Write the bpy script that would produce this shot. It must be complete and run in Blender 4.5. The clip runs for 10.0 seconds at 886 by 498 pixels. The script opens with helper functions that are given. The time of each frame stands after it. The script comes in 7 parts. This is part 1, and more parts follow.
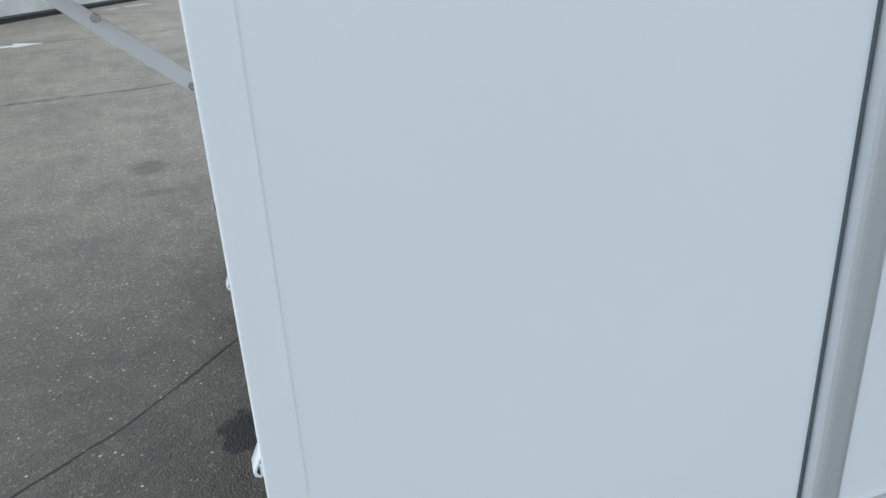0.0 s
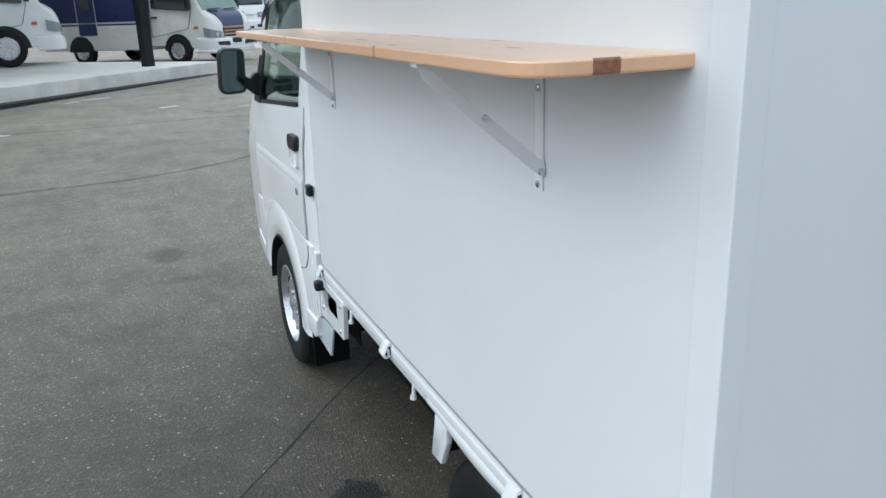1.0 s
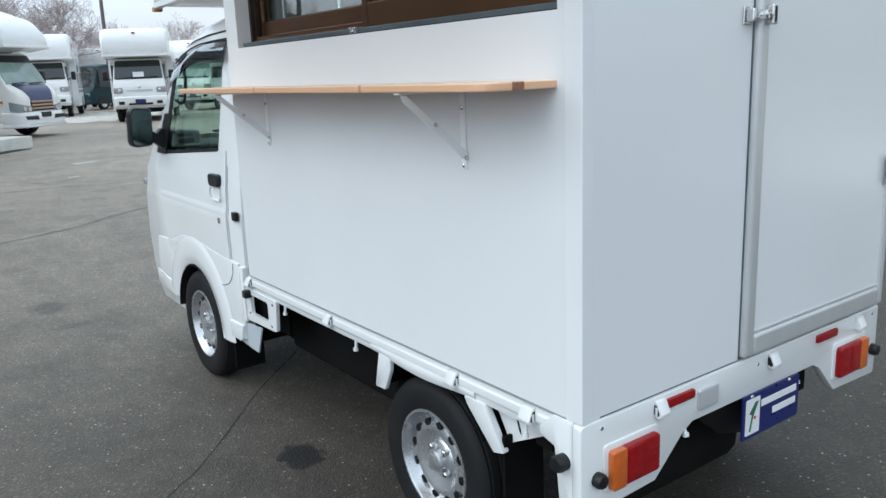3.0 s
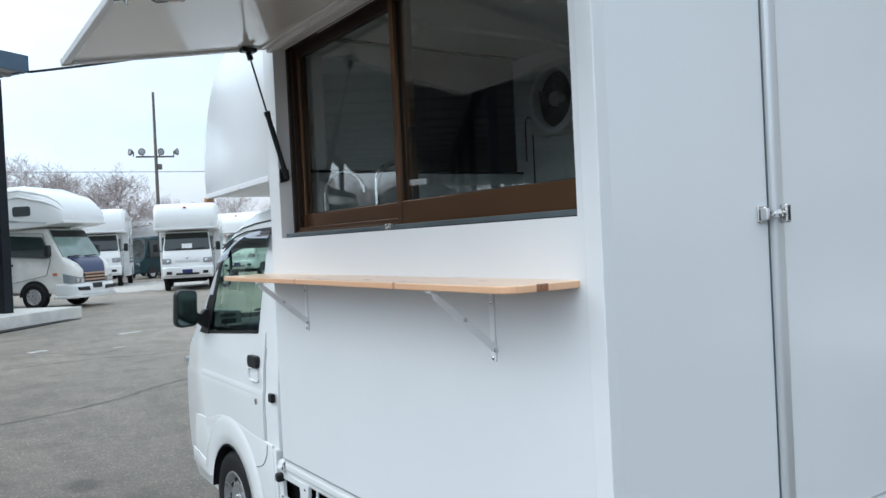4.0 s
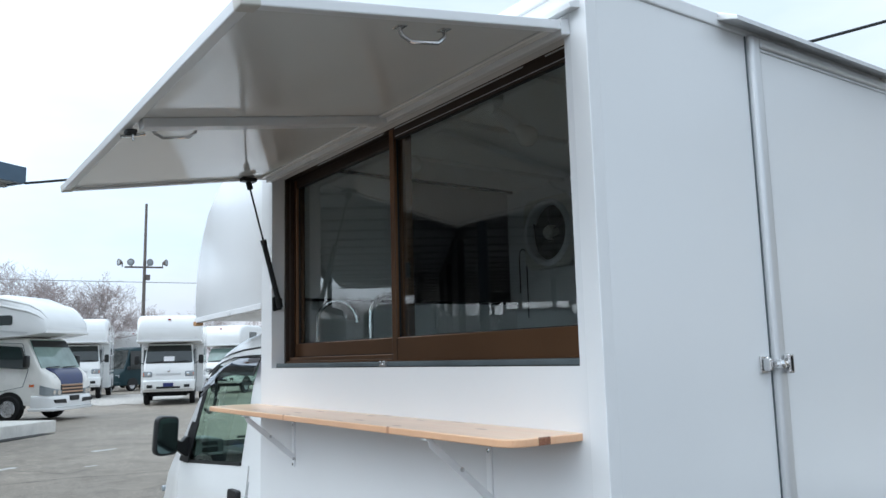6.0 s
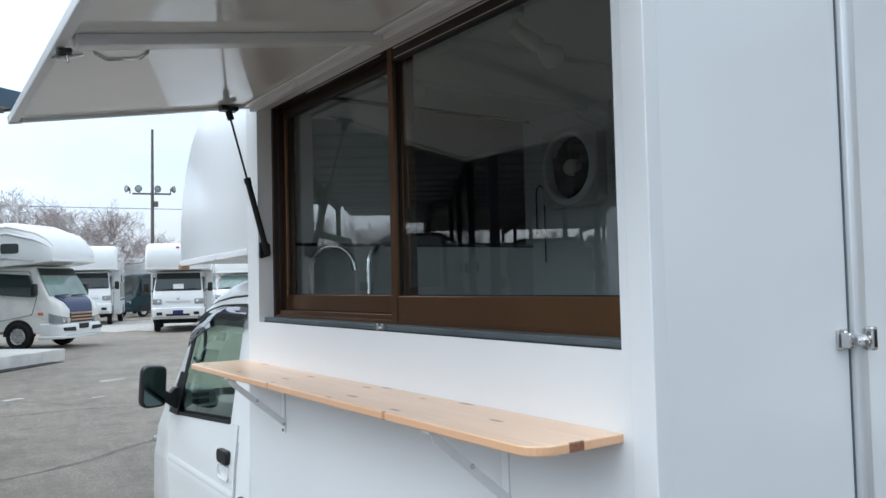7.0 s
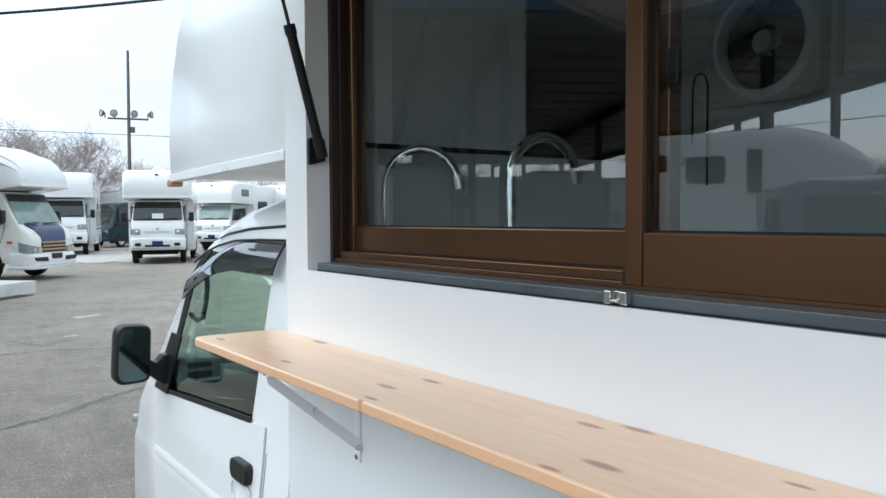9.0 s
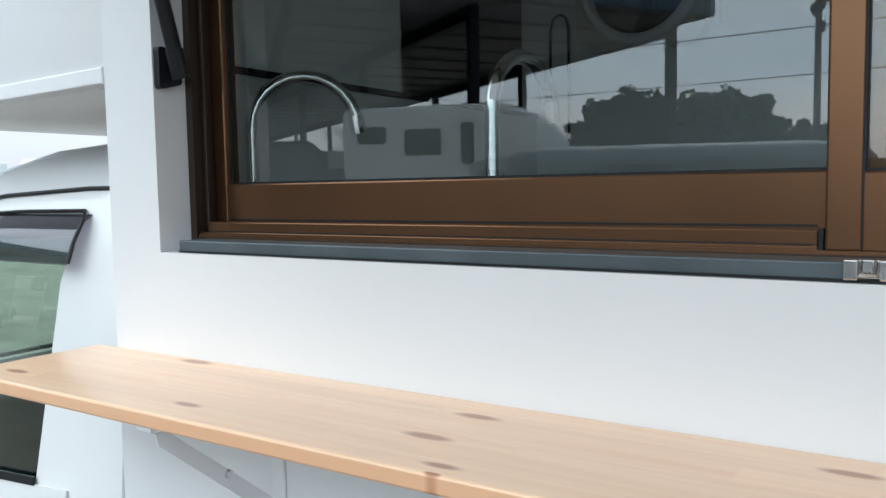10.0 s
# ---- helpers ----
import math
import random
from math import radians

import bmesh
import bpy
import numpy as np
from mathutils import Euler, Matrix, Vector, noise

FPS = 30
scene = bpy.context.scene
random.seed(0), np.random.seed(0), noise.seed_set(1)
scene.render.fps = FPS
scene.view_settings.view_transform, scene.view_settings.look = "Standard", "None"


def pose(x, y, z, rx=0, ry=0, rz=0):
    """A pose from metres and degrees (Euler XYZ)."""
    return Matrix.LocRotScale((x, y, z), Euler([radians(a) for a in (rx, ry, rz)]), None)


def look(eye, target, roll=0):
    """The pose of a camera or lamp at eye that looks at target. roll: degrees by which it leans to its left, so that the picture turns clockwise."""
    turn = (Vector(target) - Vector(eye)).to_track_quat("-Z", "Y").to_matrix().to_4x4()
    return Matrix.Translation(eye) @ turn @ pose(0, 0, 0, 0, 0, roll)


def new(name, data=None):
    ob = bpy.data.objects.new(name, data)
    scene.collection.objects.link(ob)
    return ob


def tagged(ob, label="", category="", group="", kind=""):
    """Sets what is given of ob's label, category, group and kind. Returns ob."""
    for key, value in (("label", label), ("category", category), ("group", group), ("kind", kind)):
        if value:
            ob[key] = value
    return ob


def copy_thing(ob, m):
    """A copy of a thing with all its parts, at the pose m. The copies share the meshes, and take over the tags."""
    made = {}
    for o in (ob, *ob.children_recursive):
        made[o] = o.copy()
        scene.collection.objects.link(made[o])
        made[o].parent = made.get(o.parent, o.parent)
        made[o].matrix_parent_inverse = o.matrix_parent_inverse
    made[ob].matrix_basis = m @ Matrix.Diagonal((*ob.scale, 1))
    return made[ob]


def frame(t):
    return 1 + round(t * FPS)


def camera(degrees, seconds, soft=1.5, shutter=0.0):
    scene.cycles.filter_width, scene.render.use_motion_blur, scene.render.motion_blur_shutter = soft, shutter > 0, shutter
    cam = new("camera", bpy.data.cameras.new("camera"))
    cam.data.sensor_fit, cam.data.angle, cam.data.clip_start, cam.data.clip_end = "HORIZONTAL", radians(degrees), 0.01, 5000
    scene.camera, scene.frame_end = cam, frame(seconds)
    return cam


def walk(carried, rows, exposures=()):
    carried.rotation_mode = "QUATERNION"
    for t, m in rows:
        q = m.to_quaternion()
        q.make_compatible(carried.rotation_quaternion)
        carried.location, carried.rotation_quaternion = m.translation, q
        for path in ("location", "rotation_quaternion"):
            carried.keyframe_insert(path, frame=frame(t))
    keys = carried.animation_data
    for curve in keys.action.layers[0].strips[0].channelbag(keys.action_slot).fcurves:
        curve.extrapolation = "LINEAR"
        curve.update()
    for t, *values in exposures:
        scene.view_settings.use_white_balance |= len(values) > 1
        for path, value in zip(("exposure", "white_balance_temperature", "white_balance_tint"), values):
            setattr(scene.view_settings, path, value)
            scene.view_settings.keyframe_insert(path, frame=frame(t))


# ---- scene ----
cam = camera(58.9, 10.0)
PATH = [
    (0, (0.003, -0.598, 1.42), (0.518, 1.161, 0.619), -3.2),
    (0.2, (-0.115, -0.622, 1.427), (0.407, 1.149, 0.658), -3.3),
    (0.5, (-0.297, -0.613, 1.452), (0.259, 1.161, 0.716), -2.3),
    (1, (-0.586, -0.623, 1.48), (0.137, 1.145, 0.887), -1.9),
    (1.2, (-0.683, -0.684, 1.479), (0.12, 1.064, 0.934), -1.6),
    (1.5, (-0.81, -0.821, 1.455), (0.104, 0.885, 0.951), -1.5),
    (2, (-1.043, -1.019, 1.437), (0.007, 0.609, 0.939), -1.4),
    (2.2, (-1.122, -1.062, 1.424), (-0.027, 0.538, 0.934), -1.7),
    (3.3, (-1.23, -1.199, 1.471), (-0.077, 0.392, 1.094), -2.9),
    (3.5, (-1.23, -1.211, 1.488), (-0.092, 0.408, 1.201), -3.0),
    (4, (-1.244, -1.235, 1.53), (-0.133, 0.427, 1.507), -2.8),
    (4.5, (-1.249, -1.249, 1.559), (-0.139, 0.401, 1.773), -2.6),
    (5, (-1.251, -1.247, 1.585), (-0.136, 0.366, 1.977), -2.7),
    (5.5, (-1.256, -1.241, 1.586), (-0.139, 0.343, 2.081), -2.4),
    (6, (-1.252, -1.198, 1.598), (-0.115, 0.425, 1.869), -1.5),
    (6.2, (-1.245, -1.152, 1.61), (-0.094, 0.471, 1.814), -1.4),
    (7.3, (-0.951, -0.775, 1.71), (0.162, 0.886, 1.763), -1.2),
    (7.5, (-0.914, -0.674, 1.698), (0.185, 0.996, 1.734), -0.4),
    (8, (-0.872, -0.357, 1.696), (0.227, 1.313, 1.689), -0.1),
    (8.5, (-0.783, -0.041, 1.676), (0.342, 1.611, 1.626), -0.6),
    (9, (-0.747, 0.258, 1.683), (0.414, 1.885, 1.601), -0.3),
    (9.3, (-0.756, 0.46, 1.676), (0.567, 1.958, 1.585), -0.7),
    (9.5, (-0.754, 0.582, 1.669), (0.695, 1.957, 1.563), -0.8),
    (9.8, (-0.736, 0.764, 1.658), (0.859, 1.961, 1.504), -1.3),
    (10, (-0.715, 0.881, 1.653), (0.965, 1.954, 1.497), -1.0),
]
walk(cam, [(t, look(eye, target, roll)) for t, eye, target, roll in PATH], exposures=[(0.0, 0.2, 6000, 4), (1.0, 0.08, 6000, 4), (2.2, 0.01, 6000, 4), (3.5, 0.13, 6000, 4), (4.5, 0.02, 5900, 4), (5.5, 0.1, 6000, 4), (6.0, 0.07, 5950, 5), (7.5, 0.13, 6000, 5), (10.0, 0.24, 6050, 3)])

# ---- sky and sun ----
SUN_UP, SUN_ROUND = 46.0, 288.0
world = bpy.data.worlds.new("overcast_sky")
scene.world = world
world.use_nodes = True
wt = world.node_tree
wt.nodes.clear()


def wn(kind, **values):
    n = wt.nodes.new(kind)
    for k, v in values.items():
        n.inputs[k].default_value = v
    return n


sky = wt.nodes.new("ShaderNodeTexSky")
sky.sky_type, sky.sun_disc = "NISHITA", False
sky.sun_elevation, sky.sun_rotation = radians(SUN_UP), radians(SUN_ROUND)
sky.dust_density, sky.air_density = 3.0, 1.2
coord = wt.nodes.new("ShaderNodeTexCoord")
squash = wt.nodes.new("ShaderNodeMapping")
squash.inputs["Scale"].default_value = (1.0, 1.0, 3.2)
clouds = wn("ShaderNodeTexNoise", Scale=1.9, Detail=5.0, Roughness=0.55)
split = wt.nodes.new("ShaderNodeSeparateXYZ")
height = wt.nodes.new("ShaderNodeValToRGB")
ramp = height.color_ramp
ramp.elements[0].position, ramp.elements[0].color = 0.0, (0.86, 0.80, 0.82, 1)
ramp.elements[1].position, ramp.elements[1].color = 1.0, (1.08, 1.12, 1.16, 1)
e = ramp.elements.new(0.06)
e.color = (0.92, 0.90, 0.94, 1)
e = ramp.elements.new(0.14)
e.color = (0.82, 0.91, 1.02, 1)
e = ramp.elements.new(0.38)
e.color = (1.03, 1.06, 1.09, 1)
cl = wt.nodes.new("ShaderNodeValToRGB")
cl.color_ramp.elements[0].position, cl.color_ramp.elements[0].color = 0.38, (0.865, 0.92, 0.98, 1)
cl.color_ramp.elements[1].position, cl.color_ramp.elements[1].color = 0.66, (1.1, 1.08, 1.07, 1)
# the cloud is brighter on the sun's side
side = wt.nodes.new("ShaderNodeVectorMath")
side.operation = "DOT_PRODUCT"
side.inputs[1].default_value = (math.sin(radians(SUN_ROUND)), math.cos(radians(SUN_ROUND)), 0.6)
glow = wt.nodes.new("ShaderNodeMapRange")
glow.inputs["From Min"].default_value, glow.inputs["From Max"].default_value = 0.0, 1.0
glow.inputs["To Min"].default_value, glow.inputs["To Max"].default_value = 1.0, 1.85
lift = wt.nodes.new("ShaderNodeMixRGB")
lift.blend_type, lift.inputs[0].default_value = "MULTIPLY", 1.0
mul = wt.nodes.new("ShaderNodeMixRGB")
mul.blend_type, mul.inputs[0].default_value = "MULTIPLY", 1.0
gain = wt.nodes.new("ShaderNodeMixRGB")
gain.blend_type, gain.inputs[0].default_value = "MULTIPLY", 1.0
gain.inputs[2].default_value = (0.1, 0.1, 0.1, 1)
mix = wt.nodes.new("ShaderNodeMixRGB")
mix.inputs[0].default_value = 0.82
bg = wn("ShaderNodeBackground", Strength=1.05)
out = wt.nodes.new("ShaderNodeOutputWorld")
for a, b in ((coord.outputs["Generated"], squash.inputs[0]), (squash.outputs[0], clouds.inputs["Vector"]), (coord.outputs["Generated"], split.inputs[0]),
             (split.outputs["Z"], height.inputs[0]), (clouds.outputs["Fac"], cl.inputs[0]), (height.outputs[0], mul.inputs[1]), (cl.outputs[0], mul.inputs[2]),
             (sky.outputs[0], gain.inputs[1]), (gain.outputs[0], mix.inputs[1]), (mul.outputs[0], mix.inputs[2]), (coord.outputs["Generated"], side.inputs[0]), (side.outputs["Value"], glow.inputs["Value"]), (glow.outputs[0], lift.inputs[2]), (mix.outputs[0], lift.inputs[1]), (lift.outputs[0], bg.inputs[0]), (bg.outputs[0], out.inputs[0])):
    wt.links.new(a, b)

sun = new("sun", bpy.data.lights.new("sun", "SUN"))
sun.data.energy, sun.data.angle, sun.data.color = 0.5, radians(60), (0.975, 0.985, 1.0)
towards = Vector((math.sin(radians(SUN_ROUND)) * math.cos(radians(SUN_UP)), math.cos(radians(SUN_ROUND)) * math.cos(radians(SUN_UP)), math.sin(radians(SUN_UP))))
sun.matrix_world = look(towards * 30, (0, 0, 0))


# ---- materials ----
def material(name, base, rough=0.5, metal=0.0, bump=0.0, bump_scale=200.0, vary=0.06, vary_scale=3.0, spec=0.5, coat=0.0, tint=None, stretch=(1, 1, 1), rough_vary=0.08, streaks=0.0):
    """A painted, plastic, metal or mineral surface: base colour with fine and broad variation, gloss that varies, and fine relief."""
    m = bpy.data.materials.new(name)
    m.use_nodes = True
    t = m.node_tree
    p = t.nodes["Principled BSDF"]
    p.inputs["Metallic"].default_value = metal
    p.inputs["Specular IOR Level"].default_value = spec
    p.inputs["Coat Weight"].default_value = coat
    p.inputs["Coat Roughness"].default_value = 0.05
    co = t.nodes.new("ShaderNodeTexCoord")
    mp = t.nodes.new("ShaderNodeMapping")
    mp.inputs["Scale"].default_value = stretch
    t.links.new(co.outputs["Object"], mp.inputs[0])
    broad = t.nodes.new("ShaderNodeTexNoise")
    broad.inputs["Scale"].default_value, broad.inputs["Detail"].default_value = vary_scale, 6.0
    fine = t.nodes.new("ShaderNodeTexNoise")
    fine.inputs["Scale"].default_value, fine.inputs["Detail"].default_value = bump_scale, 3.0
    for n in (broad, fine):
        t.links.new(mp.outputs[0], n.inputs["Vector"])
    r = t.nodes.new("ShaderNodeValToRGB")
    dark = [c * (1 - vary) for c in base]
    light = [min(1, c * (1 + vary)) for c in (tint or base)]
    r.color_ramp.elements[0].position, r.color_ramp.elements[0].color = 0.3, (*dark, 1)
    r.color_ramp.elements[1].position, r.color_ramp.elements[1].color = 0.7, (*light, 1)
    t.links.new(broad.outputs["Fac"], r.inputs[0])
    t.links.new(r.outputs[0], p.inputs["Base Color"])
    rr = t.nodes.new("ShaderNodeMapRange")
    rr.inputs["To Min"].default_value, rr.inputs["To Max"].default_value = max(0.02, rough - rough_vary), min(1, rough + rough_vary)
    t.links.new(broad.outputs["Fac"], rr.inputs["Value"])
    t.links.new(rr.outputs[0], p.inputs["Roughness"])
    if bump:
        b = t.nodes.new("ShaderNodeBump")
        b.inputs["Strength"].default_value, b.inputs["Distance"].default_value = bump, 0.002
        t.links.new(fine.outputs["Fac"], b.inputs["Height"])
        t.links.new(b.outputs[0], p.inputs["Normal"])
    return m


def glass(name, tint, rough=0.0, face=0.045):
    """A pane, clear or tinted, whose two faces mirror more at a grazing angle."""
    m = bpy.data.materials.new(name)
    m.use_nodes = True
    t = m.node_tree
    t.nodes.clear()
    clear = t.nodes.new("ShaderNodeBsdfTransparent")
    clear.inputs[0].default_value = (*[math.sqrt(c) for c in tint], 1)
    gloss = t.nodes.new("ShaderNodeBsdfGlossy")
    gloss.inputs["Roughness"].default_value = rough
    gloss.inputs["Color"].default_value = (1, 1, 1, 1)
    lw = t.nodes.new("ShaderNodeLayerWeight")
    lw.inputs["Blend"].default_value = 0.5
    pw = t.nodes.new("ShaderNodeMath")
    pw.operation, pw.inputs[1].default_value = "POWER", 5.0
    ad = t.nodes.new("ShaderNodeMath")
    ad.operation, ad.inputs[1].default_value, ad.inputs[2].default_value = "MULTIPLY_ADD", 1 - face, face
    mx = t.nodes.new("ShaderNodeMixShader")
    o = t.nodes.new("ShaderNodeOutputMaterial")
    t.links.new(lw.outputs["Facing"], pw.inputs[0])
    t.links.new(pw.outputs[0], ad.inputs[0])
    t.links.new(ad.outputs[0], mx.inputs[0])
    t.links.new(clear.outputs[0], mx.inputs[1])
    t.links.new(gloss.outputs[0], mx.inputs[2])
    t.links.new(mx.outputs[0], o.inputs[0])
    return m


WHITE_PANEL = material("white_composite_panel", (0.79, 0.80, 0.81), 0.24, bump=0.012, bump_scale=60, vary=0.02, vary_scale=1.3, coat=0.15)
WHITE_TRIM = material("white_trim", (0.8, 0.81, 0.82), 0.3, vary=0.02, vary_scale=4)
WHITE_PAINT = material("white_car_paint", (0.8, 0.81, 0.81), 0.22, vary=0.015, vary_scale=2.5, coat=0.5)
OFF_WHITE = material("off_white_plastic", (0.62, 0.6, 0.55), 0.5, bump=0.05, vary=0.08, vary_scale=9)
INNER_WHITE = material("inner_white_board", (0.8, 0.81, 0.8), 0.35, vary=0.04, vary_scale=2)
BLACK_PLASTIC = material("black_plastic", (0.012, 0.013, 0.014), 0.42, spec=0.35, bump=0.1, bump_scale=500, vary=0.2)
BLACK_GLOSS = material("black_gloss", (0.01, 0.01, 0.012), 0.16, vary=0.2)
CHASSIS = material("dirty_black_chassis", (0.006, 0.006, 0.006), 0.85, spec=0.12, bump=0.3, bump_scale=80, vary=0.3, vary_scale=8)
RUBBER = material("tyre_rubber", (0.011, 0.011, 0.012), 0.7, spec=0.3, bump=0.15, bump_scale=300, vary=0.25, vary_scale=14)
SILVER = material("silver_wheel_paint", (0.55, 0.56, 0.58), 0.28, metal=0.75, vary=0.05, vary_scale=20)
STEEL = material("bright_steel", (0.62, 0.62, 0.62), 0.22, metal=1.0, bump=0.03, vary=0.06, vary_scale=30)
MIRROR = material("mirror_glass", (0.1, 0.14, 0.14), 0.03, metal=1.0, vary=0.02)
CHROME = material("chrome", (0.75, 0.75, 0.75), 0.07, metal=1.0, vary=0.03)
ALU = material("grey_aluminium", (0.64, 0.65, 0.66), 0.38, metal=0.5, bump=0.06, bump_scale=260, vary=0.05, vary_scale=12, stretch=(1, 1, 0.2))
SEAM = material("pale_grey_seam", (0.3, 0.31, 0.32), 0.6, vary=0.1)
GREY_SILL = material("weathered_grey_sill", (0.1, 0.12, 0.13), 0.45, metal=0.35, bump=0.1, vary=0.2, vary_scale=8)
# frame finish; on top rails and head tracks it paints the flap's shade
DARK_BROWN = material("dark_brown_frame_and_flap_shade", (0.035, 0.02, 0.013), 0.4, metal=0.2, vary=0.06, vary_scale=5)
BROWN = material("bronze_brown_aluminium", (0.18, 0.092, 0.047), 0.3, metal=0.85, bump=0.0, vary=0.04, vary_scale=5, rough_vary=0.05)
RED_LENS = material("red_lens", (0.28, 0.005, 0.008), 0.1, vary=0.15, vary_scale=40, coat=0.1, spec=0.35)
ORANGE_LENS = material("orange_lens", (0.58, 0.12, 0.015), 0.12, vary=0.1, vary_scale=40, coat=0.6)
CLEAR_LENS = material("clear_lens", (0.27, 0.3, 0.32), 0.12, vary=0.12, vary_scale=40, coat=0.6)
NAVY = material("navy_paint", (0.008, 0.02, 0.1), 0.3, vary=0.1, coat=0.15)
BLUISH = material("bluish_white_plastic", (0.5, 0.55, 0.58), 0.35, vary=0.05)
CREAM = material("cream_paint", (0.8, 0.79, 0.75), 0.28, vary=0.03, coat=0.3)
DARK_BLUE = material("dark_teal_van_paint", (0.01, 0.032, 0.04), 0.35, vary=0.1, spec=0.25)
DARK_GREY = material("dark_grey_van_paint", (0.035, 0.037, 0.04), 0.3, vary=0.06, coat=0.4)
BLACK_PAINT = material("black_van_paint", (0.012, 0.012, 0.014), 0.25, vary=0.06, coat=0.5)
GREY_BLUE = material("grey_blue_van_paint", (0.1, 0.12, 0.15), 0.3, vary=0.06, coat=0.5)
SIGN_BLUE = material("blue_sign_face", (0.01, 0.018, 0.12), 0.3, vary=0.06, vary_scale=20)
SIGN_WHITE = material("white_lettering", (0.8, 0.8, 0.82), 0.4, vary=0.02)
GREEN_MARK = material("green_mark", (0.03, 0.16, 0.08), 0.4)
RED_MARK = material("red_mark", (0.5, 0.02, 0.02), 0.4)
TAN = material("tan_resin", (0.5, 0.27, 0.12), 0.5, vary=0.1)
WOOD_FLOOR = material("orange_wood_floor", (0.36, 0.14, 0.045), 0.35, bump=0.1, bump_scale=60, vary=0.25, vary_scale=4, stretch=(8, 1, 1))
SEAT = material("grey_seat_cloth", (0.05, 0.05, 0.055), 0.9, bump=0.3, bump_scale=400, vary=0.2)
DASH_PALE = material("pale_grey_dashboard", (0.22, 0.23, 0.235), 0.5, bump=0.1, vary=0.08)
DASH = material("grey_dashboard", (0.05, 0.053, 0.056), 0.6, bump=0.1, vary=0.1)
CONCRETE = material("pale_concrete", (0.74, 0.72, 0.67), 0.85, bump=0.35, bump_scale=60, vary=0.1, vary_scale=1.2)
DARK_STEEL = material("dark_navy_steel", (0.012, 0.015, 0.02), 0.55, spec=0.2, vary=0.15)
PURLIN = material("grey_purlin_steel", (0.31, 0.315, 0.32), 0.5, vary=0.1)
ROOF_SHEET = material("grey_roof_sheet", (0.38, 0.39, 0.39), 0.6, vary=0.15)
BARK = material("grey_brown_bark", (0.36, 0.31, 0.3), 0.9, bump=0.5, bump_scale=30, vary=0.3)
LEAF = material("dark_leaf", (0.025, 0.05, 0.022), 0.6, vary=0.4, vary_scale=2)
POLE = material("grey_brown_pole", (0.13, 0.11, 0.1), 0.7, vary=0.15)
PINK_GREY = material("grey_copper_slats", (0.5, 0.32, 0.22), 0.3, metal=0.6, vary=0.05)
WALL_TAN = material("tan_render", (0.45, 0.4, 0.33), 0.9, bump=0.2, vary=0.1)
VISOR = glass("smoked_visor", (0.24, 0.23, 0.27), face=0.1)
CAR_GLASS = glass("green_tinted_glass", (0.8, 0.98, 0.88), face=0.075)
PANE = glass("grey_window_pane", (0.7, 0.75, 0.74), face=0.075)
DARK_GLASS = material("dark_vehicle_glass", (0.012, 0.02, 0.02), 0.05, vary=0.2, coat=0.5)
TEAL_GLASS = material("pale_windscreen", (0.2, 0.29, 0.27), 0.05, vary=0.4, vary_scale=1.5, coat=0.6)


# ---- building tools ----
def part(name, bm, mat, parent=None, label="", smooth=False, kind=""):
    """Links a bmesh as one mesh object, under a thing or a part."""
    me = bpy.data.meshes.new(name)
    bmesh.ops.recalc_face_normals(bm, faces=bm.faces)
    bm.to_mesh(me)
    bm.free()
    for m in (mat if isinstance(mat, (list, tuple)) else [mat]):
        me.materials.append(m)
    if smooth:
        me.shade_smooth()
        me.set_sharp_from_angle(angle=radians(38))
    ob = new(name, me)
    ob.parent = parent
    if label:
        ob["label"] = label
    if kind:
        ob["kind"] = kind
    return ob


def thing(name, label, category, group="", kind="", at=None):
    ob = new(name)
    ob.empty_display_size = 0.1
    if at is not None:
        ob.matrix_basis = at
    return tagged(ob, label, category, group, kind)


def box(x0, x1, y0, y1, z0, z1, bevel=0.0, seg=2, bm=None):
    own = bmesh.new()
    bmesh.ops.create_cube(own, size=1.0)
    for v in own.verts:
        v.co = Vector(((x0 + x1) / 2 + v.co.x * (x1 - x0), (y0 + y1) / 2 + v.co.y * (y1 - y0), (z0 + z1) / 2 + v.co.z * (z1 - z0)))
    if bevel:
        bmesh.ops.bevel(own, geom=own.edges[:], offset=bevel, segments=seg, affect="EDGES", profile=0.5)
    return own if bm is None else join(bm, own)


def join(bm, other, m=None):
    """Adds other to bm."""
    if m is not None:
        other.transform(m)
    tmp = bpy.data.meshes.new("tmp")
    other.to_mesh(tmp)
    other.free()
    bm.from_mesh(tmp)
    bpy.data.meshes.remove(tmp)
    return bm


AX = {"x": lambda a, b, c: (c, a, b), "y": lambda a, b, c: (a, c, b), "z": lambda a, b, c: (a, b, c)}


def prism(points, axis, lo, hi, bevel=0.0, seg=2):
    """A polygon drawn in the two other axes (in their order), drawn out along axis from lo to hi."""
    bm = bmesh.new()
    f = AX[axis]
    a = [bm.verts.new(f(p, q, lo)) for p, q in points]
    b = [bm.verts.new(f(p, q, hi)) for p, q in points]
    bm.faces.new(a[::-1])
    bm.faces.new(b)
    n = len(points)
    for i in range(n):
        bm.faces.new((a[i], a[(i + 1) % n], b[(i + 1) % n], b[i]))
    bmesh.ops.recalc_face_normals(bm, faces=bm.faces)
    if bevel:
        caps = [e for e in bm.edges if all(v in a for v in e.verts) or all(v in b for v in e.verts)]
        bmesh.ops.bevel(bm, geom=caps, offset=bevel, segments=seg, affect="EDGES", profile=0.5)
    return bm


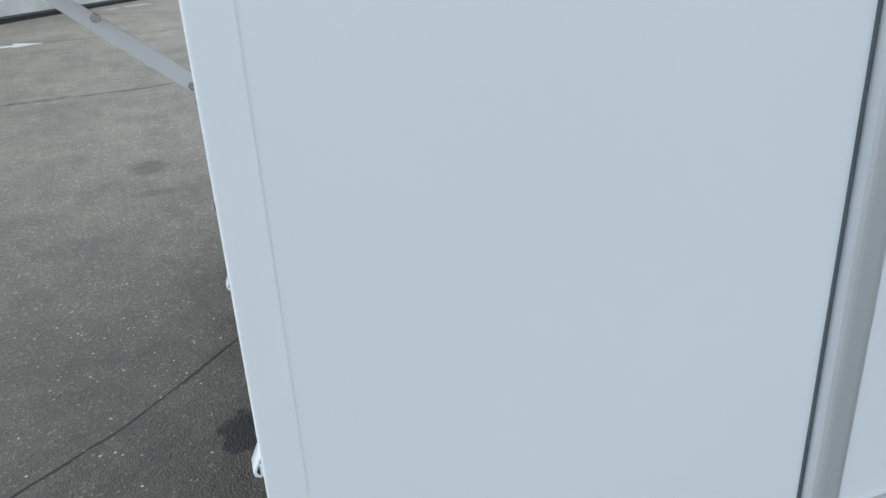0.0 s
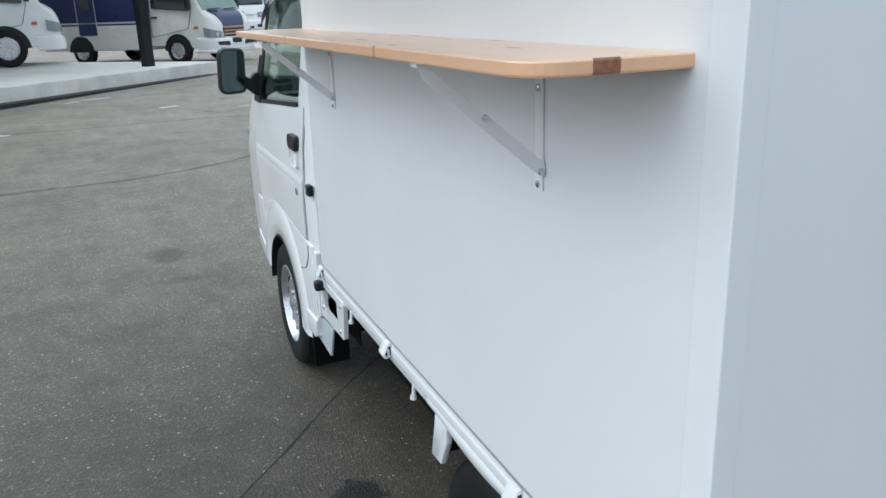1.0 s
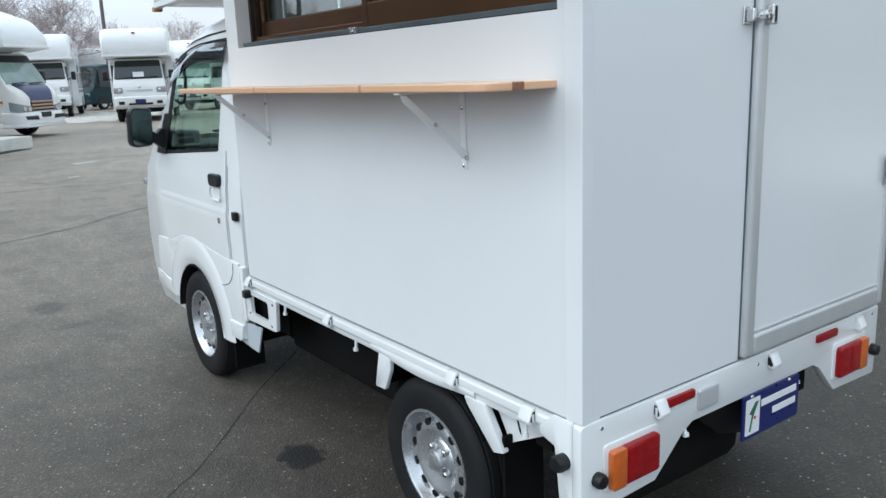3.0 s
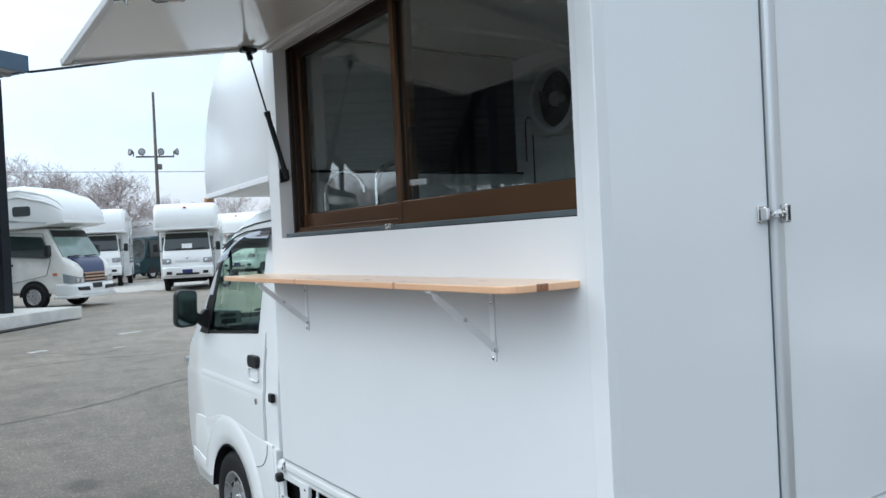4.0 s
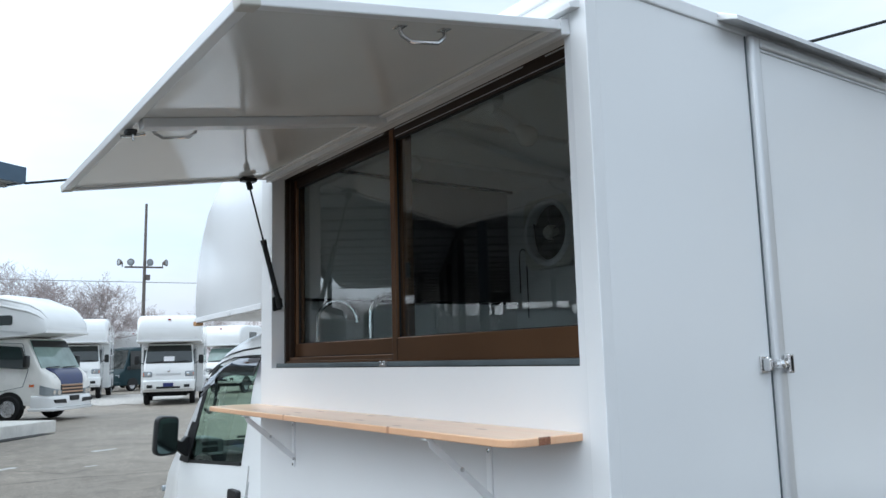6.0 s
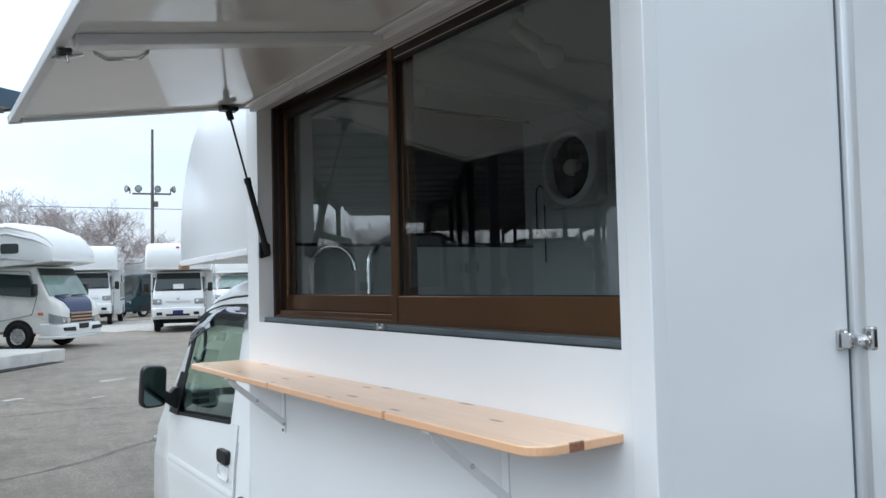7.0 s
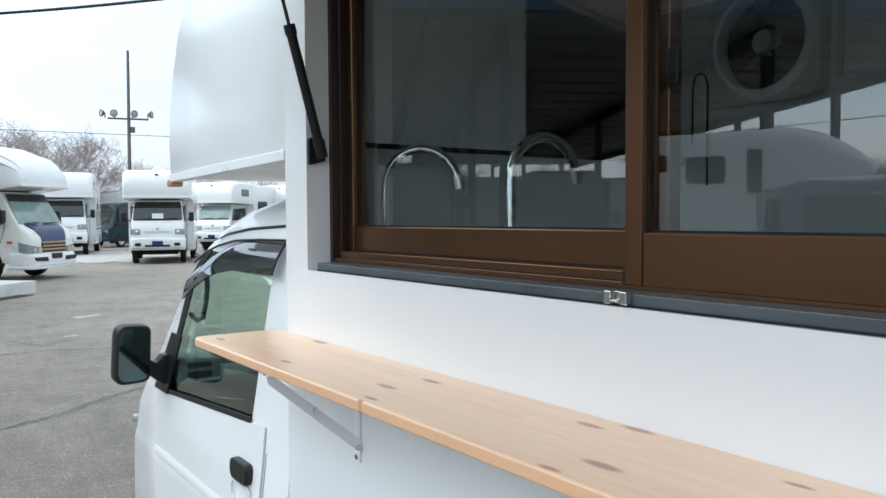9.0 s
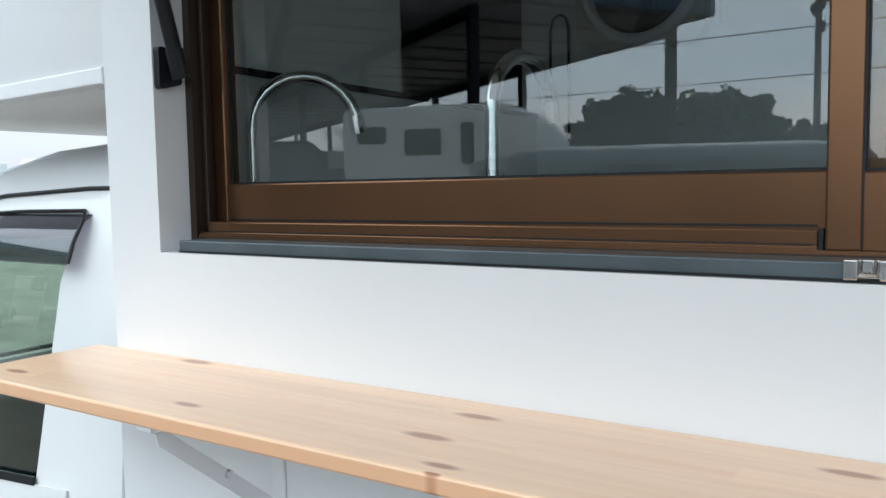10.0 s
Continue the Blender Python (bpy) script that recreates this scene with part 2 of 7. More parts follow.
def rounded(points, radii, n=5):
    """A polygon with rounded corners; radii: one for all, or one each."""
    res = []
    k = len(points)
    for i in range(k):
        r = radii[i] if isinstance(radii, (list, tuple)) else radii
        p, a, b = Vector(points[i]), Vector(points[i - 1]), Vector(points[(i + 1) % k])
        if r <= 0:
            res.append(tuple(p))
            continue
        da, db = (a - p).normalized(), (b - p).normalized()
        ang = da.angle(db)
        cut = min(r / math.tan(ang / 2), 0.49 * (a - p).length, 0.49 * (b - p).length)
        s, e = p + da * cut, p + db * cut
        for j in range(n + 1):
            u = j / n
            res.append(tuple((1 - u) ** 2 * s + 2 * u * (1 - u) * p + u * u * e))
    return res


def rrect(a0, a1, b0, b1, r, n=5):
    return rounded([(a0, b0), (a1, b0), (a1, b1), (a0, b1)], r, n)


def ring_prism(outer, inner, axis, lo, hi):
    """A frame between two outlines with the same number of points."""
    bm = bmesh.new()
    f = AX[axis]
    n = len(outer)
    rows = [[bm.verts.new(f(p, q, h)) for p, q in ol] for ol, h in ((outer, lo), (inner, lo), (inner, hi), (outer, hi))]
    for k in range(4):
        for i in range(n):
            j = (i + 1) % n
            bm.faces.new((rows[k][i], rows[k][j], rows[(k + 1) % 4][j], rows[(k + 1) % 4][i]))
    return bm


def lathe(profile, axis="x", seg=32, closed=False, front=True):
    """Turns (radius, place along the axis) rows about the axis."""
    bm = bmesh.new()
    rings = []
    for r, h in profile:
        rings.append([bm.verts.new(AX[axis](r * math.cos(2 * math.pi * i / seg), r * math.sin(2 * math.pi * i / seg), h)) for i in range(seg)])
    pairs = list(zip(rings, rings[1:])) + ([(rings[-1], rings[0])] if closed else [])
    for a, b in pairs:
        for i in range(seg):
            j = (i + 1) % seg
            bm.faces.new((a[i], a[j], b[j], b[i]))
    if not closed:
        for ring in ((rings[0], rings[-1]) if front else (rings[-1],)):
            bm.faces.new(ring)
    bmesh.ops.recalc_face_normals(bm, faces=bm.faces)
    return bm


def tube(points, radius, seg=10, caps=True):
    """A round bar along points; radius: one, or one each."""
    bm = bmesh.new()
    pts = [Vector(p) for p in points]
    rings = []
    side = None
    for i, p in enumerate(pts):
        d = (pts[min(i + 1, len(pts) - 1)] - pts[max(i - 1, 0)]).normalized()
        if side is None:
            side = d.orthogonal().normalized()
        side = (side - d * side.dot(d)).normalized()
        up = d.cross(side)
        r = radius[i] if isinstance(radius, (list, tuple)) else radius
        rings.append([bm.verts.new(p + (side * math.cos(2 * math.pi * k / seg) + up * math.sin(2 * math.pi * k / seg)) * r) for k in range(seg)])
    for a, b in zip(rings, rings[1:]):
        for k in range(seg):
            j = (k + 1) % seg
            bm.faces.new((a[k], a[j], b[j], b[k]))
    if caps:
        bm.faces.new(rings[0][::-1])
        bm.faces.new(rings[-1])
    return bm


def grid(rows, thick=0.0, skip=()):
    """A sheet through rows of places; skip: cells (row, column) left open; thick: made solid, inwards."""
    bm = bmesh.new()
    vs = [[bm.verts.new(p) for p in row] for row in rows]
    for i in range(len(rows) - 1):
        for j in range(len(rows[0]) - 1):
            if (i, j) not in skip:
                bm.faces.new((vs[i][j], vs[i][j + 1], vs[i + 1][j + 1], vs[i + 1][j]))
    bmesh.ops.recalc_face_normals(bm, faces=bm.faces)
    if thick:
        bmesh.ops.solidify(bm, geom=bm.faces[:], thickness=thick)
    return bm


def arc(cy, cz, r, a0, a1, n):
    return [(cy + r * math.cos(radians(a0 + (a1 - a0) * i / n)), cz + r * math.sin(radians(a0 + (a1 - a0) * i / n))) for i in range(n + 1)]


def interp(x, table):
    for (x0, y0), (x1, y1) in zip(table, table[1:]):
        if x <= x1:
            return y0 + (y1 - y0) * max(0, (x - x0) / (x1 - x0))
    return table[-1][1]


# ---- the food truck: y ahead, x to its right, its box's rear left foot at 0, 0 ----
MID, WIDE, LONG, TOP, FOOT = 0.7075, 1.395, 1.919, 2.462, 0.64
WIN = (0.072, 1.81, 1.569, 2.346)

truck = thing("food_truck", "white kei food truck with a raised serving flap and wooden shelf", "food truck")


def flipped(bm):
    """The same on the truck's other side."""
    for v in bm.verts:
        v.co.x = 2 * MID - v.co.x
    bmesh.ops.reverse_faces(bm, faces=bm.faces)
    return bm


# cab body
SIDE = [(0.26, 0.025), (0.45, 0.006), (0.66, 0.0), (0.86, 0.0), (0.90, 0.007), (1.0, 0.012), (1.08, 0.022), (1.5, 0.065), (1.58, 0.084), (1.64, 0.104), (1.70, 0.145), (1.74, 0.21), (1.765, 0.32), (1.78, 0.52)]
NOSE = [(0.26, 3.4), (0.34, 3.46), (0.6, 3.47), (0.86, 3.45), (1.0, 3.41), (1.08, 3.35), (1.16, 3.26), (1.5, 2.94), (1.58, 2.85), (1.64, 2.75), (1.70, 2.6), (1.74, 2.46), (1.765, 2.32), (1.78, 2.18)]
BACK = [(0.26, 1.98), (1.5, 1.98), (1.7, 1.985), (1.78, 2.04)]
POST_B = [(0.26, 2.2), (1.1, 2.222), (1.5, 2.165), (1.58, 2.15), (1.64, 2.12), (1.78, 2.1)]
POST_A = [(0.26, 2.93), (0.66, 2.93), (1.0, 2.99), (1.1, 2.97), (1.5, 2.77), (1.58, 2.68), (1.64, 2.58), (1.74, 2.32), (1.78, 2.14)]
LEVELS = [0.26, 0.3, 0.36, 0.45, 0.56, 0.66, 0.76, 0.85, 0.87, 0.895, 0.95, 1.0, 1.05, 1.1, 1.16, 1.25, 1.34, 1.42, 1.5, 1.54, 1.58, 1.61, 1.64, 1.67, 1.7, 1.72, 1.74, 1.755, 1.765, 1.78]


def cab_row(z, grow=0.0):
    s, f, b = interp(z, SIDE) - grow, interp(z, NOSE) + grow, interp(z, BACK)
    pb, pa = interp(z, POST_B), interp(z, POST_A)
    k = min(1.0, (f - b) / 0.8)
    half = [(MID, b), (s + 0.07, b), (s + 0.015, b + 0.015), (s, b + 0.05 * k), (s, pb), (s + 0.003, pa), (s + 0.01, max(pa + 0.01, f - 0.11 * k)), (s + 0.05, f - 0.03 * k), (s + 0.2, f - 0.006), (MID - 0.2, f), (MID, f)]
    return [Vector((x, y, z)) for x, y in half] + [Vector((2 * MID - x, y, z)) for x, y in half[-2::-1]]


rows = [cab_row(z) for z in LEVELS]
cols = len(rows[0])
open_cells = set()
for i, z in enumerate(LEVELS[:-1]):
    for j in range(cols - 1):
        mirror = cols - 2 - j
        side_col = min(j, mirror)
        if side_col == 4 and 1.1 <= z < 1.58:
            open_cells.add((i, j))
        if side_col in (7, 8, 9) and 1.16 <= z < 1.54:
            open_cells.add((i, j))
        if side_col == 0 and 1.16 <= z < 1.5:
            open_cells.add((i, j))
        if side_col in (0, 1, 2) and z < 0.6:
            open_cells.add((i, j))
        if side_col in (3, 4) and z < 0.66:
            open_cells.add((i, j))
shell = grid(rows, 0.0, open_cells)
top = bmesh.new()
top.faces.new([top.verts.new(p) for p in rows[-1][:-1]])
join(shell, top)
part("cab_shell", shell, WHITE_PAINT, truck, "glossy white painted cab body", smooth=True)


def drawn_in(bm):
    """Draws a side part in towards the rounded front corner."""
    for v in bm.verts:
        if v.co.y > 2.88 and v.co.x < 0.02:
            v.co.x += 0.024 * ((v.co.y - 2.88) / 0.42) ** 1.5
    return bm


def patch(y_lo, y_hi, z_lo, z_hi, out, n=14, thick=0.004, m=6):
    """A sheet that lies on the cab's left side, out metres proud."""
    res = []
    for i in range(n + 1):
        z = z_lo + (z_hi - z_lo) * i / n
        a, b = y_lo(z), y_hi(z)
        res.append([Vector((interp(z, SIDE) - out, a + (b - a) * j / m, z)) for j in range(m + 1)])
    return grid(res, thick)


for flip in (False, True):
    turn = flipped if flip else (lambda bm: bm)
    # door skin, its glass and fittings
    door = part("cab_door", turn(patch(lambda z: 2.115 + 0.0 * z, lambda z: interp(z, POST_A) + 0.075 - 0.25 * max(0, 0.74 - z), 0.6, 1.085, 0.006, 26)), WHITE_PAINT, truck, smooth=True)
    for name, lo, hi, out_, mat, lab in (("door_shoulder", -1, 0.0, 0.006, WHITE_PAINT, ""), ("window_frame", -0.002, 0.013, 0.008, BLACK_PLASTIC, "black rubber window seal")):
        rows_ = []
        for k in range(5):
            row = []
            for j in range(9):
                y = 2.1155 + (3.0 - 2.1155) * j / 8 if lo == -1 else 2.208 + (2.99 - 2.208) * j / 8
                edge = 1.148 - 0.07 * (y - 2.21)
                z = (1.08 if lo == -1 else edge + lo) * (1 - k / 4) + (edge + hi) * k / 4
                row.append(Vector((interp(z, SIDE) - out_, y, z)))
            rows_.append(row)
        part(name, turn(grid(rows_, 0.004)), mat, door, lab, smooth=True)
    part("window_frame", turn(patch(lambda z: interp(z, POST_A) - 0.035, lambda z: interp(z, POST_A) + 0.012, 1.112, 1.585, 0.008, 12)), BLACK_PLASTIC, door, "black rubber window seal")
    pane = part("window_pane", turn(patch(lambda z: interp(z, POST_B) - 0.008, lambda z: interp(z, POST_A) + 0.008, 1.09, 1.59, -0.003, 6, 0.003)), CAR_GLASS, door, "green-tinted glass")
    pane.visible_shadow = False
    part("belt_crease", turn(grid([[Vector((interp(z, SIDE) - 0.006 - d, y, z + 0.004 * (y - 2.1))) for y in (2.12, 2.4, 2.7, 2.9, 3.02)] for z, d in ((0.868, 0.0), (0.878, 0.0025), (0.888, 0.003), (0.9, 0.001))], 0.003)), WHITE_PAINT, door, smooth=True)
    part("handle", turn(prism(rrect(2.162, 2.28, 0.992, 1.048, 0.024), "x", -0.012, 0.014, 0.006)), BLACK_PLASTIC, door, "black pull handle")
    part("handle_recess", turn(ring_prism(rrect(2.158, 2.285, 0.93, 0.988, 0.03), rrect(2.162, 2.281, 0.934, 0.987, 0.027), "x", -0.0075, 0.0)), WHITE_TRIM, door)
    part("door_lock", turn(lathe([(0.002, -0.041), (0.014, -0.041), (0.015, -0.03)], "x", 14)), STEEL, door, "steel key lock").location = (0.031, 2.195, 0.842)
    # door seams as dark gaps
    for name, ya, yb, za, zb in (("door_gap", 2.093, 2.0985, 0.5, 1.09),):
        part(name, turn(patch(lambda z: ya + (interp(z, POST_B) - 2.2) * 0.5, lambda z: yb - 0.003 + (interp(z, POST_B) - 2.2) * 0.5, za, zb, 0.002, 20, 0.002, 1)), SEAM, truck)
    part("door_striker", turn(box(-0.01, 0.01, 2.0, 2.04, 0.862, 0.9, 0.004)), BLACK_PLASTIC, truck, "small black rubber stop")
    part("door_striker", turn(box(-0.026, 0.01, 1.93, 1.966, 0.537, 0.572, 0.008)), BLACK_PLASTIC, truck, "small black rubber stop")
    # lower side with the wheel arch
    HUB = (2.577, 0.268)
    crest = [(3.3, 0.632), (3.2, 0.634), (3.1, 0.638), (3.03, 0.642), (2.96, 0.648), (2.87, 0.664), (2.79, 0.689), (2.7, 0.705), (2.58, 0.71), (2.46, 0.702), (2.34, 0.69), (2.2, 0.68), (2.025, 0.674)]
    outline = [(2.025, 0.33), (2.272, 0.32)] + arc(*HUB, 0.306, 170, 13, 20) + [(2.9, 0.334), (3.0, 0.336), (3.1, 0.338), (3.2, 0.342), (3.3, 0.346)] + crest
    part("lower_side", turn(drawn_in(prism(outline, "x", -0.008, 0.05, 0.006, 3))), WHITE_PAINT, truck, smooth=True)
    flare = []
    for i in range(28):
        ang = 178 - 6 * i
        flare.append([Vector((x, *arc(*HUB, r, ang, ang, 1)[0])) for r, x in ((0.306, 0.03), (0.306, -0.012), (0.312, -0.0165), (0.36, -0.019), (0.415, -0.018), (0.432, -0.014), (0.444, -0.0085))])
    part("arch_flare", turn(grid(flare)), WHITE_PAINT, truck, smooth=True)
    well = [[Vector((x, *arc(*HUB, 0.315, 190 - 10 * i, 190 - 10 * i, 1)[0])) for x in (0.03, 0.4)] for i in range(21)]
    part("wheel_well", turn(grid(well, 0.01)), CHASSIS, truck)
    liner = [[Vector((x, *arc(*HUB, 0.3, 172 - 5.5 * i, 172 - 5.5 * i, 1)[0])) for x in (-0.0165, 0.3)] for i in range(31)]
    part("arch_liner", turn(grid(liner, 0.001)), BLACK_PLASTIC, truck, "black plastic arch liner")
    part("sill_ridge", turn(prism(rounded([(2.015, 0.398), (2.27, 0.388), (2.285, 0.372), (2.28, 0.318), (2.06, 0.314), (2.03, 0.33)], 0.008), "x", -0.016, 0.0, 0.006, 3)), WHITE_PAINT, truck, smooth=True)
    step = prism(rounded([(2.99, 0.412), (3.1, 0.416), (3.2, 0.422), (3.3, 0.428), (3.32, 0.346), (3.1, 0.338), (2.94, 0.334), (2.93, 0.37)], 0.01), "x", -0.0125, 0.0, 0.005, 3)
    part("bumper_step", turn(drawn_in(step)), WHITE_PAINT, truck, smooth=True)
    part("side_marker", turn(prism(rrect(3.38, 3.415, 0.897, 0.927, 0.012), "x", 0.018, 0.06, 0.006)), CLEAR_LENS, truck, "small clear side lamp", smooth=True)
    part("splash_guard", turn(prism(rounded([(2.05, 0.405), (1.857, 0.418), (1.915, 0.292), (2.09, 0.3)], 0.008), "x", 0.006, 0.014, 0.002)), BLUISH, truck, "bluish-white splash guard")
    part("sill_corner", turn(prism(rounded([(1.99, 0.66), (2.03, 0.66), (2.03, 0.4), (1.99, 0.42)], 0.01), "x", -0.004, 0.03, 0.004)), WHITE_PAINT, truck, smooth=True)
    seam = [(2.475, 0.56), (2.427, 0.532), (2.36, 0.531), (2.286, 0.537), (2.225, 0.54), (2.183, 0.549), (2.14, 0.566), (2.111, 0.59), (2.086, 0.622), (2.078, 0.665)]
    part("door_seam", turn(tube([Vector((-0.0085, y, z)) for y, z in seam], 0.0022, 5)), GREY_SILL, truck)
    # rain visor, drip rail, mirror
    vis = [[Vector((interp(z, SIDE) - d, y, z)) for y, z in [(2.108 + 0.095 * k, zz - (0.0 if k < 4 else 0.012 * (k - 3) ** 1.6)) for k in range(8)]] for zz, d in ((1.618, 0.003), (1.604, 0.02), (1.575, 0.03), (1.537, 0.034), (1.535, 0.03))]
    part("rain_visor", turn(grid(vis, 0.003)), VISOR, truck, "smoked plastic rain visor", smooth=True)
    edge_pts = [Vector((interp(z, SIDE) - d, y, z)) for y, z, d in [(2.102, 1.538, 0.033), (2.1, 1.575, 0.03), (2.103, 1.607, 0.02), (2.125, 1.624, 0.006), (2.3, 1.623, 0.005), (2.48, 1.617, 0.005), (2.6, 1.6, 0.005), (2.7, 1.575, 0.005), (2.78, 1.54, 0.005)]]
    part("visor_edge", turn(tube(edge_pts, 0.0035, 8)), BLACK_PLASTIC, truck, "black visor edging", smooth=True)
    rail = [Vector((interp(z, SIDE) - 0.003, y, z)) for y, z in [(1.99, 1.662), (2.15, 1.662), (2.4, 1.652), (2.55, 1.636), (2.66, 1.612)]]
    part("drip_rail", turn(tube(rail, [0.004, 0.004, 0.004, 0.003, 0.0012], 8)), BLACK_PLASTIC, truck, "black roof gutter moulding")
    mirror = part("door_mirror", turn(prism(rounded([(-0.152, 1.135), (-0.035, 1.14), (-0.028, 1.33), (-0.14, 1.338)], [0.04, 0.03, 0.03, 0.04]), "y", 2.925, 3.0, 0.016)), BLACK_PLASTIC, truck, "black plastic wing mirror", smooth=True)
    glass_face = prism(rounded([(-0.142, 1.148), (-0.044, 1.153), (-0.037, 1.32), (-0.132, 1.326)], 0.03), "y", 2.921, 2.9245)
    part("mirror_glass", turn(glass_face), MIRROR, mirror, "mirror glass")
    part("mirror_arm", turn(prism(rounded([(-0.05, 1.17), (0.005, 1.125), (0.045, 1.125), (0.045, 1.225), (0.01, 1.225), (-0.015, 1.2), (-0.045, 1.22)], 0.012), "y", 2.93, 2.985, 0.006)), BLACK_PLASTIC, mirror)
    part("mirror_base", turn(patch(lambda z: interp(z, POST_A) - 0.05, lambda z: interp(z, POST_A) + 0.1 - 0.2 * (z - 1.07), 1.095, 1.3, 0.012, 6, 0.006)), BLACK_PLASTIC, truck, "black mirror base")
    # front lamps and bumper trim
    part("headlight", turn(prism(rounded([(0.1, 0.72), (0.34, 0.74), (0.36, 0.86), (0.12, 0.9)], 0.03), "y", 3.34, 3.43, 0.008)), CLEAR_LENS, truck, "clear headlight")

for gx in (0.09, 2 * MID - 0.09):
    part("assist_grip", tube([(gx, 2.9, 1.36), (gx, 2.83, 1.345), (gx, 2.775, 1.36), (gx, 2.74, 1.41), (gx, 2.725, 1.47), (gx, 2.735, 1.52), (gx, 2.77, 1.55), (gx, 2.82, 1.56)], 0.008, 8), DASH, truck, "grey grip on the windscreen pillar", smooth=True)
screen_rows = [[p for p in cab_row(z, -0.008)[7:14]] for z in (1.16, 1.25, 1.34, 1.42, 1.5, 1.54)]
ws = part("windscreen", grid(screen_rows), CAR_GLASS, truck, "green-tinted windscreen")
ws.visible_shadow = False
part("front_bumper", prism(rounded([(0.16, 0.3), (1.255, 0.3), (1.24, 0.56), (0.175, 0.56)], 0.05), "y", 3.38, 3.445, 0.012), WHITE_PAINT, truck)
part("grille", box(0.35, 1.065, 3.42, 3.438, 0.62, 0.7, 0.006), BLACK_PLASTIC, truck, "black grille")
part("wiper", tube([(0.4, 3.27, 1.17), (0.75, 3.265, 1.175), (1.0, 3.26, 1.18)], 0.007, 6), BLACK_PLASTIC, truck)
# cab inside
dash = part("dashboard", prism(rounded([(2.97, 0.72), (3.18, 0.72), (3.24, 1.1), (3.05, 1.15), (2.96, 1.12)], 0.03), "x", 0.06, 1.355, 0.01), DASH, truck, "grey dashboard", smooth=True)
for px in (0.113, 2 * MID - 0.113):
    pod = part("vent_pod", prism(rounded([(px - 0.075, 1.125), (px + 0.075, 1.125), (px + 0.078, 1.205), (px - 0.07, 1.215)], 0.02), "y", 2.885, 3.13, 0.012, 3), DASH_PALE, dash, "pale grey air vent pod", smooth=True)
    part("air_vent", prism(rrect(px - 0.04, px + 0.04, 1.178, 1.196, 0.006), "y", 2.88, 2.887, 0.002), BLACK_PLASTIC, pod, "black air vent")
    for k in range(3):
        part("vent_slat", box(px - 0.036, px + 0.036, 2.877, 2.8795, 1.1812 + 0.005 * k, 1.1832 + 0.005 * k), DASH, pod)
    part("pod_slot", prism(rrect(px - 0.04, px + 0.042, 1.143, 1.167, 0.008), "y", 2.88, 2.887, 0.002), BLACK_PLASTIC, pod, "black slot")
    part("pod_edge", box(px - 0.01, px + 0.068, 2.8785, 2.884, 1.129, 1.14, 0.002), ALU, pod, "silver trim edge")
part("cab_floor", box(0.03, 1.385, 2.0, 3.3, 0.42, 0.47), CHASSIS, truck)
for sx in (0.36, 1.05):
    seat = part("cab_seat", box(sx - 0.25, sx + 0.25, 2.1, 2.58, 0.62, 0.78, 0.05, 3), SEAT, truck, "dark grey cloth seat", smooth=True)
    part("backrest", prism(rounded([(2.04, 0.72), (2.17, 0.74), (2.12, 1.24), (2.02, 1.24)], 0.04), "x", sx - 0.24, sx + 0.24, 0.03), SEAT, seat, smooth=True)
    part("headrest", prism(rounded([(2.02, 1.25), (2.11, 1.25), (2.1, 1.43), (2.03, 1.43)], 0.03), "x", sx - 0.12, sx + 0.12, 0.03), SEAT, seat, smooth=True)
wheel_m = Matrix.Translation((1.05, 2.74, 1.12)) @ Matrix.Rotation(radians(-55), 4, "X")
sw = bmesh.new()
join(sw, tube([(0.18 * math.cos(a), 0.18 * math.sin(a), 0) for a in np.linspace(0, 2 * math.pi, 25)], 0.014, 8), wheel_m)
for a in (90, 200, 340):
    join(sw, tube([(0, 0, -0.02), (0.18 * math.cos(radians(a)), 0.18 * math.sin(radians(a)), 0)], 0.016, 6), wheel_m)
part("steering_wheel", sw, BLACK_PLASTIC, truck, "black steering wheel", smooth=True)


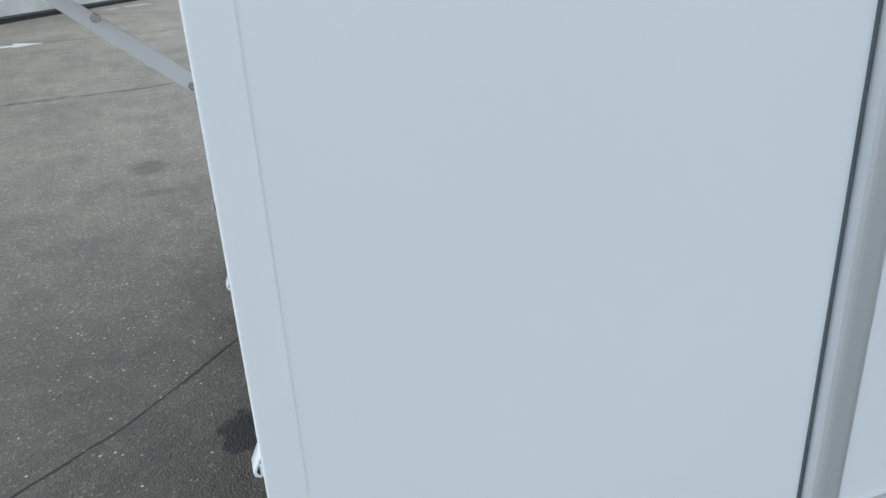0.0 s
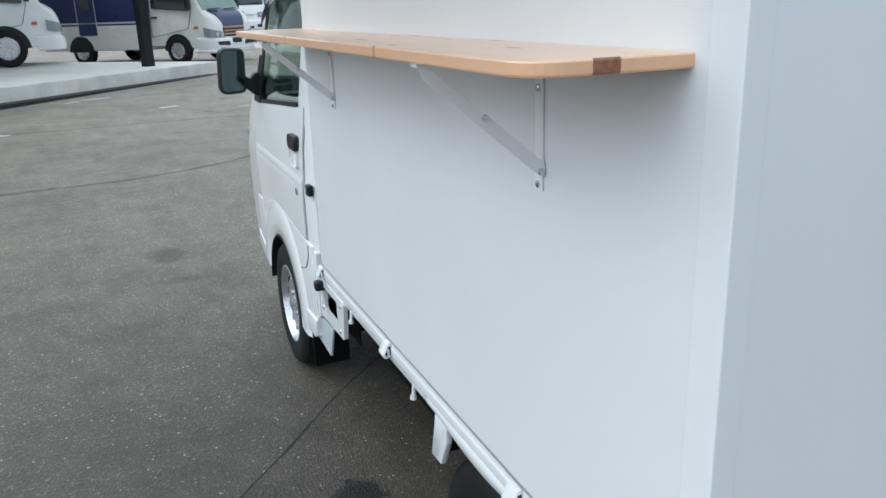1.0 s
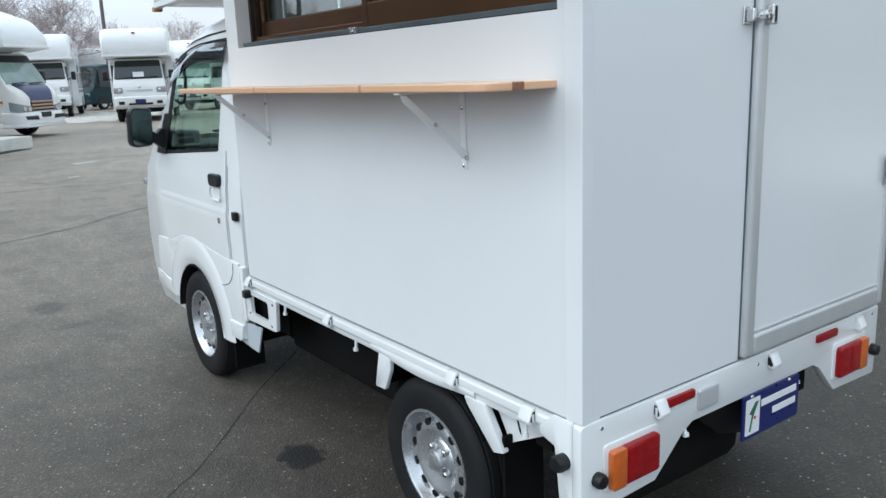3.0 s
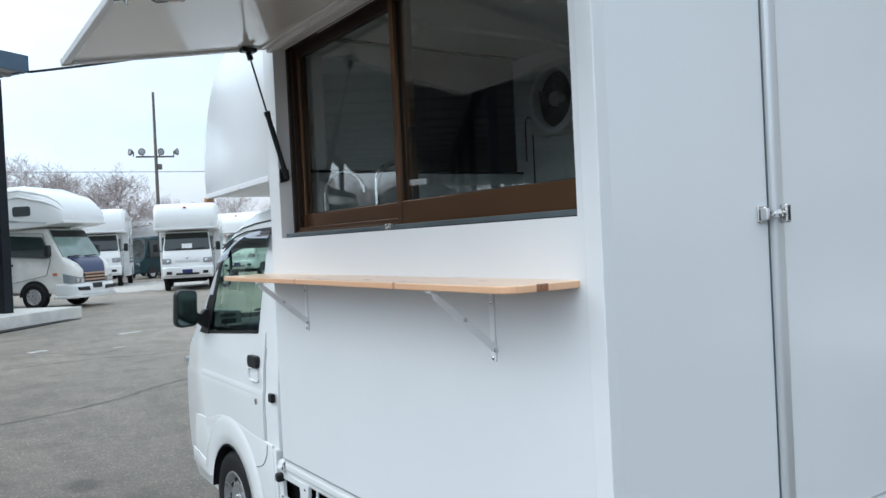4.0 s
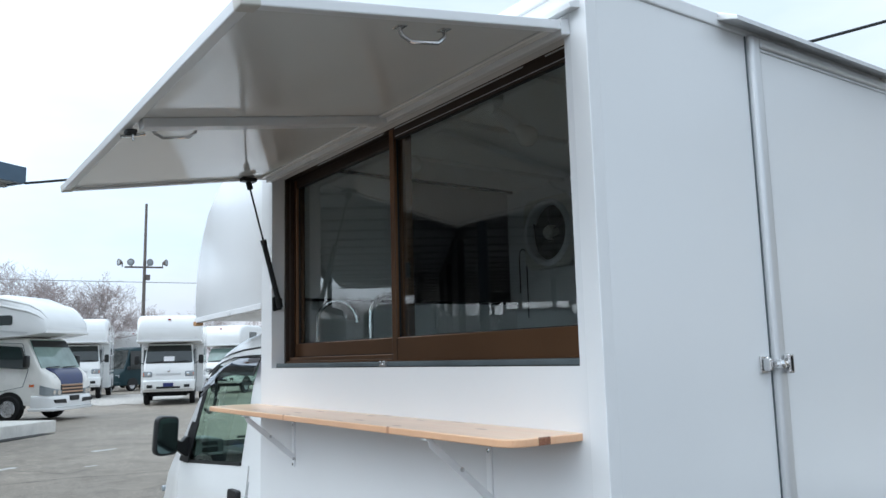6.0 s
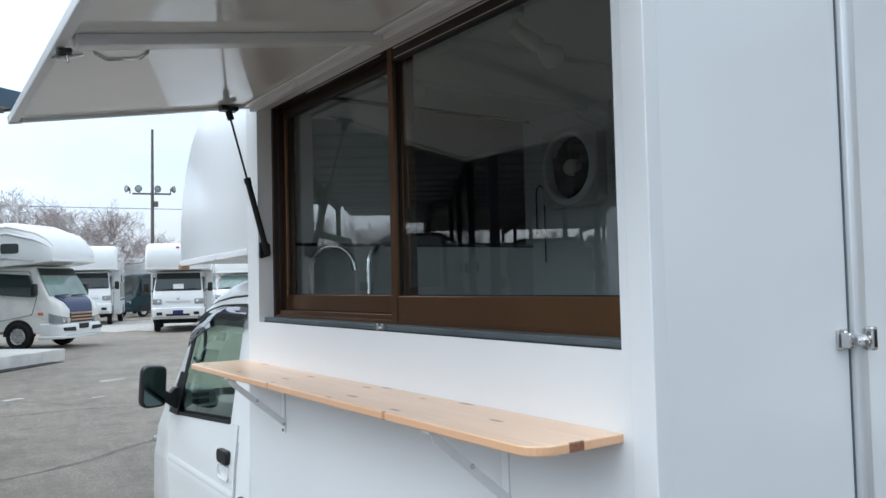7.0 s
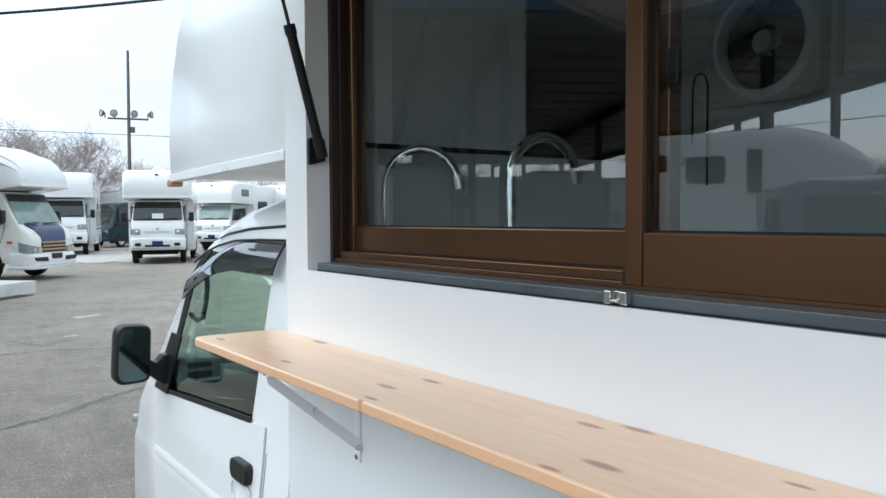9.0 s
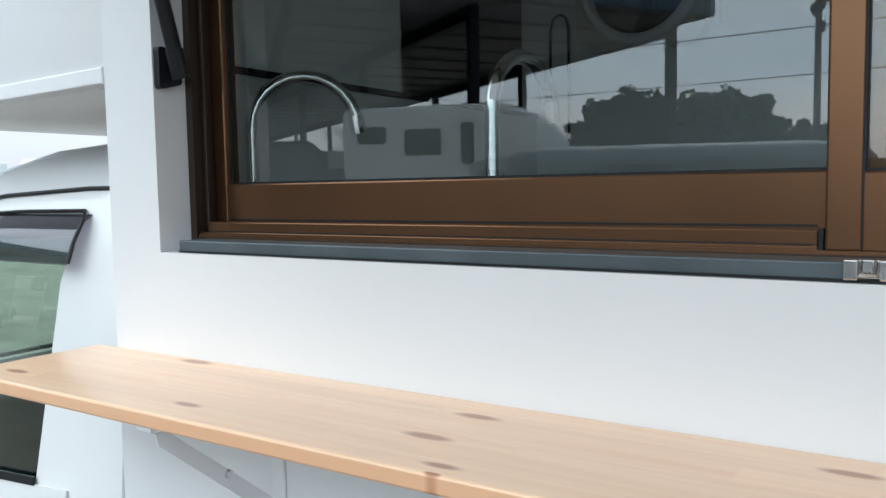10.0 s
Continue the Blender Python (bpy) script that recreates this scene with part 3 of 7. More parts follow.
# road wheels
def road_wheel(x, y):
    w = part("road_wheel", lathe([(0.167, -0.062), (0.185, -0.07), (0.23, -0.073), (0.25, -0.068), (0.262, -0.055), (0.2655, -0.048), (0.261, -0.045), (0.261, -0.04), (0.2665, -0.037), (0.268, -0.012), (0.263, -0.009), (0.263, -0.004), (0.268, -0.001), (0.268, 0.02), (0.263, 0.023), (0.263, 0.028), (0.268, 0.031), (0.2655, 0.05), (0.25, 0.068), (0.19, 0.07), (0.167, 0.06)], "x", 48, True), RUBBER, truck, "black tyre on a silver steel wheel", smooth=True)
    rim = part("rim", lathe([(0.17, -0.06), (0.168, -0.067), (0.162, -0.067), (0.157, -0.058), (0.151, -0.036), (0.143, -0.026), (0.137, -0.03), (0.122, -0.042), (0.108, -0.047), (0.095, -0.044), (0.074, -0.028), (0.062, -0.026), (0.056, -0.032), (0.036, -0.038), (0.034, -0.056), (0.026, -0.062), (0.001, -0.063)], "x", 48, front=False), SILVER, w, "silver painted steel rim", smooth=True)
    hole = prism([(0.123 + 0.0115 * math.cos(a), 0.0145 * math.sin(a)) for a in np.linspace(0, 2 * math.pi, 17)[:-1]], "x", -0.0475, -0.03)
    me = None
    for k in range(12):
        if me is None:
            h = part("rim_hole", hole, BLACK_GLOSS, rim)
            me = h.data
        else:
            h = new("rim_hole", me)
            h.parent = rim
        h.matrix_basis = Matrix.Rotation(2 * math.pi * (k + 0.3) / 12, 4, "X")
    nut_me = None
    for k in range(4):
        if nut_me is None:
            h = part("wheel_nut", lathe([(0.011, -0.026), (0.011, -0.046), (0.007, -0.049)], "x", 6), STEEL, rim)
            nut_me = h.data
        else:
            h = new("wheel_nut", nut_me)
            h.parent = rim
        h.matrix_basis = Matrix.Rotation(2 * math.pi * (k + 0.5) / 4, 4, "X") @ Matrix.Translation((0, 0.05, 0))
    flip_it = x > MID
    w.matrix_basis = Matrix.Translation((x, y, 0.268)) @ (Matrix.Rotation(math.pi, 4, "Z") if flip_it else Matrix.Identity(4))
    return w


for wy in (0.668, 2.577):
    road_wheel(0.066 if wy > 1 else 0.1, wy)
    road_wheel(2 * MID - (0.066 if wy > 1 else 0.1), wy)
part("axle", tube([(0.1, 0.663, 0.268), (1.3, 0.663, 0.268)], 0.035, 10), CHASSIS, truck)
part("axle_housing", tube([(0.62, 0.663, 0.268), (0.8, 0.663, 0.268)], 0.1, 12), CHASSIS, truck)
for cx in (0.38, 1.03):
    part("chassis_beam", box(cx - 0.03, cx + 0.03, 0.05, 3.2, 0.42, 0.53), CHASSIS, truck)
for cy in (0.15, 0.95, 1.7, 2.2):
    part("cross_member", box(0.05, 1.365, cy, cy + 0.06, 0.5, 0.57), CHASSIS, truck)
part("under_floor", box(0.02, 1.395, 0.02, 1.96, 0.572, 0.585), CHASSIS, truck)
part("battery_box", box(0.17, 0.46, 1.06, 1.92, 0.285, 0.55, 0.02), CHASSIS, truck, "black battery box")
# unseen tank and gearbox bulk, added to block light under the truck
part("unseen_tank", box(0.5, 1.28, 0.98, 1.69, 0.18, 0.5, 0.03), CHASSIS, truck)
part("unseen_gearbox", prism(rounded([(1.7, 0.24), (2.1, 0.2), (2.15, 0.5), (1.75, 0.5)], 0.04), "x", 0.5, 0.95, 0.03), CHASSIS, truck)
part("engine_block", box(0.3, 1.1, 2.12, 2.8, 0.2, 0.47, 0.03), CHASSIS, truck)
part("spare_wheel", lathe([(0.12, -0.06), (0.25, -0.06), (0.262, -0.03), (0.262, 0.03), (0.25, 0.06), (0.12, 0.06)], "z", 28, True), RUBBER, truck, smooth=True).location = (0.85, 0.3, 0.42)
# unseen muffler, added to darken the view below the tail panel
part("muffler", tube([(0.2, 0.2, 0.33), (0.26, 0.2, 0.33), (0.78, 0.2, 0.33), (0.84, 0.2, 0.33)], [0.03, 0.1, 0.1, 0.03], 14), CHASSIS, truck, "unseen black muffler, added as dark bulk", smooth=True)
part("exhaust_pipe", tube([(0.42, 1.8, 0.33), (0.42, 1.0, 0.33), (0.35, 0.7, 0.42), (0.33, 0.1, 0.36)], 0.022, 8), CHASSIS, truck)
for fx in (0.0, 1.27):
    part("mud_flap", box(fx + 0.01, fx + 0.15, 2.2, 2.212, 0.13, 0.4), CHASSIS, truck, "black rubber mud flap")
    part("mud_flap", box(fx + 0.01, fx + 0.15, 0.29, 0.3, 0.16, 0.5), CHASSIS, truck, "black rubber mud flap")

# load bed edge
for flip in (False, True):
    turn = flipped if flip else (lambda bm: bm)
    prof = rounded([(0.006, 0.572), (0.013, 0.572), (0.014, 0.59), (0.055, 0.6), (0.055, 0.638), (0.01, 0.638), (0.004, 0.632), (0.003, 0.622), (-0.001, 0.617), (-0.001, 0.598), (0.005, 0.588)], 0.002, 2)
    part("side_rail", turn(prism([(x, z) for x, z in prof], "y", 0.075, 1.945)), WHITE_PAINT, truck, "white painted load bed rail", smooth=True)
    swell = []
    for k in range(25):
        y = 0.4 + 0.54 * k / 24
        u = abs(y - 0.67) / 0.27
        b = 0.45 * (1 - u * u) ** 2 if u < 1 else 0.0
        swell.append([Vector((0.002, y, 0.6)), Vector((-0.002 - 0.004 * b, y, 0.592)), Vector((-0.001 - 0.008 * b, y, 0.582 - 0.012 * b)), Vector((0.004 - 0.006 * b, y, 0.573 - 0.03 * b)), Vector((0.016, y, 0.57 - 0.032 * b))])
    part("arch_lip", turn(grid(swell, 0.003)), WHITE_PAINT, truck, smooth=True)
    part("wheel_well", turn(grid([[Vector((x, *arc(0.663, 0.29, 0.315, 150 - 6 * i, 150 - 6 * i, 1)[0])) for x in (0.018, 0.35)] for i in range(21)], 0.008)), CHASSIS, truck)
    part("fender_stay", turn(prism(rounded([(0.825, 0.583), (0.895, 0.578), (0.927, 0.452), (0.868, 0.455), (0.83, 0.53)], 0.006), "x", 0.0, 0.016, 0.004)), WHITE_PAINT, truck, smooth=True)
    part("fender_stay", turn(prism(rounded([(0.36, 0.574), (0.45, 0.574), (0.435, 0.55), (0.325, 0.447), (0.282, 0.458)], 0.006), "x", 0.0, 0.022, 0.003)), WHITE_PAINT, truck, smooth=True)
    part("stay_panel", turn(prism([(0.36, 0.572), (0.16, 0.572), (0.16, 0.545), (0.3, 0.472)], "x", 0.04, 0.05)), WHITE_PAINT, truck)
    part("panel_slot", turn(prism([(0.268, 0.556), (0.274, 0.556), (0.262, 0.52), (0.255, 0.512), (0.256, 0.522)], "x", 0.0385, 0.0405)), BLACK_PLASTIC, truck)
    part("plate_bracket", turn(ring_prism(rounded([(1.69, 0.442), (1.99, 0.43), (1.98, 0.575), (1.675, 0.575)], 0.018), rrect(1.762, 1.935, 0.468, 0.552, 0.014), "x", 0.002, 0.016)), WHITE_PAINT, truck)
    part("bracket_backing", turn(box(0.05, 0.056, 1.68, 1.98, 0.42, 0.575)), CHASSIS, truck)
    for by, bz in ((1.71, 0.555), (1.955, 0.555), (1.73, 0.46), (1.95, 0.47)):
        part("bracket_bolt", turn(lathe([(0.001, -0.003), (0.006, -0.001), (0.007, 0.002)], "x", 8)), STEEL, truck).location = (0, by, bz)
    part("rear_post", turn(prism(rounded([(0.026, 0.64), (0.09, 0.64), (0.135, 0.6), (0.135, 0.575), (0.085, 0.56), (0.07, 0.42), (0.026, 0.4)], 0.008), "x", -0.008, 0.02, 0.005)), WHITE_PAINT, truck, smooth=True)
    for hy in (1.924, 1.219, 0.491, 0.18):
        hook = part("gate_hook", turn(prism(rounded([(0.004, 0.594), (-0.012, 0.587), (-0.021, 0.592), (-0.0225, 0.6), (-0.009, 0.629), (0.004, 0.634)], 0.004), "y", hy - 0.021, hy + 0.021, 0.003)), WHITE_PAINT, truck, smooth=True)
        part("hook_mouth", turn(prism([(-0.001, 0.6), (-0.013, 0.596), (-0.0165, 0.602), (-0.008, 0.622), (-0.001, 0.624)], "y", hy - 0.0228, hy - 0.0205)), BLACK_PLASTIC, hook)
        part("hook_tongue", turn(box(-0.011, -0.005, hy - 0.024, hy - 0.0225, 0.598, 0.618)), WHITE_PAINT, hook)
    for ry in (1.6, 1.05, 0.2):
        pin = part("rope_hook", turn(tube([(0.008, ry, 0.578), (0.006, ry, 0.553), (0.004, ry, 0.547)], 0.0055, 8)), WHITE_PAINT, truck)
        part("pin_head", turn(tube([(0.005, ry, 0.548), (0.004, ry, 0.538)], 0.009, 8)), WHITE_PAINT, pin)
    part("rubber_stop", turn(join(bmesh.new(), lathe([(0.021, -0.008), (0.022, -0.03), (0.018, -0.04), (0.001, -0.042)], "x", 16), Matrix.Translation((0, 0.05, 0.535)))), BLACK_PLASTIC, truck, "round black rubber stop", smooth=True)
    part("rubber_stop", turn(join(bmesh.new(), lathe([(0.019, -0.004), (0.02, -0.02), (0.016, -0.028), (0.001, -0.03)], "y", 16), Matrix.Translation((0.045, 0, 0.492)))), BLACK_PLASTIC, truck, "round black rubber stop", smooth=True)
    # rear lamps
    lx = 0.115 if flip else 0.078
    part("lamp_bezel", turn(prism(rrect(lx - 0.015, lx + 0.187, 0.446, 0.572, 0.016), "y", -0.011, -0.003, 0.004)), WHITE_PAINT, truck, smooth=True)
    lamp = part("tail_light", turn(prism(rrect(lx, lx + 0.172, 0.456, 0.556, 0.012), "y", -0.028, -0.005, 0.005)), RED_LENS, truck, "red and orange tail light", smooth=True)
    part("indicator", turn(prism(rrect(lx - 0.001, lx + 0.048, 0.455, 0.557, 0.008), "y", -0.0305, -0.01, 0.004)), ORANGE_LENS, lamp, "orange indicator lens", smooth=True)
    part("inner_lens", turn(prism(rrect(lx + 0.052, lx + 0.108, 0.46, 0.552, 0.006), "y", -0.0296, -0.02, 0.003)), RED_LENS, lamp, smooth=True)
    for k in range(7):
        part("lens_rib", turn(box(lx + 0.112, lx + 0.168, -0.0292, -0.0275, 0.464 + 0.0135 * k, 0.468 + 0.0135 * k)), RED_LENS, lamp)
    part("reflector", turn(prism(rrect(0.288, 0.408, 0.598, 0.624, 0.009), "y", -0.014, -0.003, 0.004)), RED_LENS, truck, "red reflector", smooth=True)
    hx = 0.13 if flip else 0.252
    hook = part("gate_hook", turn(prism(rounded([(-0.003, 0.59), (-0.018, 0.584), (-0.026, 0.59), (-0.0265, 0.598), (-0.013, 0.627), (-0.003, 0.632)], 0.004), "x", hx, hx + 0.038, 0.003)), WHITE_PAINT, truck, smooth=True)
    part("hook_mouth", turn(prism([(-0.005, 0.597), (-0.018, 0.593), (-0.021, 0.599), (-0.013, 0.619), (-0.005, 0.621)], "x", hx - 0.0018, hx + 0.0005)), BLACK_PLASTIC, hook)
    part("hook_tongue", turn(box(hx - 0.003, hx - 0.0015, -0.016, -0.01, 0.596, 0.616)), WHITE_PAINT, hook)
tail = [(-0.008, 0.64), (-0.008, 0.4), (0.262, 0.41), (0.372, 0.508), (0.41, 0.527), (1.005, 0.527), (1.043, 0.508), (1.14, 0.41), (1.4, 0.4), (1.4, 0.64)]
part("tail_panel", prism(rounded(tail, 0.014, 3), "y", -0.005, 0.025, 0.005), WHITE_PAINT, truck, "white painted steel tail panel", smooth=True)
plate = part("plate_lamp", prism(rrect(0.424, 0.512, 0.552, 0.612, 0.012), "y", -0.013, -0.004, 0.004), ALU, truck, "grey ribbed lens", smooth=True)
for k in range(9):
    part("lens_rib", box(0.431, 0.505, -0.0145, -0.0125, 0.559 + 0.0055 * k, 0.5615 + 0.0055 * k), ALU, plate)
hook = part("gate_hook", prism(rounded([(-0.003, 0.59), (-0.018, 0.584), (-0.026, 0.59), (-0.0265, 0.598), (-0.013, 0.627), (-0.003, 0.632)], 0.004), "x", 0.752, 0.79, 0.003), WHITE_PAINT, truck, smooth=True)
part("hook_mouth", prism([(-0.005, 0.597), (-0.018, 0.593), (-0.021, 0.599), (-0.013, 0.619), (-0.005, 0.621)], "x", 0.7502, 0.7525), BLACK_PLASTIC, hook)
for bx in (0.385, 0.92):
    pin = part("rope_hook", tube([(bx, 0.006, 0.53), (bx, 0.002, 0.507), (bx, -0.002, 0.5)], 0.0055, 8), WHITE_PAINT, truck)
    part("pin_head", tube([(bx, -0.001, 0.502), (bx, -0.003, 0.492)], 0.009, 8), WHITE_PAINT, pin)
for bx, bz in ((0.43, 0.6), (0.505, 0.564), (0.7, 0.612), (1.05, 0.612), (0.06, 0.618), (1.355, 0.618)):
    part("tail_bolt", lathe([(0.001, -0.0085), (0.005, -0.0075), (0.006, -0.004)], "y", 8), STEEL, truck).location = (bx, 0, bz)


# ---- the box body ----
Y0, Y1, Z0, Z1 = WIN
wall = ring_prism([(0.004, FOOT), (LONG, FOOT), (LONG, TOP), (0.004, TOP)], [(Y0, Z0), (Y1, Z0), (Y1, Z1), (Y0, Z1)], "x", 0.0, 0.055)
part("box_side", wall, WHITE_PANEL, truck, "smooth white composite side panel")
part("box_side", box(WIDE - 0.045, WIDE, 0.004, LONG, FOOT, TOP), WHITE_PANEL, truck)
part("box_front", box(0.0555, WIDE - 0.0455, LONG - 0.045, LONG - 0.0005, FOOT, 1.855), INNER_WHITE, truck)
part("box_front", box(0.0555, 0.685, LONG - 0.045, LONG - 0.0005, 1.8555, TOP - 0.0305), INNER_WHITE, truck)
part("front_edge_strip", box(0.0555, WIDE - 0.0455, LONG - 0.052, LONG - 0.0455, 1.846, 1.858), BLACK_PLASTIC, truck, "black edge strip")
part("ceiling_strip", box(0.1, 1.33, 1.845, 1.862, TOP - 0.042, TOP - 0.0305), BLACK_PLASTIC, truck, "thin black strip on the ceiling")
part("box_floor", box(0.0555, WIDE - 0.0455, 0.05, LONG - 0.0455, FOOT, FOOT + 0.03), WOOD_FLOOR, truck, "orange wood floor")
part("box_roof", box(0.002, WIDE - 0.002, 0.004, LONG, TOP, TOP + 0.012), WHITE_PANEL, truck)
part("box_ceiling", box(0.0555, WIDE - 0.0455, 0.05, LONG - 0.0455, TOP - 0.03, TOP - 0.0005), INNER_WHITE, truck)
for cy in (0.5, 1.0, 1.5):
    part("ceiling_batten", box(0.06, WIDE - 0.05, cy - 0.02, cy + 0.02, TOP - 0.05, TOP - 0.0305, 0.003), INNER_WHITE, truck)
over = [(LONG, TOP), (LONG, 1.822), (2.79, 1.807), (2.8, 1.91), (2.785, 2.01), (2.748, 2.13), (2.69, 2.24), (2.613, 2.336), (2.52, 2.406), (2.44, 2.446), (2.37, TOP)]
inner_over = [(LONG, TOP - 0.02), (LONG, 1.845), (2.77, 1.83), (2.778, 1.91), (2.763, 2.005), (2.728, 2.12), (2.672, 2.225), (2.597, 2.318), (2.508, 2.386), (2.43, 2.425), (2.36, TOP - 0.02)]
hull = ring_prism(over, inner_over, "x", 0.03, WIDE - 0.03)
for a in (0.0, WIDE - 0.03):
    join(hull, prism(over, "x", a, a + 0.03, 0.004))
part("over_cab_box", hull, WHITE_PANEL, truck, "rounded white box part over the cab", smooth=True)
part("over_cab_trim", prism([(LONG, 1.837), (LONG, 1.813), (2.795, 1.797), (2.797, 1.822)], "x", -0.004, 0.03, 0.002), WHITE_TRIM, truck)
part("front_marker", box(-0.006, 0.035, 2.773, 2.813, 1.783, 1.8055, 0.005), TAN, truck, "small tan corner block")
# rear: a fixed panel, and the door in its aluminium frame
part("rear_panel", box(0.0, 0.609, 0.0, 0.045, FOOT + 0.001, TOP), WHITE_PANEL, truck, "smooth white composite rear panel")
part("rear_panel", box(1.383, WIDE, 0.0, 0.045, FOOT + 0.001, TOP), WHITE_PANEL, truck)
part("rear_header", box(0.6095, 1.3825, 0.0, 0.045, 2.447, TOP), WHITE_PANEL, truck)
door = part("rear_door", box(0.645, 1.36, -0.012, 0.03, 0.7, 2.415), WHITE_PANEL, truck, "white rear door in a grey aluminium frame, closed")
for nm, a in (("door_frame", (0.6115, 0.652, -0.022, 0.03, 0.652, 2.446)), ("door_frame", (1.352, 1.382, -0.022, 0.03, 0.652, 2.446)), ("door_frame", (0.6525, 1.3515, -0.022, 0.03, 0.652, 0.714)), ("door_frame", (0.6525, 1.3515, -0.022, 0.03, 2.412, 2.446))):
    part(nm, box(*a, 0.01, 3), ALU, door, "grey aluminium door frame")
part("frame_bead", box(0.6535, 1.351, -0.0155, -0.0125, 0.7142, 0.7215, 0.001), ALU, door)
part("frame_bead", box(0.6535, 1.351, -0.0155, -0.0125, 2.404, 2.4118, 0.001), ALU, door)
part("frame_bead", box(0.6522, 0.6575, -0.0155, -0.0125, 0.7142, 2.4118, 0.001), ALU, door)
part("door_seal", box(0.6078, 0.6112, -0.003, 0.01, 0.65, 2.446, 0.0005), GREY_SILL, truck, "black rubber seal")
plate = part("latch_plate", box(0.561, 0.6, -0.006, -0.0005, 1.534, 1.578, 0.002), STEEL, truck, "steel latch plate")
part("latch_eye", box(0.565, 0.578, -0.03, -0.0062, 1.54, 1.572, 0.004), STEEL, plate)
for pz in (1.541, 1.571):
    part("plate_screw", lathe([(0.001, -0.0095), (0.004, -0.0085), (0.005, -0.006)], "y", 8), CHROME, plate).location = (0.59, 0, pz)
lk = part("door_latch", box(0.63, 0.651, -0.042, -0.0225, 1.532, 1.582, 0.004), STEEL, door, "steel door latch")
part("latch_bolt", tube([(0.58, -0.032, 1.556), (0.6295, -0.032, 1.556)], 0.007, 10), CHROME, lk)
part("latch_knob", lathe([(0.003, -0.05), (0.011, -0.047), (0.013, -0.038), (0.011, -0.028), (0.006, -0.022)], "y", 14), CHROME, lk, smooth=True).location = (0.596, 0, 1.556)
part("latch_keeper", box(0.6375, 0.6425, -0.0445, -0.0421, 1.538, 1.576, 0.001), BLACK_GLOSS, lk)

for hz in (1.095, 2.01):
    h = part("door_hinge", box(1.335, 1.395, -0.028, -0.0225, hz - 0.045, hz + 0.045, 0.002), BLACK_PLASTIC, door, "black strap hinge")
    part("hinge_pin", tube([(1.365, -0.032, hz - 0.045), (1.365, -0.032, hz + 0.045)], 0.009, 8), STEEL, h)
part("door_rain_visor", prism([(-0.003, 2.484), (-0.065, 2.452), (-0.065, 2.44), (-0.003, 2.46)], "x", 0.487, 1.365, 0.002), ALU, truck, "grey aluminium rain strip over the door")
part("roof_edge", box(0.02, 1.372, -0.006, 0.02, TOP - 0.02, TOP + 0.018, 0.004), WHITE_TRIM, truck)
for ex in (-0.006, WIDE - 0.014):
    part("roof_edge", box(ex, ex + 0.02, 0.05, 2.3, TOP - 0.02, TOP + 0.018, 0.004), WHITE_TRIM, truck)
for ex in (-0.016, WIDE - 0.062):
    part("roof_corner_cap", box(ex, ex + 0.078, -0.014, 0.075, TOP - 0.015, TOP + 0.028, 0.012, 3), OFF_WHITE, truck, "off-white plastic roof corner cap", smooth=True)
part("corner_trim", prism(rounded([(-0.003, -0.003), (0.034, -0.0008), (0.034, 0.0), (0.0, 0.0), (0.0, 0.05), (-0.001, 0.05)], [0.003, 0, 0, 0, 0, 0]), "z", FOOT + 0.002, TOP - 0.02), WHITE_TRIM, truck)
part("flap_gutter", prism([(-0.0005, 2.384), (-0.032, 2.378), (-0.034, 2.39), (-0.0005, 2.404)], "y", 0.015, 1.85, 0.001), WHITE_TRIM, truck, "white rain gutter over the flap")
part("foot_seal", box(-0.0015, 0.0, 0.05, LONG, FOOT - 0.002, FOOT + 0.004), SEAM, truck)
part("foot_seal", box(0.06, 0.605, -0.0015, 0.0, FOOT + 0.003, FOOT + 0.0055), GREY_SILL, truck)

# serving window: brown frame, two sliding sashes, grey sill
HEAD = Z1 + 0.002
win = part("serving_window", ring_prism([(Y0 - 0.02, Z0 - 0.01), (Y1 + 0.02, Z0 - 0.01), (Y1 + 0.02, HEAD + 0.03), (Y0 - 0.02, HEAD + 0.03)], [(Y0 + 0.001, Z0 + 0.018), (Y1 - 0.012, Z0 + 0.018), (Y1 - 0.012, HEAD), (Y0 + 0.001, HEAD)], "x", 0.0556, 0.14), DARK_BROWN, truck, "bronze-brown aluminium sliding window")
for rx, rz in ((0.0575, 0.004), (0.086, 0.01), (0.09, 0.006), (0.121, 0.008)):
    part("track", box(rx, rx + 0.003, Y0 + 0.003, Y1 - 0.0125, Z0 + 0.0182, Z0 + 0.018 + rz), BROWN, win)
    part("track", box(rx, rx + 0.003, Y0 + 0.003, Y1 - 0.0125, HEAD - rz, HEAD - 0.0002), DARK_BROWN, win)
# light reflected in the head track, modelled as thin bright strips
for ya, yb in ((0.08, 0.2), (0.285, 0.93), (1.0, 1.5)):
    part("track_glint", box(0.0565, 0.0572, ya, yb, HEAD - 0.009, HEAD - 0.005), ALU, win, "painted glint of light along the head track")
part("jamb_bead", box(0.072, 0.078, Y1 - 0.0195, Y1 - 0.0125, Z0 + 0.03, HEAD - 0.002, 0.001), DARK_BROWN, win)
cover = part("track_cover", box(0.068, 0.08, 0.976, Y1 - 0.021, Z0 + 0.0185, Z0 + 0.04, 0.0015), BROWN, win)
part("cover_lip", box(0.0605, 0.0678, 0.976, Y1 - 0.0125, Z0 + 0.0185, Z0 + 0.0255, 0.001), BROWN, cover)
part("cover_groove", box(0.0672, 0.0682, 0.98, Y1 - 0.022, Z0 + 0.0258, Z0 + 0.0272), BLACK_PLASTIC, cover)
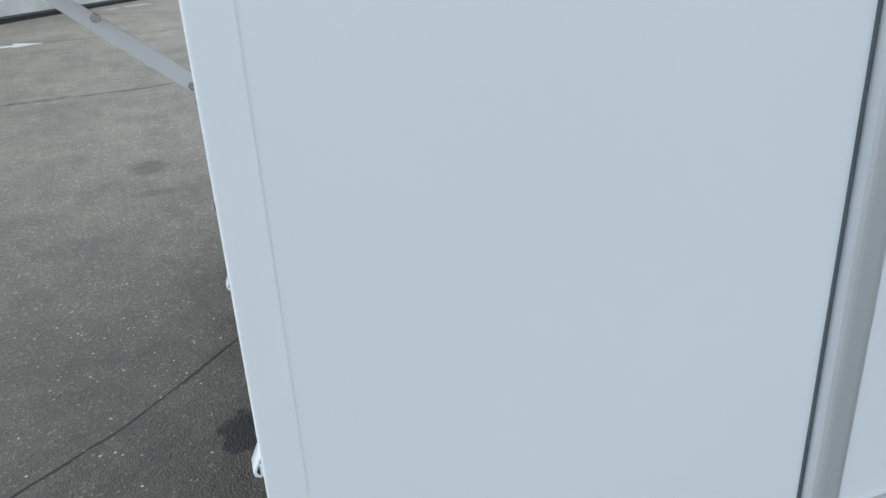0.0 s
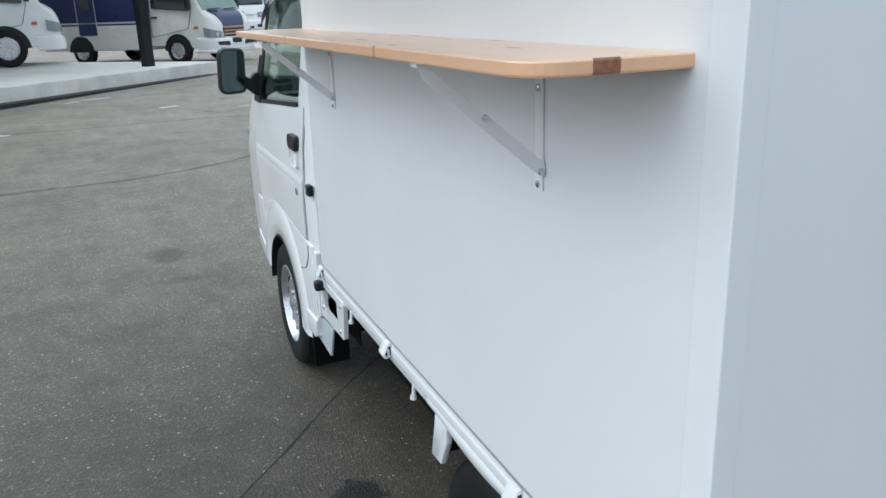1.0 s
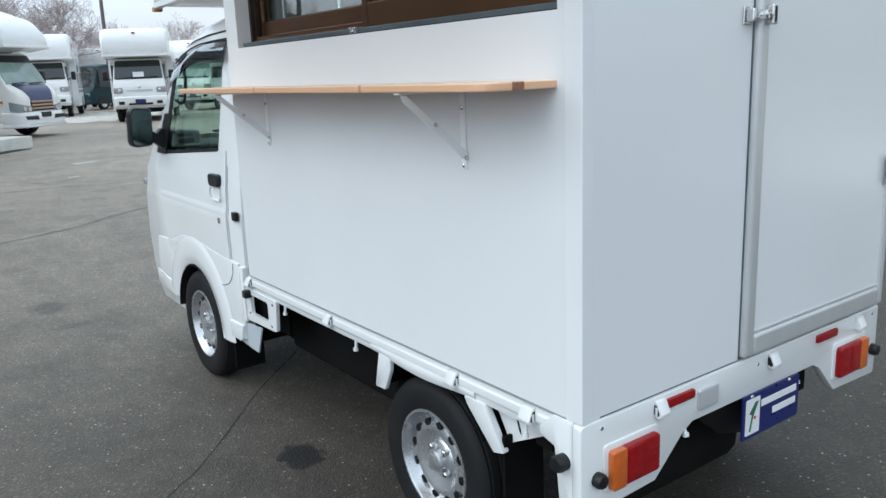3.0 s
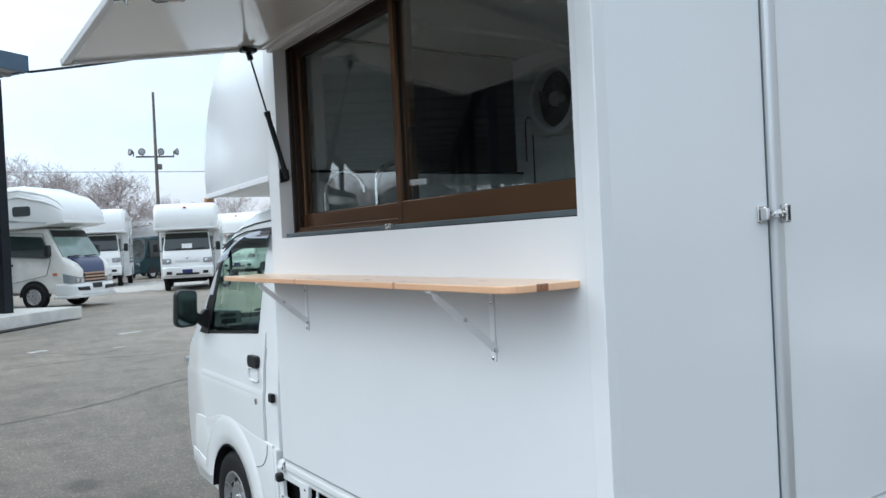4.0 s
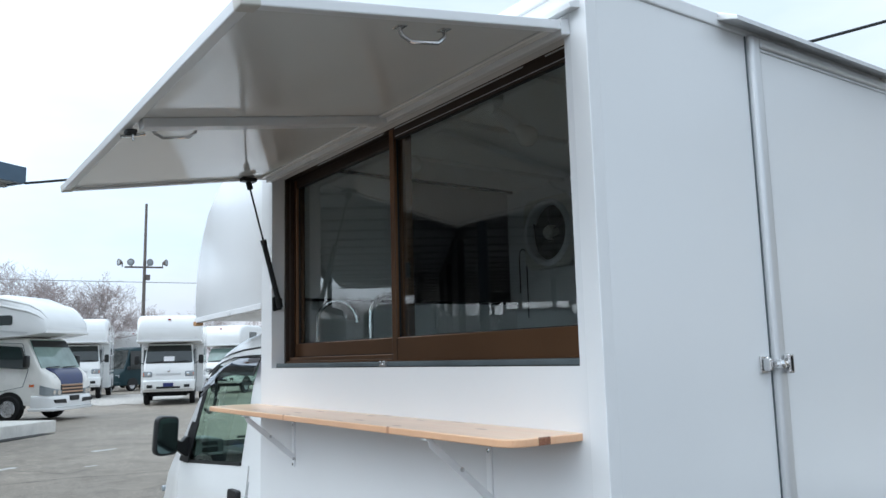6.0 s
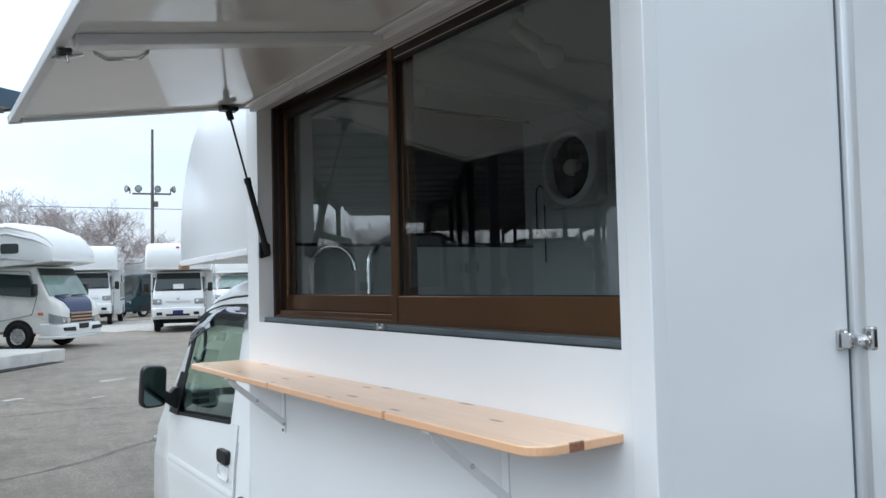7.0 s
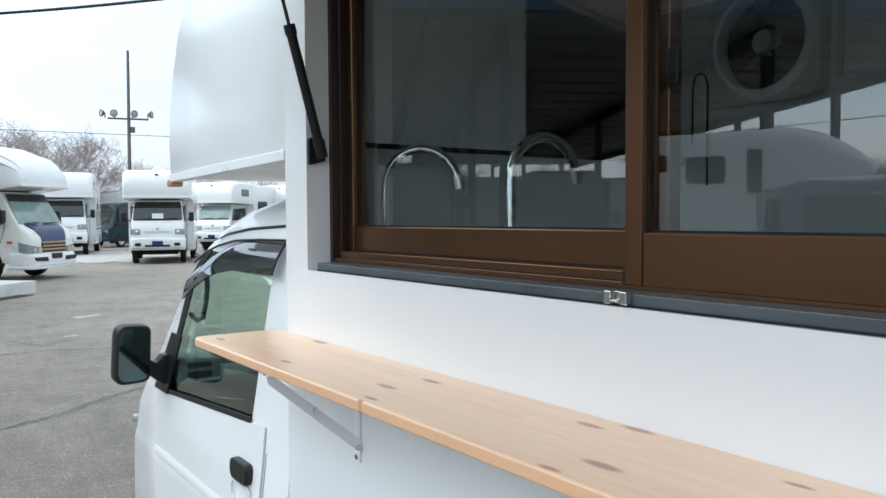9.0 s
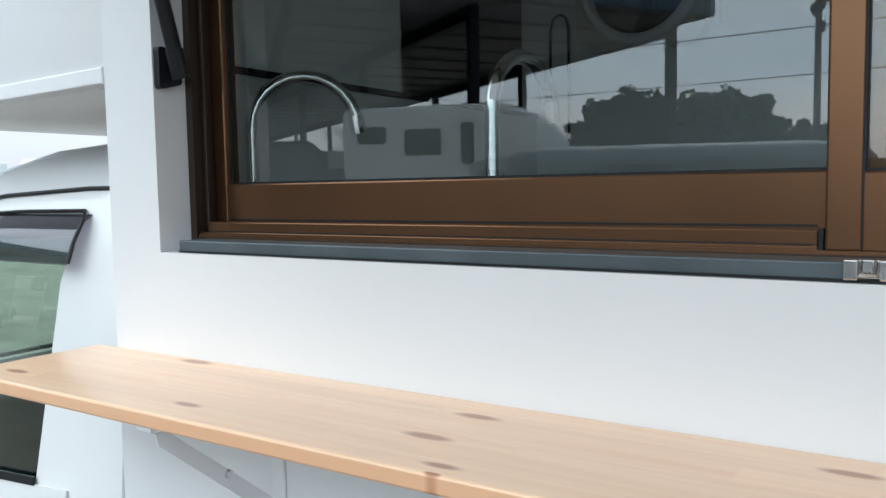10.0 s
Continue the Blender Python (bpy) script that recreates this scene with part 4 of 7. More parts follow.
part("cover_end", box(0.062, 0.0805, 0.9715, 0.9755, Z0 + 0.0185, Z0 + 0.041), BLACK_PLASTIC, cover)
part("window_sill", box(0.008, 0.0555, Y0 + 0.001, Y1 - 0.03, Z0 + 0.0005, Z0 + 0.017, 0.002), GREY_SILL, win, "weathered grey metal sill")
part("sill_edge", box(0.0055, 0.0079, Y0 + 0.002, Y1 - 0.032, Z0 + 0.0006, Z0 + 0.003), BLACK_PLASTIC, win)


def sash(name, y0, y1, x0, x1, zl, deep, left, right):
    """A sliding sash; left, right: the widths of its stiles at y0 and y1."""
    zh = HEAD - 0.003
    top_rail = 0.036
    s = part(name, box(x0, x1, y0, y1, zl, zl + deep, 0.002), BROWN, win, "brown sliding sash with grey glass")
    # top rail coloured darker than the sash for shade under the flap
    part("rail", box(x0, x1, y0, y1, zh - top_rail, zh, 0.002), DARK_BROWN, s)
    part("stile", box(x0 - 0.001, x1 + 0.001, y0, y0 + left, zl + 0.0005, zh - 0.0005, 0.002), BROWN, s)
    part("stile", box(x0 - 0.001, x1 + 0.001, y1 - right, y1, zl + 0.0005, zh - 0.0005, 0.002), BROWN, s)
    gx = x1 - 0.009
    ya, yb, za, zb = y0 + left, y1 - right, zl + deep, zh - top_rail
    g = part("pane", box(gx, gx + 0.001, ya - 0.004, yb + 0.004, za - 0.004, zb + 0.004), PANE, s, "grey window glass")
    g.visible_shadow = False
    part("glass_seal", ring_prism([(ya, za), (yb, za), (yb, zb), (ya, zb)], [(ya + 0.002, za + 0.003), (yb - 0.002, za + 0.003), (yb - 0.002, zb - 0.003), (ya + 0.002, zb - 0.003)], "x", gx - 0.006, gx - 0.0005), BLACK_PLASTIC, s)
    return s


outer = sash("sash", Y0 + 0.003, 0.97, 0.06, 0.084, Z0 + 0.021, 0.071, 0.03, 0.03)
part("rail_gasket", box(0.0604, 0.0612, Y0 + 0.005, 0.968, Z0 + 0.0187, Z0 + 0.0212), BLACK_PLASTIC, outer)
part("stile_groove", box(0.0584, 0.0592, 0.9395, 0.941, Z0 + 0.022, HEAD - 0.005), BLACK_PLASTIC, outer)
# a thin bright strip paints the reflected light on this rail
part("rail_glint", box(0.0588, 0.0598, 0.11, 0.93, HEAD - 0.034, HEAD - 0.0315), ALU, outer, "painted glint of light along the top rail")
inner = sash("sash", 0.925, Y1 - 0.0125, 0.094, 0.118, Z0 + 0.036, 0.058, 0.032, 0.024)
part("rail_gasket", box(0.0932, 0.0938, 0.98, Y1 - 0.04, Z0 + 0.041, Z0 + 0.0435), BLACK_PLASTIC, inner)
part("brush_strip", box(0.096, 0.115, 0.97, Y1 - 0.03, Z0 + 0.0305, Z0 + 0.0358), BLACK_PLASTIC, win)
part("sash_lock", box(0.086, 0.0935, 0.905, 0.925, 1.85, 1.9, 0.003), BLACK_PLASTIC, win)
lock = part("flap_keeper", box(0.0035, 0.0078, 0.913, 0.949, Z0 + 0.004, Z0 + 0.0195, 0.001), STEEL, win, "steel flap keeper")
for a in (0.912, 0.938):
    part("keeper_plate", box(-0.004, 0.0034, a, a + 0.011, Z0 + 0.003, Z0 + 0.02, 0.0015), STEEL, lock)
part("keeper_loop", tube([(0.003, 0.926, Z0 + 0.018), (-0.005, 0.926, Z0 + 0.008), (-0.005, 0.936, Z0 + 0.008), (0.003, 0.936, Z0 + 0.018)], 0.002, 6), CHROME, lock)

# the open flap
FLAP_OUT, HINGE_Z, DROP = 0.8, 2.357, 0.1667
tilt = Matrix.Translation((0, 0, HINGE_Z)) @ Matrix.Rotation(-math.atan(DROP), 4, "Y")
FLAP_WHITE = material("glossy_flap_panel", (0.86, 0.865, 0.845), 0.1, vary=0.02, vary_scale=2, coat=0.3)
flap = part("serving_flap", box(-FLAP_OUT, -0.004, 0.058, 1.807, -0.004, 0.004), FLAP_WHITE, truck, "white glossy serving flap, propped open")
for a in ((-FLAP_OUT - 0.004, -FLAP_OUT + 0.022, 0.05, 1.815, -0.014, 0.009), (-FLAP_OUT + 0.0225, -0.03, 0.05, 0.074, -0.014, 0.009), (-FLAP_OUT + 0.0225, -0.03, 1.791, 1.815, -0.014, 0.009), (-0.0295, -0.002, 0.05, 1.815, -0.026, 0.012)):
    part("edge_frame", box(*a, 0.003), WHITE_TRIM, flap)
part("stiffener", box(-FLAP_OUT + 0.03, -0.03, 0.838, 0.883, -0.03, -0.0042, 0.003, 2), WHITE_TRIM, flap, "white square stiffening tube")
part("hinge_bead", box(-0.06, -0.03, 0.075, 1.79, -0.012, -0.0042, 0.004, 3), FLAP_WHITE, flap)
for cy in (0.048, 1.781):
    part("corner_cap", box(-FLAP_OUT - 0.0055, -FLAP_OUT + 0.034, cy, cy + 0.036, -0.0155, 0.0105, 0.004, 3), OFF_WHITE, flap, "off-white plastic corner cap", smooth=True)
for hx, hy, rot in ((-0.37, 0.125, 0), (-0.66, 0.935, 0)):
    pts = [(hx - 0.06, hy, -0.005), (hx - 0.055, hy, -0.022), (hx - 0.035, hy, -0.035), (hx + 0.035, hy, -0.035), (hx + 0.055, hy, -0.022), (hx + 0.06, hy, -0.005)]
    hnd = part("pull_handle", tube(pts, 0.005, 8), STEEL, flap, "steel wire pull handle", smooth=True)
    for e in (-0.07, 0.045):
        part("handle_foot", box(hx + e, hx + e + 0.025, hy - 0.012, hy + 0.012, -0.007, -0.0045, 0.001), STEEL, hnd)
fl = part("flap_latch", box(-FLAP_OUT + 0.004, -FLAP_OUT + 0.034, 0.908, 0.936, -0.026, -0.0145, 0.004), DASH, flap, "dark steel flap latch")
part("latch_lever", tube([(-FLAP_OUT - 0.008, 0.922, -0.03), (-FLAP_OUT + 0.02, 0.922, -0.031), (-FLAP_OUT + 0.055, 0.922, -0.026)], 0.005, 8), STEEL, fl, smooth=True)
part("latch_tongue", box(-FLAP_OUT + 0.02, -FLAP_OUT + 0.026, 0.917, 0.927, -0.045, -0.0262, 0.002), STEEL, fl)
for ob in (flap, ):
    ob.matrix_basis = tilt
# gas strut
s_lo, s_hi = Vector((0.02, 1.778, 1.82)), Vector((-0.118, 1.768, 2.31))
s_mid = s_lo.lerp(s_hi, 0.52)
strut = part("gas_strut", tube([s_lo, s_mid], 0.0105, 12), BLACK_PLASTIC, truck, "black gas strut", smooth=True)
part("rod", tube([s_mid, s_hi], 0.004, 8), BLACK_GLOSS, strut)
part("strut_collar", tube([s_mid - (s_hi - s_lo).normalized() * 0.015, s_mid + (s_hi - s_lo).normalized() * 0.006], 0.0125, 12), BLACK_PLASTIC, strut)
part("ball_end", tube([s_hi - (s_hi - s_lo).normalized() * 0.03, s_hi], 0.012, 10), BLACK_PLASTIC, strut)
part("strut_mount", box(-0.148, -0.088, 1.748, 1.791, 2.311, 2.328, 0.004), BLACK_PLASTIC, strut)
part("ball_end", tube([s_lo - (s_hi - s_lo).normalized() * 0.01, s_lo + (s_hi - s_lo).normalized() * 0.03], 0.0125, 10), BLACK_PLASTIC, strut)
part("strut_mount", prism(rounded([(0.002, 1.795), (0.04, 1.805), (0.04, 1.85), (0.002, 1.855)], 0.006), "y", Y1 - 0.012, Y1 - 0.0005), BLACK_PLASTIC, strut)

# shelf and its brackets
SHELF_TOP = 1.424


def board():
    pts = rounded([(0.0, 0.074), (-0.205, 0.074), (-0.205, 1.965), (0.0, 1.965)], [0, 0.06, 0.03, 0], 8)
    return prism(pts, "z", SHELF_TOP - 0.018, SHELF_TOP, 0.003)



def shelf_wood():
    """Edge-glued pine: lamellae along y with butt joints, long grain, and a few dark knots."""
    m = bpy.data.materials.new("varnished_pine")
    m.use_nodes = True
    t = m.node_tree
    p = t.nodes["Principled BSDF"]
    L = t.links.new

    def N(kind, **vals):
        n = t.nodes.new(kind)
        for k, v in vals.items():
            n.inputs[k].default_value = v
        return n

    def M(op, a, b=0.0):
        n = t.nodes.new("ShaderNodeMath")
        n.operation = op
        for i, v in enumerate((a, b)):
            if isinstance(v, (int, float)):
                n.inputs[i].default_value = v
            else:
                L(v, n.inputs[i])
        return n.outputs[0]

    co = N("ShaderNodeTexCoord")
    sp = N("ShaderNodeSeparateXYZ")
    L(co.outputs["Object"], sp.inputs[0])
    lane = M("FLOOR", M("DIVIDE", sp.outputs["X"], 0.0345))
    hop = M("FLOOR", M("ADD", M("DIVIDE", sp.outputs["Y"], 0.48), M("MULTIPLY", lane, 0.37)))
    key = N("ShaderNodeCombineXYZ")
    L(lane, key.inputs[0])
    L(hop, key.inputs[1])
    tone = t.nodes.new("ShaderNodeTexWhiteNoise")
    tone.noise_dimensions = "2D"
    L(key.outputs[0], tone.inputs["Vector"])
    shift = N("ShaderNodeCombineXYZ")
    L(M("MULTIPLY", sp.outputs["X"], 60.0), shift.inputs[0])
    L(M("ADD", M("MULTIPLY", sp.outputs["Y"], 2.2), M("MULTIPLY", tone.outputs["Value"], 30.0)), shift.inputs[1])
    L(M("MULTIPLY", sp.outputs["Z"], 60.0), shift.inputs[2])
    grain = N("ShaderNodeTexNoise", Scale=1.6, Detail=6.0, Roughness=0.5, Distortion=0.4)
    L(shift.outputs[0], grain.inputs["Vector"])
    r = N("ShaderNodeValToRGB")
    r.color_ramp.elements[0].position, r.color_ramp.elements[0].color = 0.26, (0.88, 0.545, 0.335, 1)
    r.color_ramp.elements[1].position, r.color_ramp.elements[1].color = 0.72, (0.95, 0.675, 0.45, 1)
    L(grain.outputs["Fac"], r.inputs[0])
    hsv = N("ShaderNodeHueSaturation", Saturation=1.0)
    L(M("ADD", M("MULTIPLY", tone.outputs["Value"], 0.07), 0.965), hsv.inputs["Value"])
    L(r.outputs[0], hsv.inputs["Color"])
    knots = None
    for kx, ky, size in ((-0.165, 1.895, 1.0), (-0.014, 1.728, 1.3), (-0.163, 1.565, 0.9), (-0.05, 1.268, 1.1), (-0.126, 1.278, 1.15), (-0.185, 1.225, 0.8), (-0.203, 1.222, 0.35), (-0.146, 0.818, 1.2), (-0.196, 0.844, 0.75), (-0.041, 0.936, 1.0), (-0.01, 0.887, 1.1), (-0.04, 0.664, 0.7), (-0.174, 0.568, 1.0), (-0.203, 0.564, 0.4), (-0.012, 0.529, 1.2), (-0.091, 0.32, 1.0)):
        rx, ry = 0.0062 * size, 0.021 * size
        dx, dy = M("DIVIDE", M("SUBTRACT", sp.outputs["X"], kx), rx), M("DIVIDE", M("SUBTRACT", sp.outputs["Y"], ky), ry)
        d = M("SQRT", M("ADD", M("MULTIPLY", dx, dx), M("MULTIPLY", dy, dy)))
        k = M("MAXIMUM", M("SUBTRACT", 1.35, d), 0.0)
        knots = k if knots is None else M("MAXIMUM", knots, k)
    mask = M("MINIMUM", M("MULTIPLY", knots, M("ADD", M("MULTIPLY", grain.outputs["Fac"], 1.2), 0.5)), 0.76)
    mx = N("ShaderNodeMixRGB")
    mx.inputs[2].default_value = (0.34, 0.09, 0.035, 1)
    L(mask, mx.inputs[0])
    # everything below the top face is tinted darker and more orange
    edge_tint = N("ShaderNodeMixRGB")
    edge_tint.inputs[2].default_value = (0.74, 0.4, 0.22, 1)
    L(M("MULTIPLY", M("LESS_THAN", sp.outputs["Z"], SHELF_TOP - 0.0025), 0.65), edge_tint.inputs[0])
    L(hsv.outputs[0], edge_tint.inputs[1])
    L(edge_tint.outputs[0], mx.inputs[1])
    # one resinous lamella shows dark on the sawn end
    end = M("MULTIPLY", M("LESS_THAN", M("ABSOLUTE", M("ADD", sp.outputs["X"], 0.112)), 0.017), M("LESS_THAN", sp.outputs["Y"], 0.0765))
    dark = N("ShaderNodeMixRGB")
    dark.inputs[2].default_value = (0.15, 0.03, 0.01, 1)
    L(M("MULTIPLY", end, M("ADD", M("MULTIPLY", grain.outputs["Fac"], 0.6), 0.55)), dark.inputs[0])
    L(mx.outputs[0], dark.inputs[1])
    L(dark.outputs[0], p.inputs["Base Color"])
    p.inputs["Roughness"].default_value = 0.32
    p.inputs["Coat Weight"].default_value, p.inputs["Coat Roughness"].default_value = 0.35, 0.15
    b = N("ShaderNodeBump", Strength=0.12, Distance=0.001)
    L(grain.outputs["Fac"], b.inputs["Height"])
    L(b.outputs[0], p.inputs["Normal"])
    return m


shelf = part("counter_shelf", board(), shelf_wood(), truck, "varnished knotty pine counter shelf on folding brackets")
for by in (0.406, 1.592):
    br = part("shelf_bracket", box(-0.005, -0.0005, by - 0.011, by + 0.011, 1.205, SHELF_TOP - 0.019, 0.002), WHITE_TRIM, truck, "white steel folding shelf bracket")
    part("top_bar", box(-0.2, -0.002, by - 0.012, by + 0.012, SHELF_TOP - 0.024, SHELF_TOP - 0.0185, 0.001), WHITE_TRIM, br)
    part("brace", prism([(-0.0, 1.228), (-0.012, 1.232), (-0.192, SHELF_TOP - 0.04), (-0.196, SHELF_TOP - 0.026), (-0.182, SHELF_TOP - 0.026), (-0.003, 1.25)], "y", by - 0.0145, by - 0.0115), WHITE_TRIM, br)
    for bx, bz in ((-0.008, 1.237), (-0.099, 1.324)):
        part("bolt", lathe([(0.005, -0.0185), (0.006, -0.0145), (0.004, 0.0)], "y", 8), STEEL, br).location = (bx, by, bz)
    for bz in (1.215, 1.36):
        part("screw", lathe([(0.001, -0.009), (0.006, -0.007), (0.006, 0.0)], "x", 8), STEEL, br).location = (0, by, bz)

# plate hung under the tail panel
sign = part("hanging_sign", prism(rrect(0.628, 0.914, 0.398, 0.53, 0.006), "y", -0.012, -0.0065), SIGN_BLUE, truck, "blue dealer plate with white bars of lettering")
part("sign_mark", prism(rrect(0.641, 0.709, 0.41, 0.518, 0.003), "y", -0.0135, -0.0122), SIGN_WHITE, sign)
part("mark_stroke", prism([(0.658, 0.42), (0.666, 0.42), (0.676, 0.462), (0.7, 0.505), (0.686, 0.505), (0.656, 0.474), (0.67, 0.469)], "y", -0.0145, -0.0137), GREEN_MARK, sign)
part("mark_dot", lathe([(0.001, -0.015), (0.005, -0.0148), (0.005, -0.0137)], "y", 12), RED_MARK, sign).location = (0.684, 0, 0.458)
for bx0, bx1, bz in ((0.716, 0.898, 0.481), (0.775, 0.896, 0.443)):
    part("sign_bar", box(bx0, bx1, -0.0135, -0.0122, bz, bz + 0.021, 0.0006), SIGN_WHITE, sign)
for bx in (0.67, 0.86):
    part("sign_bolt", lathe([(0.001, -0.016), (0.005, -0.0145), (0.006, -0.012)], "y", 8), STEEL, sign).location = (bx, 0, 0.524)

# ---- inside the box ----
sink = thing("sink_unit", "stainless steel sink counter behind the serving window", "sink")
part("body", box(0.15, 0.6, 1.15, 1.87, 0.671, 1.46, 0.004), INNER_WHITE, sink)
part("worktop", box(0.145, 0.62, 1.1, 1.872, 1.46, 1.485, 0.004), STEEL, sink, "stainless steel worktop")


def faucet(x, y, top, way, r=0.085):
    f = thing("faucet", "chrome swan-neck faucet beside the window", "faucet", "faucets at the sink")
    d = Vector((math.sin(radians(way)), -math.cos(radians(way)), 0))
    foot = Vector((x, y, 0))

    def at(u, z):
        return foot + d * u + Vector((0, 0, z))

    pts = [at(0, 1.486), at(0, top - r)] + [at(r - r * math.cos(radians(a)), top - r + r * math.sin(radians(a))) for a in range(15, 166, 15)]
    part("spout", tube(pts, 0.011, 12), CHROME, f, "chrome bent spout", smooth=True)
    part("nozzle", tube([at(1.965 * r, top - r * 0.74), at(2.02 * r, top - r * 0.74 - 0.03)], 0.0135, 12), CHROME, f)
    part("base", lathe([(0.028, 1.4855), (0.028, 1.5), (0.014, 1.51)], "z", 16), CHROME, f).location = (x, y, 0)
    part("lever", tube([at(0.01, 1.53), at(0.01, 1.53) + Vector((0.05, 0, 0.02))], 0.006, 8), CHROME, f)


faucet(0.222, 1.852, 1.842, 44, 0.088)
faucet(0.227, 1.4, 1.837, 85, 0.08)

fan = thing("ventilation_fan", "off-white wall ventilation fan with dark blades, inside the box", "fan")
FX, FY, FZ, FR = 1.349, 1.558, 2.175, 0.14
part("housing", ring_prism([(FY + 0.17 * c, FZ + 0.17 * s) for c, s in [(max(-1, min(1, 1.3 * math.cos(a))), max(-1, min(1, 1.3 * math.sin(a)))) for a in np.linspace(0, 2 * math.pi, 41)[:-1]]], [(FY + FR * math.cos(a), FZ + FR * math.sin(a)) for a in np.linspace(0, 2 * math.pi, 41)[:-1]], "x", FX - 0.055, FX), OFF_WHITE, fan)
part("backing", lathe([(0.001, FX - 0.012), (FR, FX - 0.012), (FR, FX - 0.002)], "x", 32), BLACK_PLASTIC, fan).location = (0, FY, FZ)
part("bezel", lathe([(FR + 0.022, FX - 0.055), (FR + 0.018, FX - 0.068), (FR + 0.008, FX - 0.075), (FR - 0.003, FX - 0.07), (FR - 0.007, FX - 0.05), (FR - 0.004, FX - 0.02)], "x", 36, True), WHITE_TRIM, fan, "pale rounded fan ring", smooth=True).location = (0, FY, FZ)
part("hub", lathe([(0.001, FX - 0.06), (0.03, FX - 0.058), (0.036, FX - 0.045), (0.036, FX - 0.013)], "x", 20), OFF_WHITE, fan, smooth=True).location = (0, FY, FZ)
for k in range(5):
    bl = part("blade", grid([[Vector((FX - 0.03 - 0.016 * (j - 1.5) / 1.5, r * math.cos(a + 0.2 * (j - 1.5)), r * math.sin(a + 0.2 * (j - 1.5)))) for j in range(4)] for r, a in ((0.034, 0.0), (0.07, 0.08), (0.1, 0.16), (0.125, 0.2))], 0.002), DASH, fan, "dark grey fan blade")
    bl.matrix_basis = Matrix.Translation((0, FY, FZ)) @ Matrix.Rotation(2 * math.pi * k / 5, 4, "X")
part("cable", tube([(FX - 0.012, FY + 0.265, FZ - 0.27), (FX - 0.012, FY + 0.265, FZ - 0.09), (FX - 0.014, FY + 0.255, FZ - 0.06), (FX - 0.016, FY + 0.235, FZ - 0.05), (FX - 0.014, FY + 0.218, FZ - 0.06), (FX - 0.012, FY + 0.21, FZ - 0.09), (FX - 0.012, FY + 0.21, FZ - 0.4)], 0.0036, 6), BLACK_PLASTIC, fan, "black fan cable")
part("conduit", tube([(FX - 0.008, FY - 0.2, TOP - 0.032), (FX - 0.008, FY - 0.2, FZ - 0.12)], 0.008, 8), OFF_WHITE, fan)

BULB = material("frosted_bulb", (0.75, 0.75, 0.73), 0.25, vary=0.02)
for lx, ly in ((0.36, 0.69), (0.24, 1.2)):
    lamp = thing("ceiling_spot_lamp", "white spot lamp with a round bulb under the box ceiling", "lamp", "spot lamps")
    lz = TOP - 0.0305
    part("mount", lathe([(0.025, lz), (0.025, lz - 0.02), (0.012, lz - 0.03)], "z", 14), WHITE_TRIM, lamp).location = (lx - 0.05, ly + 0.02, 0)
    part("arm", tube([(lx - 0.05, ly + 0.02, lz - 0.02), (lx - 0.05, ly + 0.02, lz - 0.05)], 0.008, 8), WHITE_TRIM, lamp)
    part("socket", tube([(lx - 0.056, ly + 0.025, lz - 0.05), (lx + 0.01, ly, lz - 0.1)], [0.018, 0.024], 12), WHITE_TRIM, lamp, smooth=True)
    aim = (Vector((0.066, -0.025, -0.05))).to_track_quat("-Z", "Y").to_matrix().to_4x4()
    part("bulb", join(bmesh.new(), lathe([(0.013, 0.0), (0.02, -0.015), (0.036, -0.045), (0.034, -0.065), (0.02, -0.08), (0.001, -0.084)], "z", 18), Matrix.Translation((lx + 0.01, ly, lz - 0.1)) @ aim), BULB, lamp, smooth=True)
shelf_in = thing("wall_counter", "grey counter board along the far inner wall", "counter")
part("board", box(0.95, 1.365, 0.3, 1.85, 1.40, 1.43, 0.004), INNER_WHITE, shelf_in)
part("cupboard", box(0.98, 1.36, 0.3, 1.85, 0.671, 1.3995), INNER_WHITE, shelf_in)


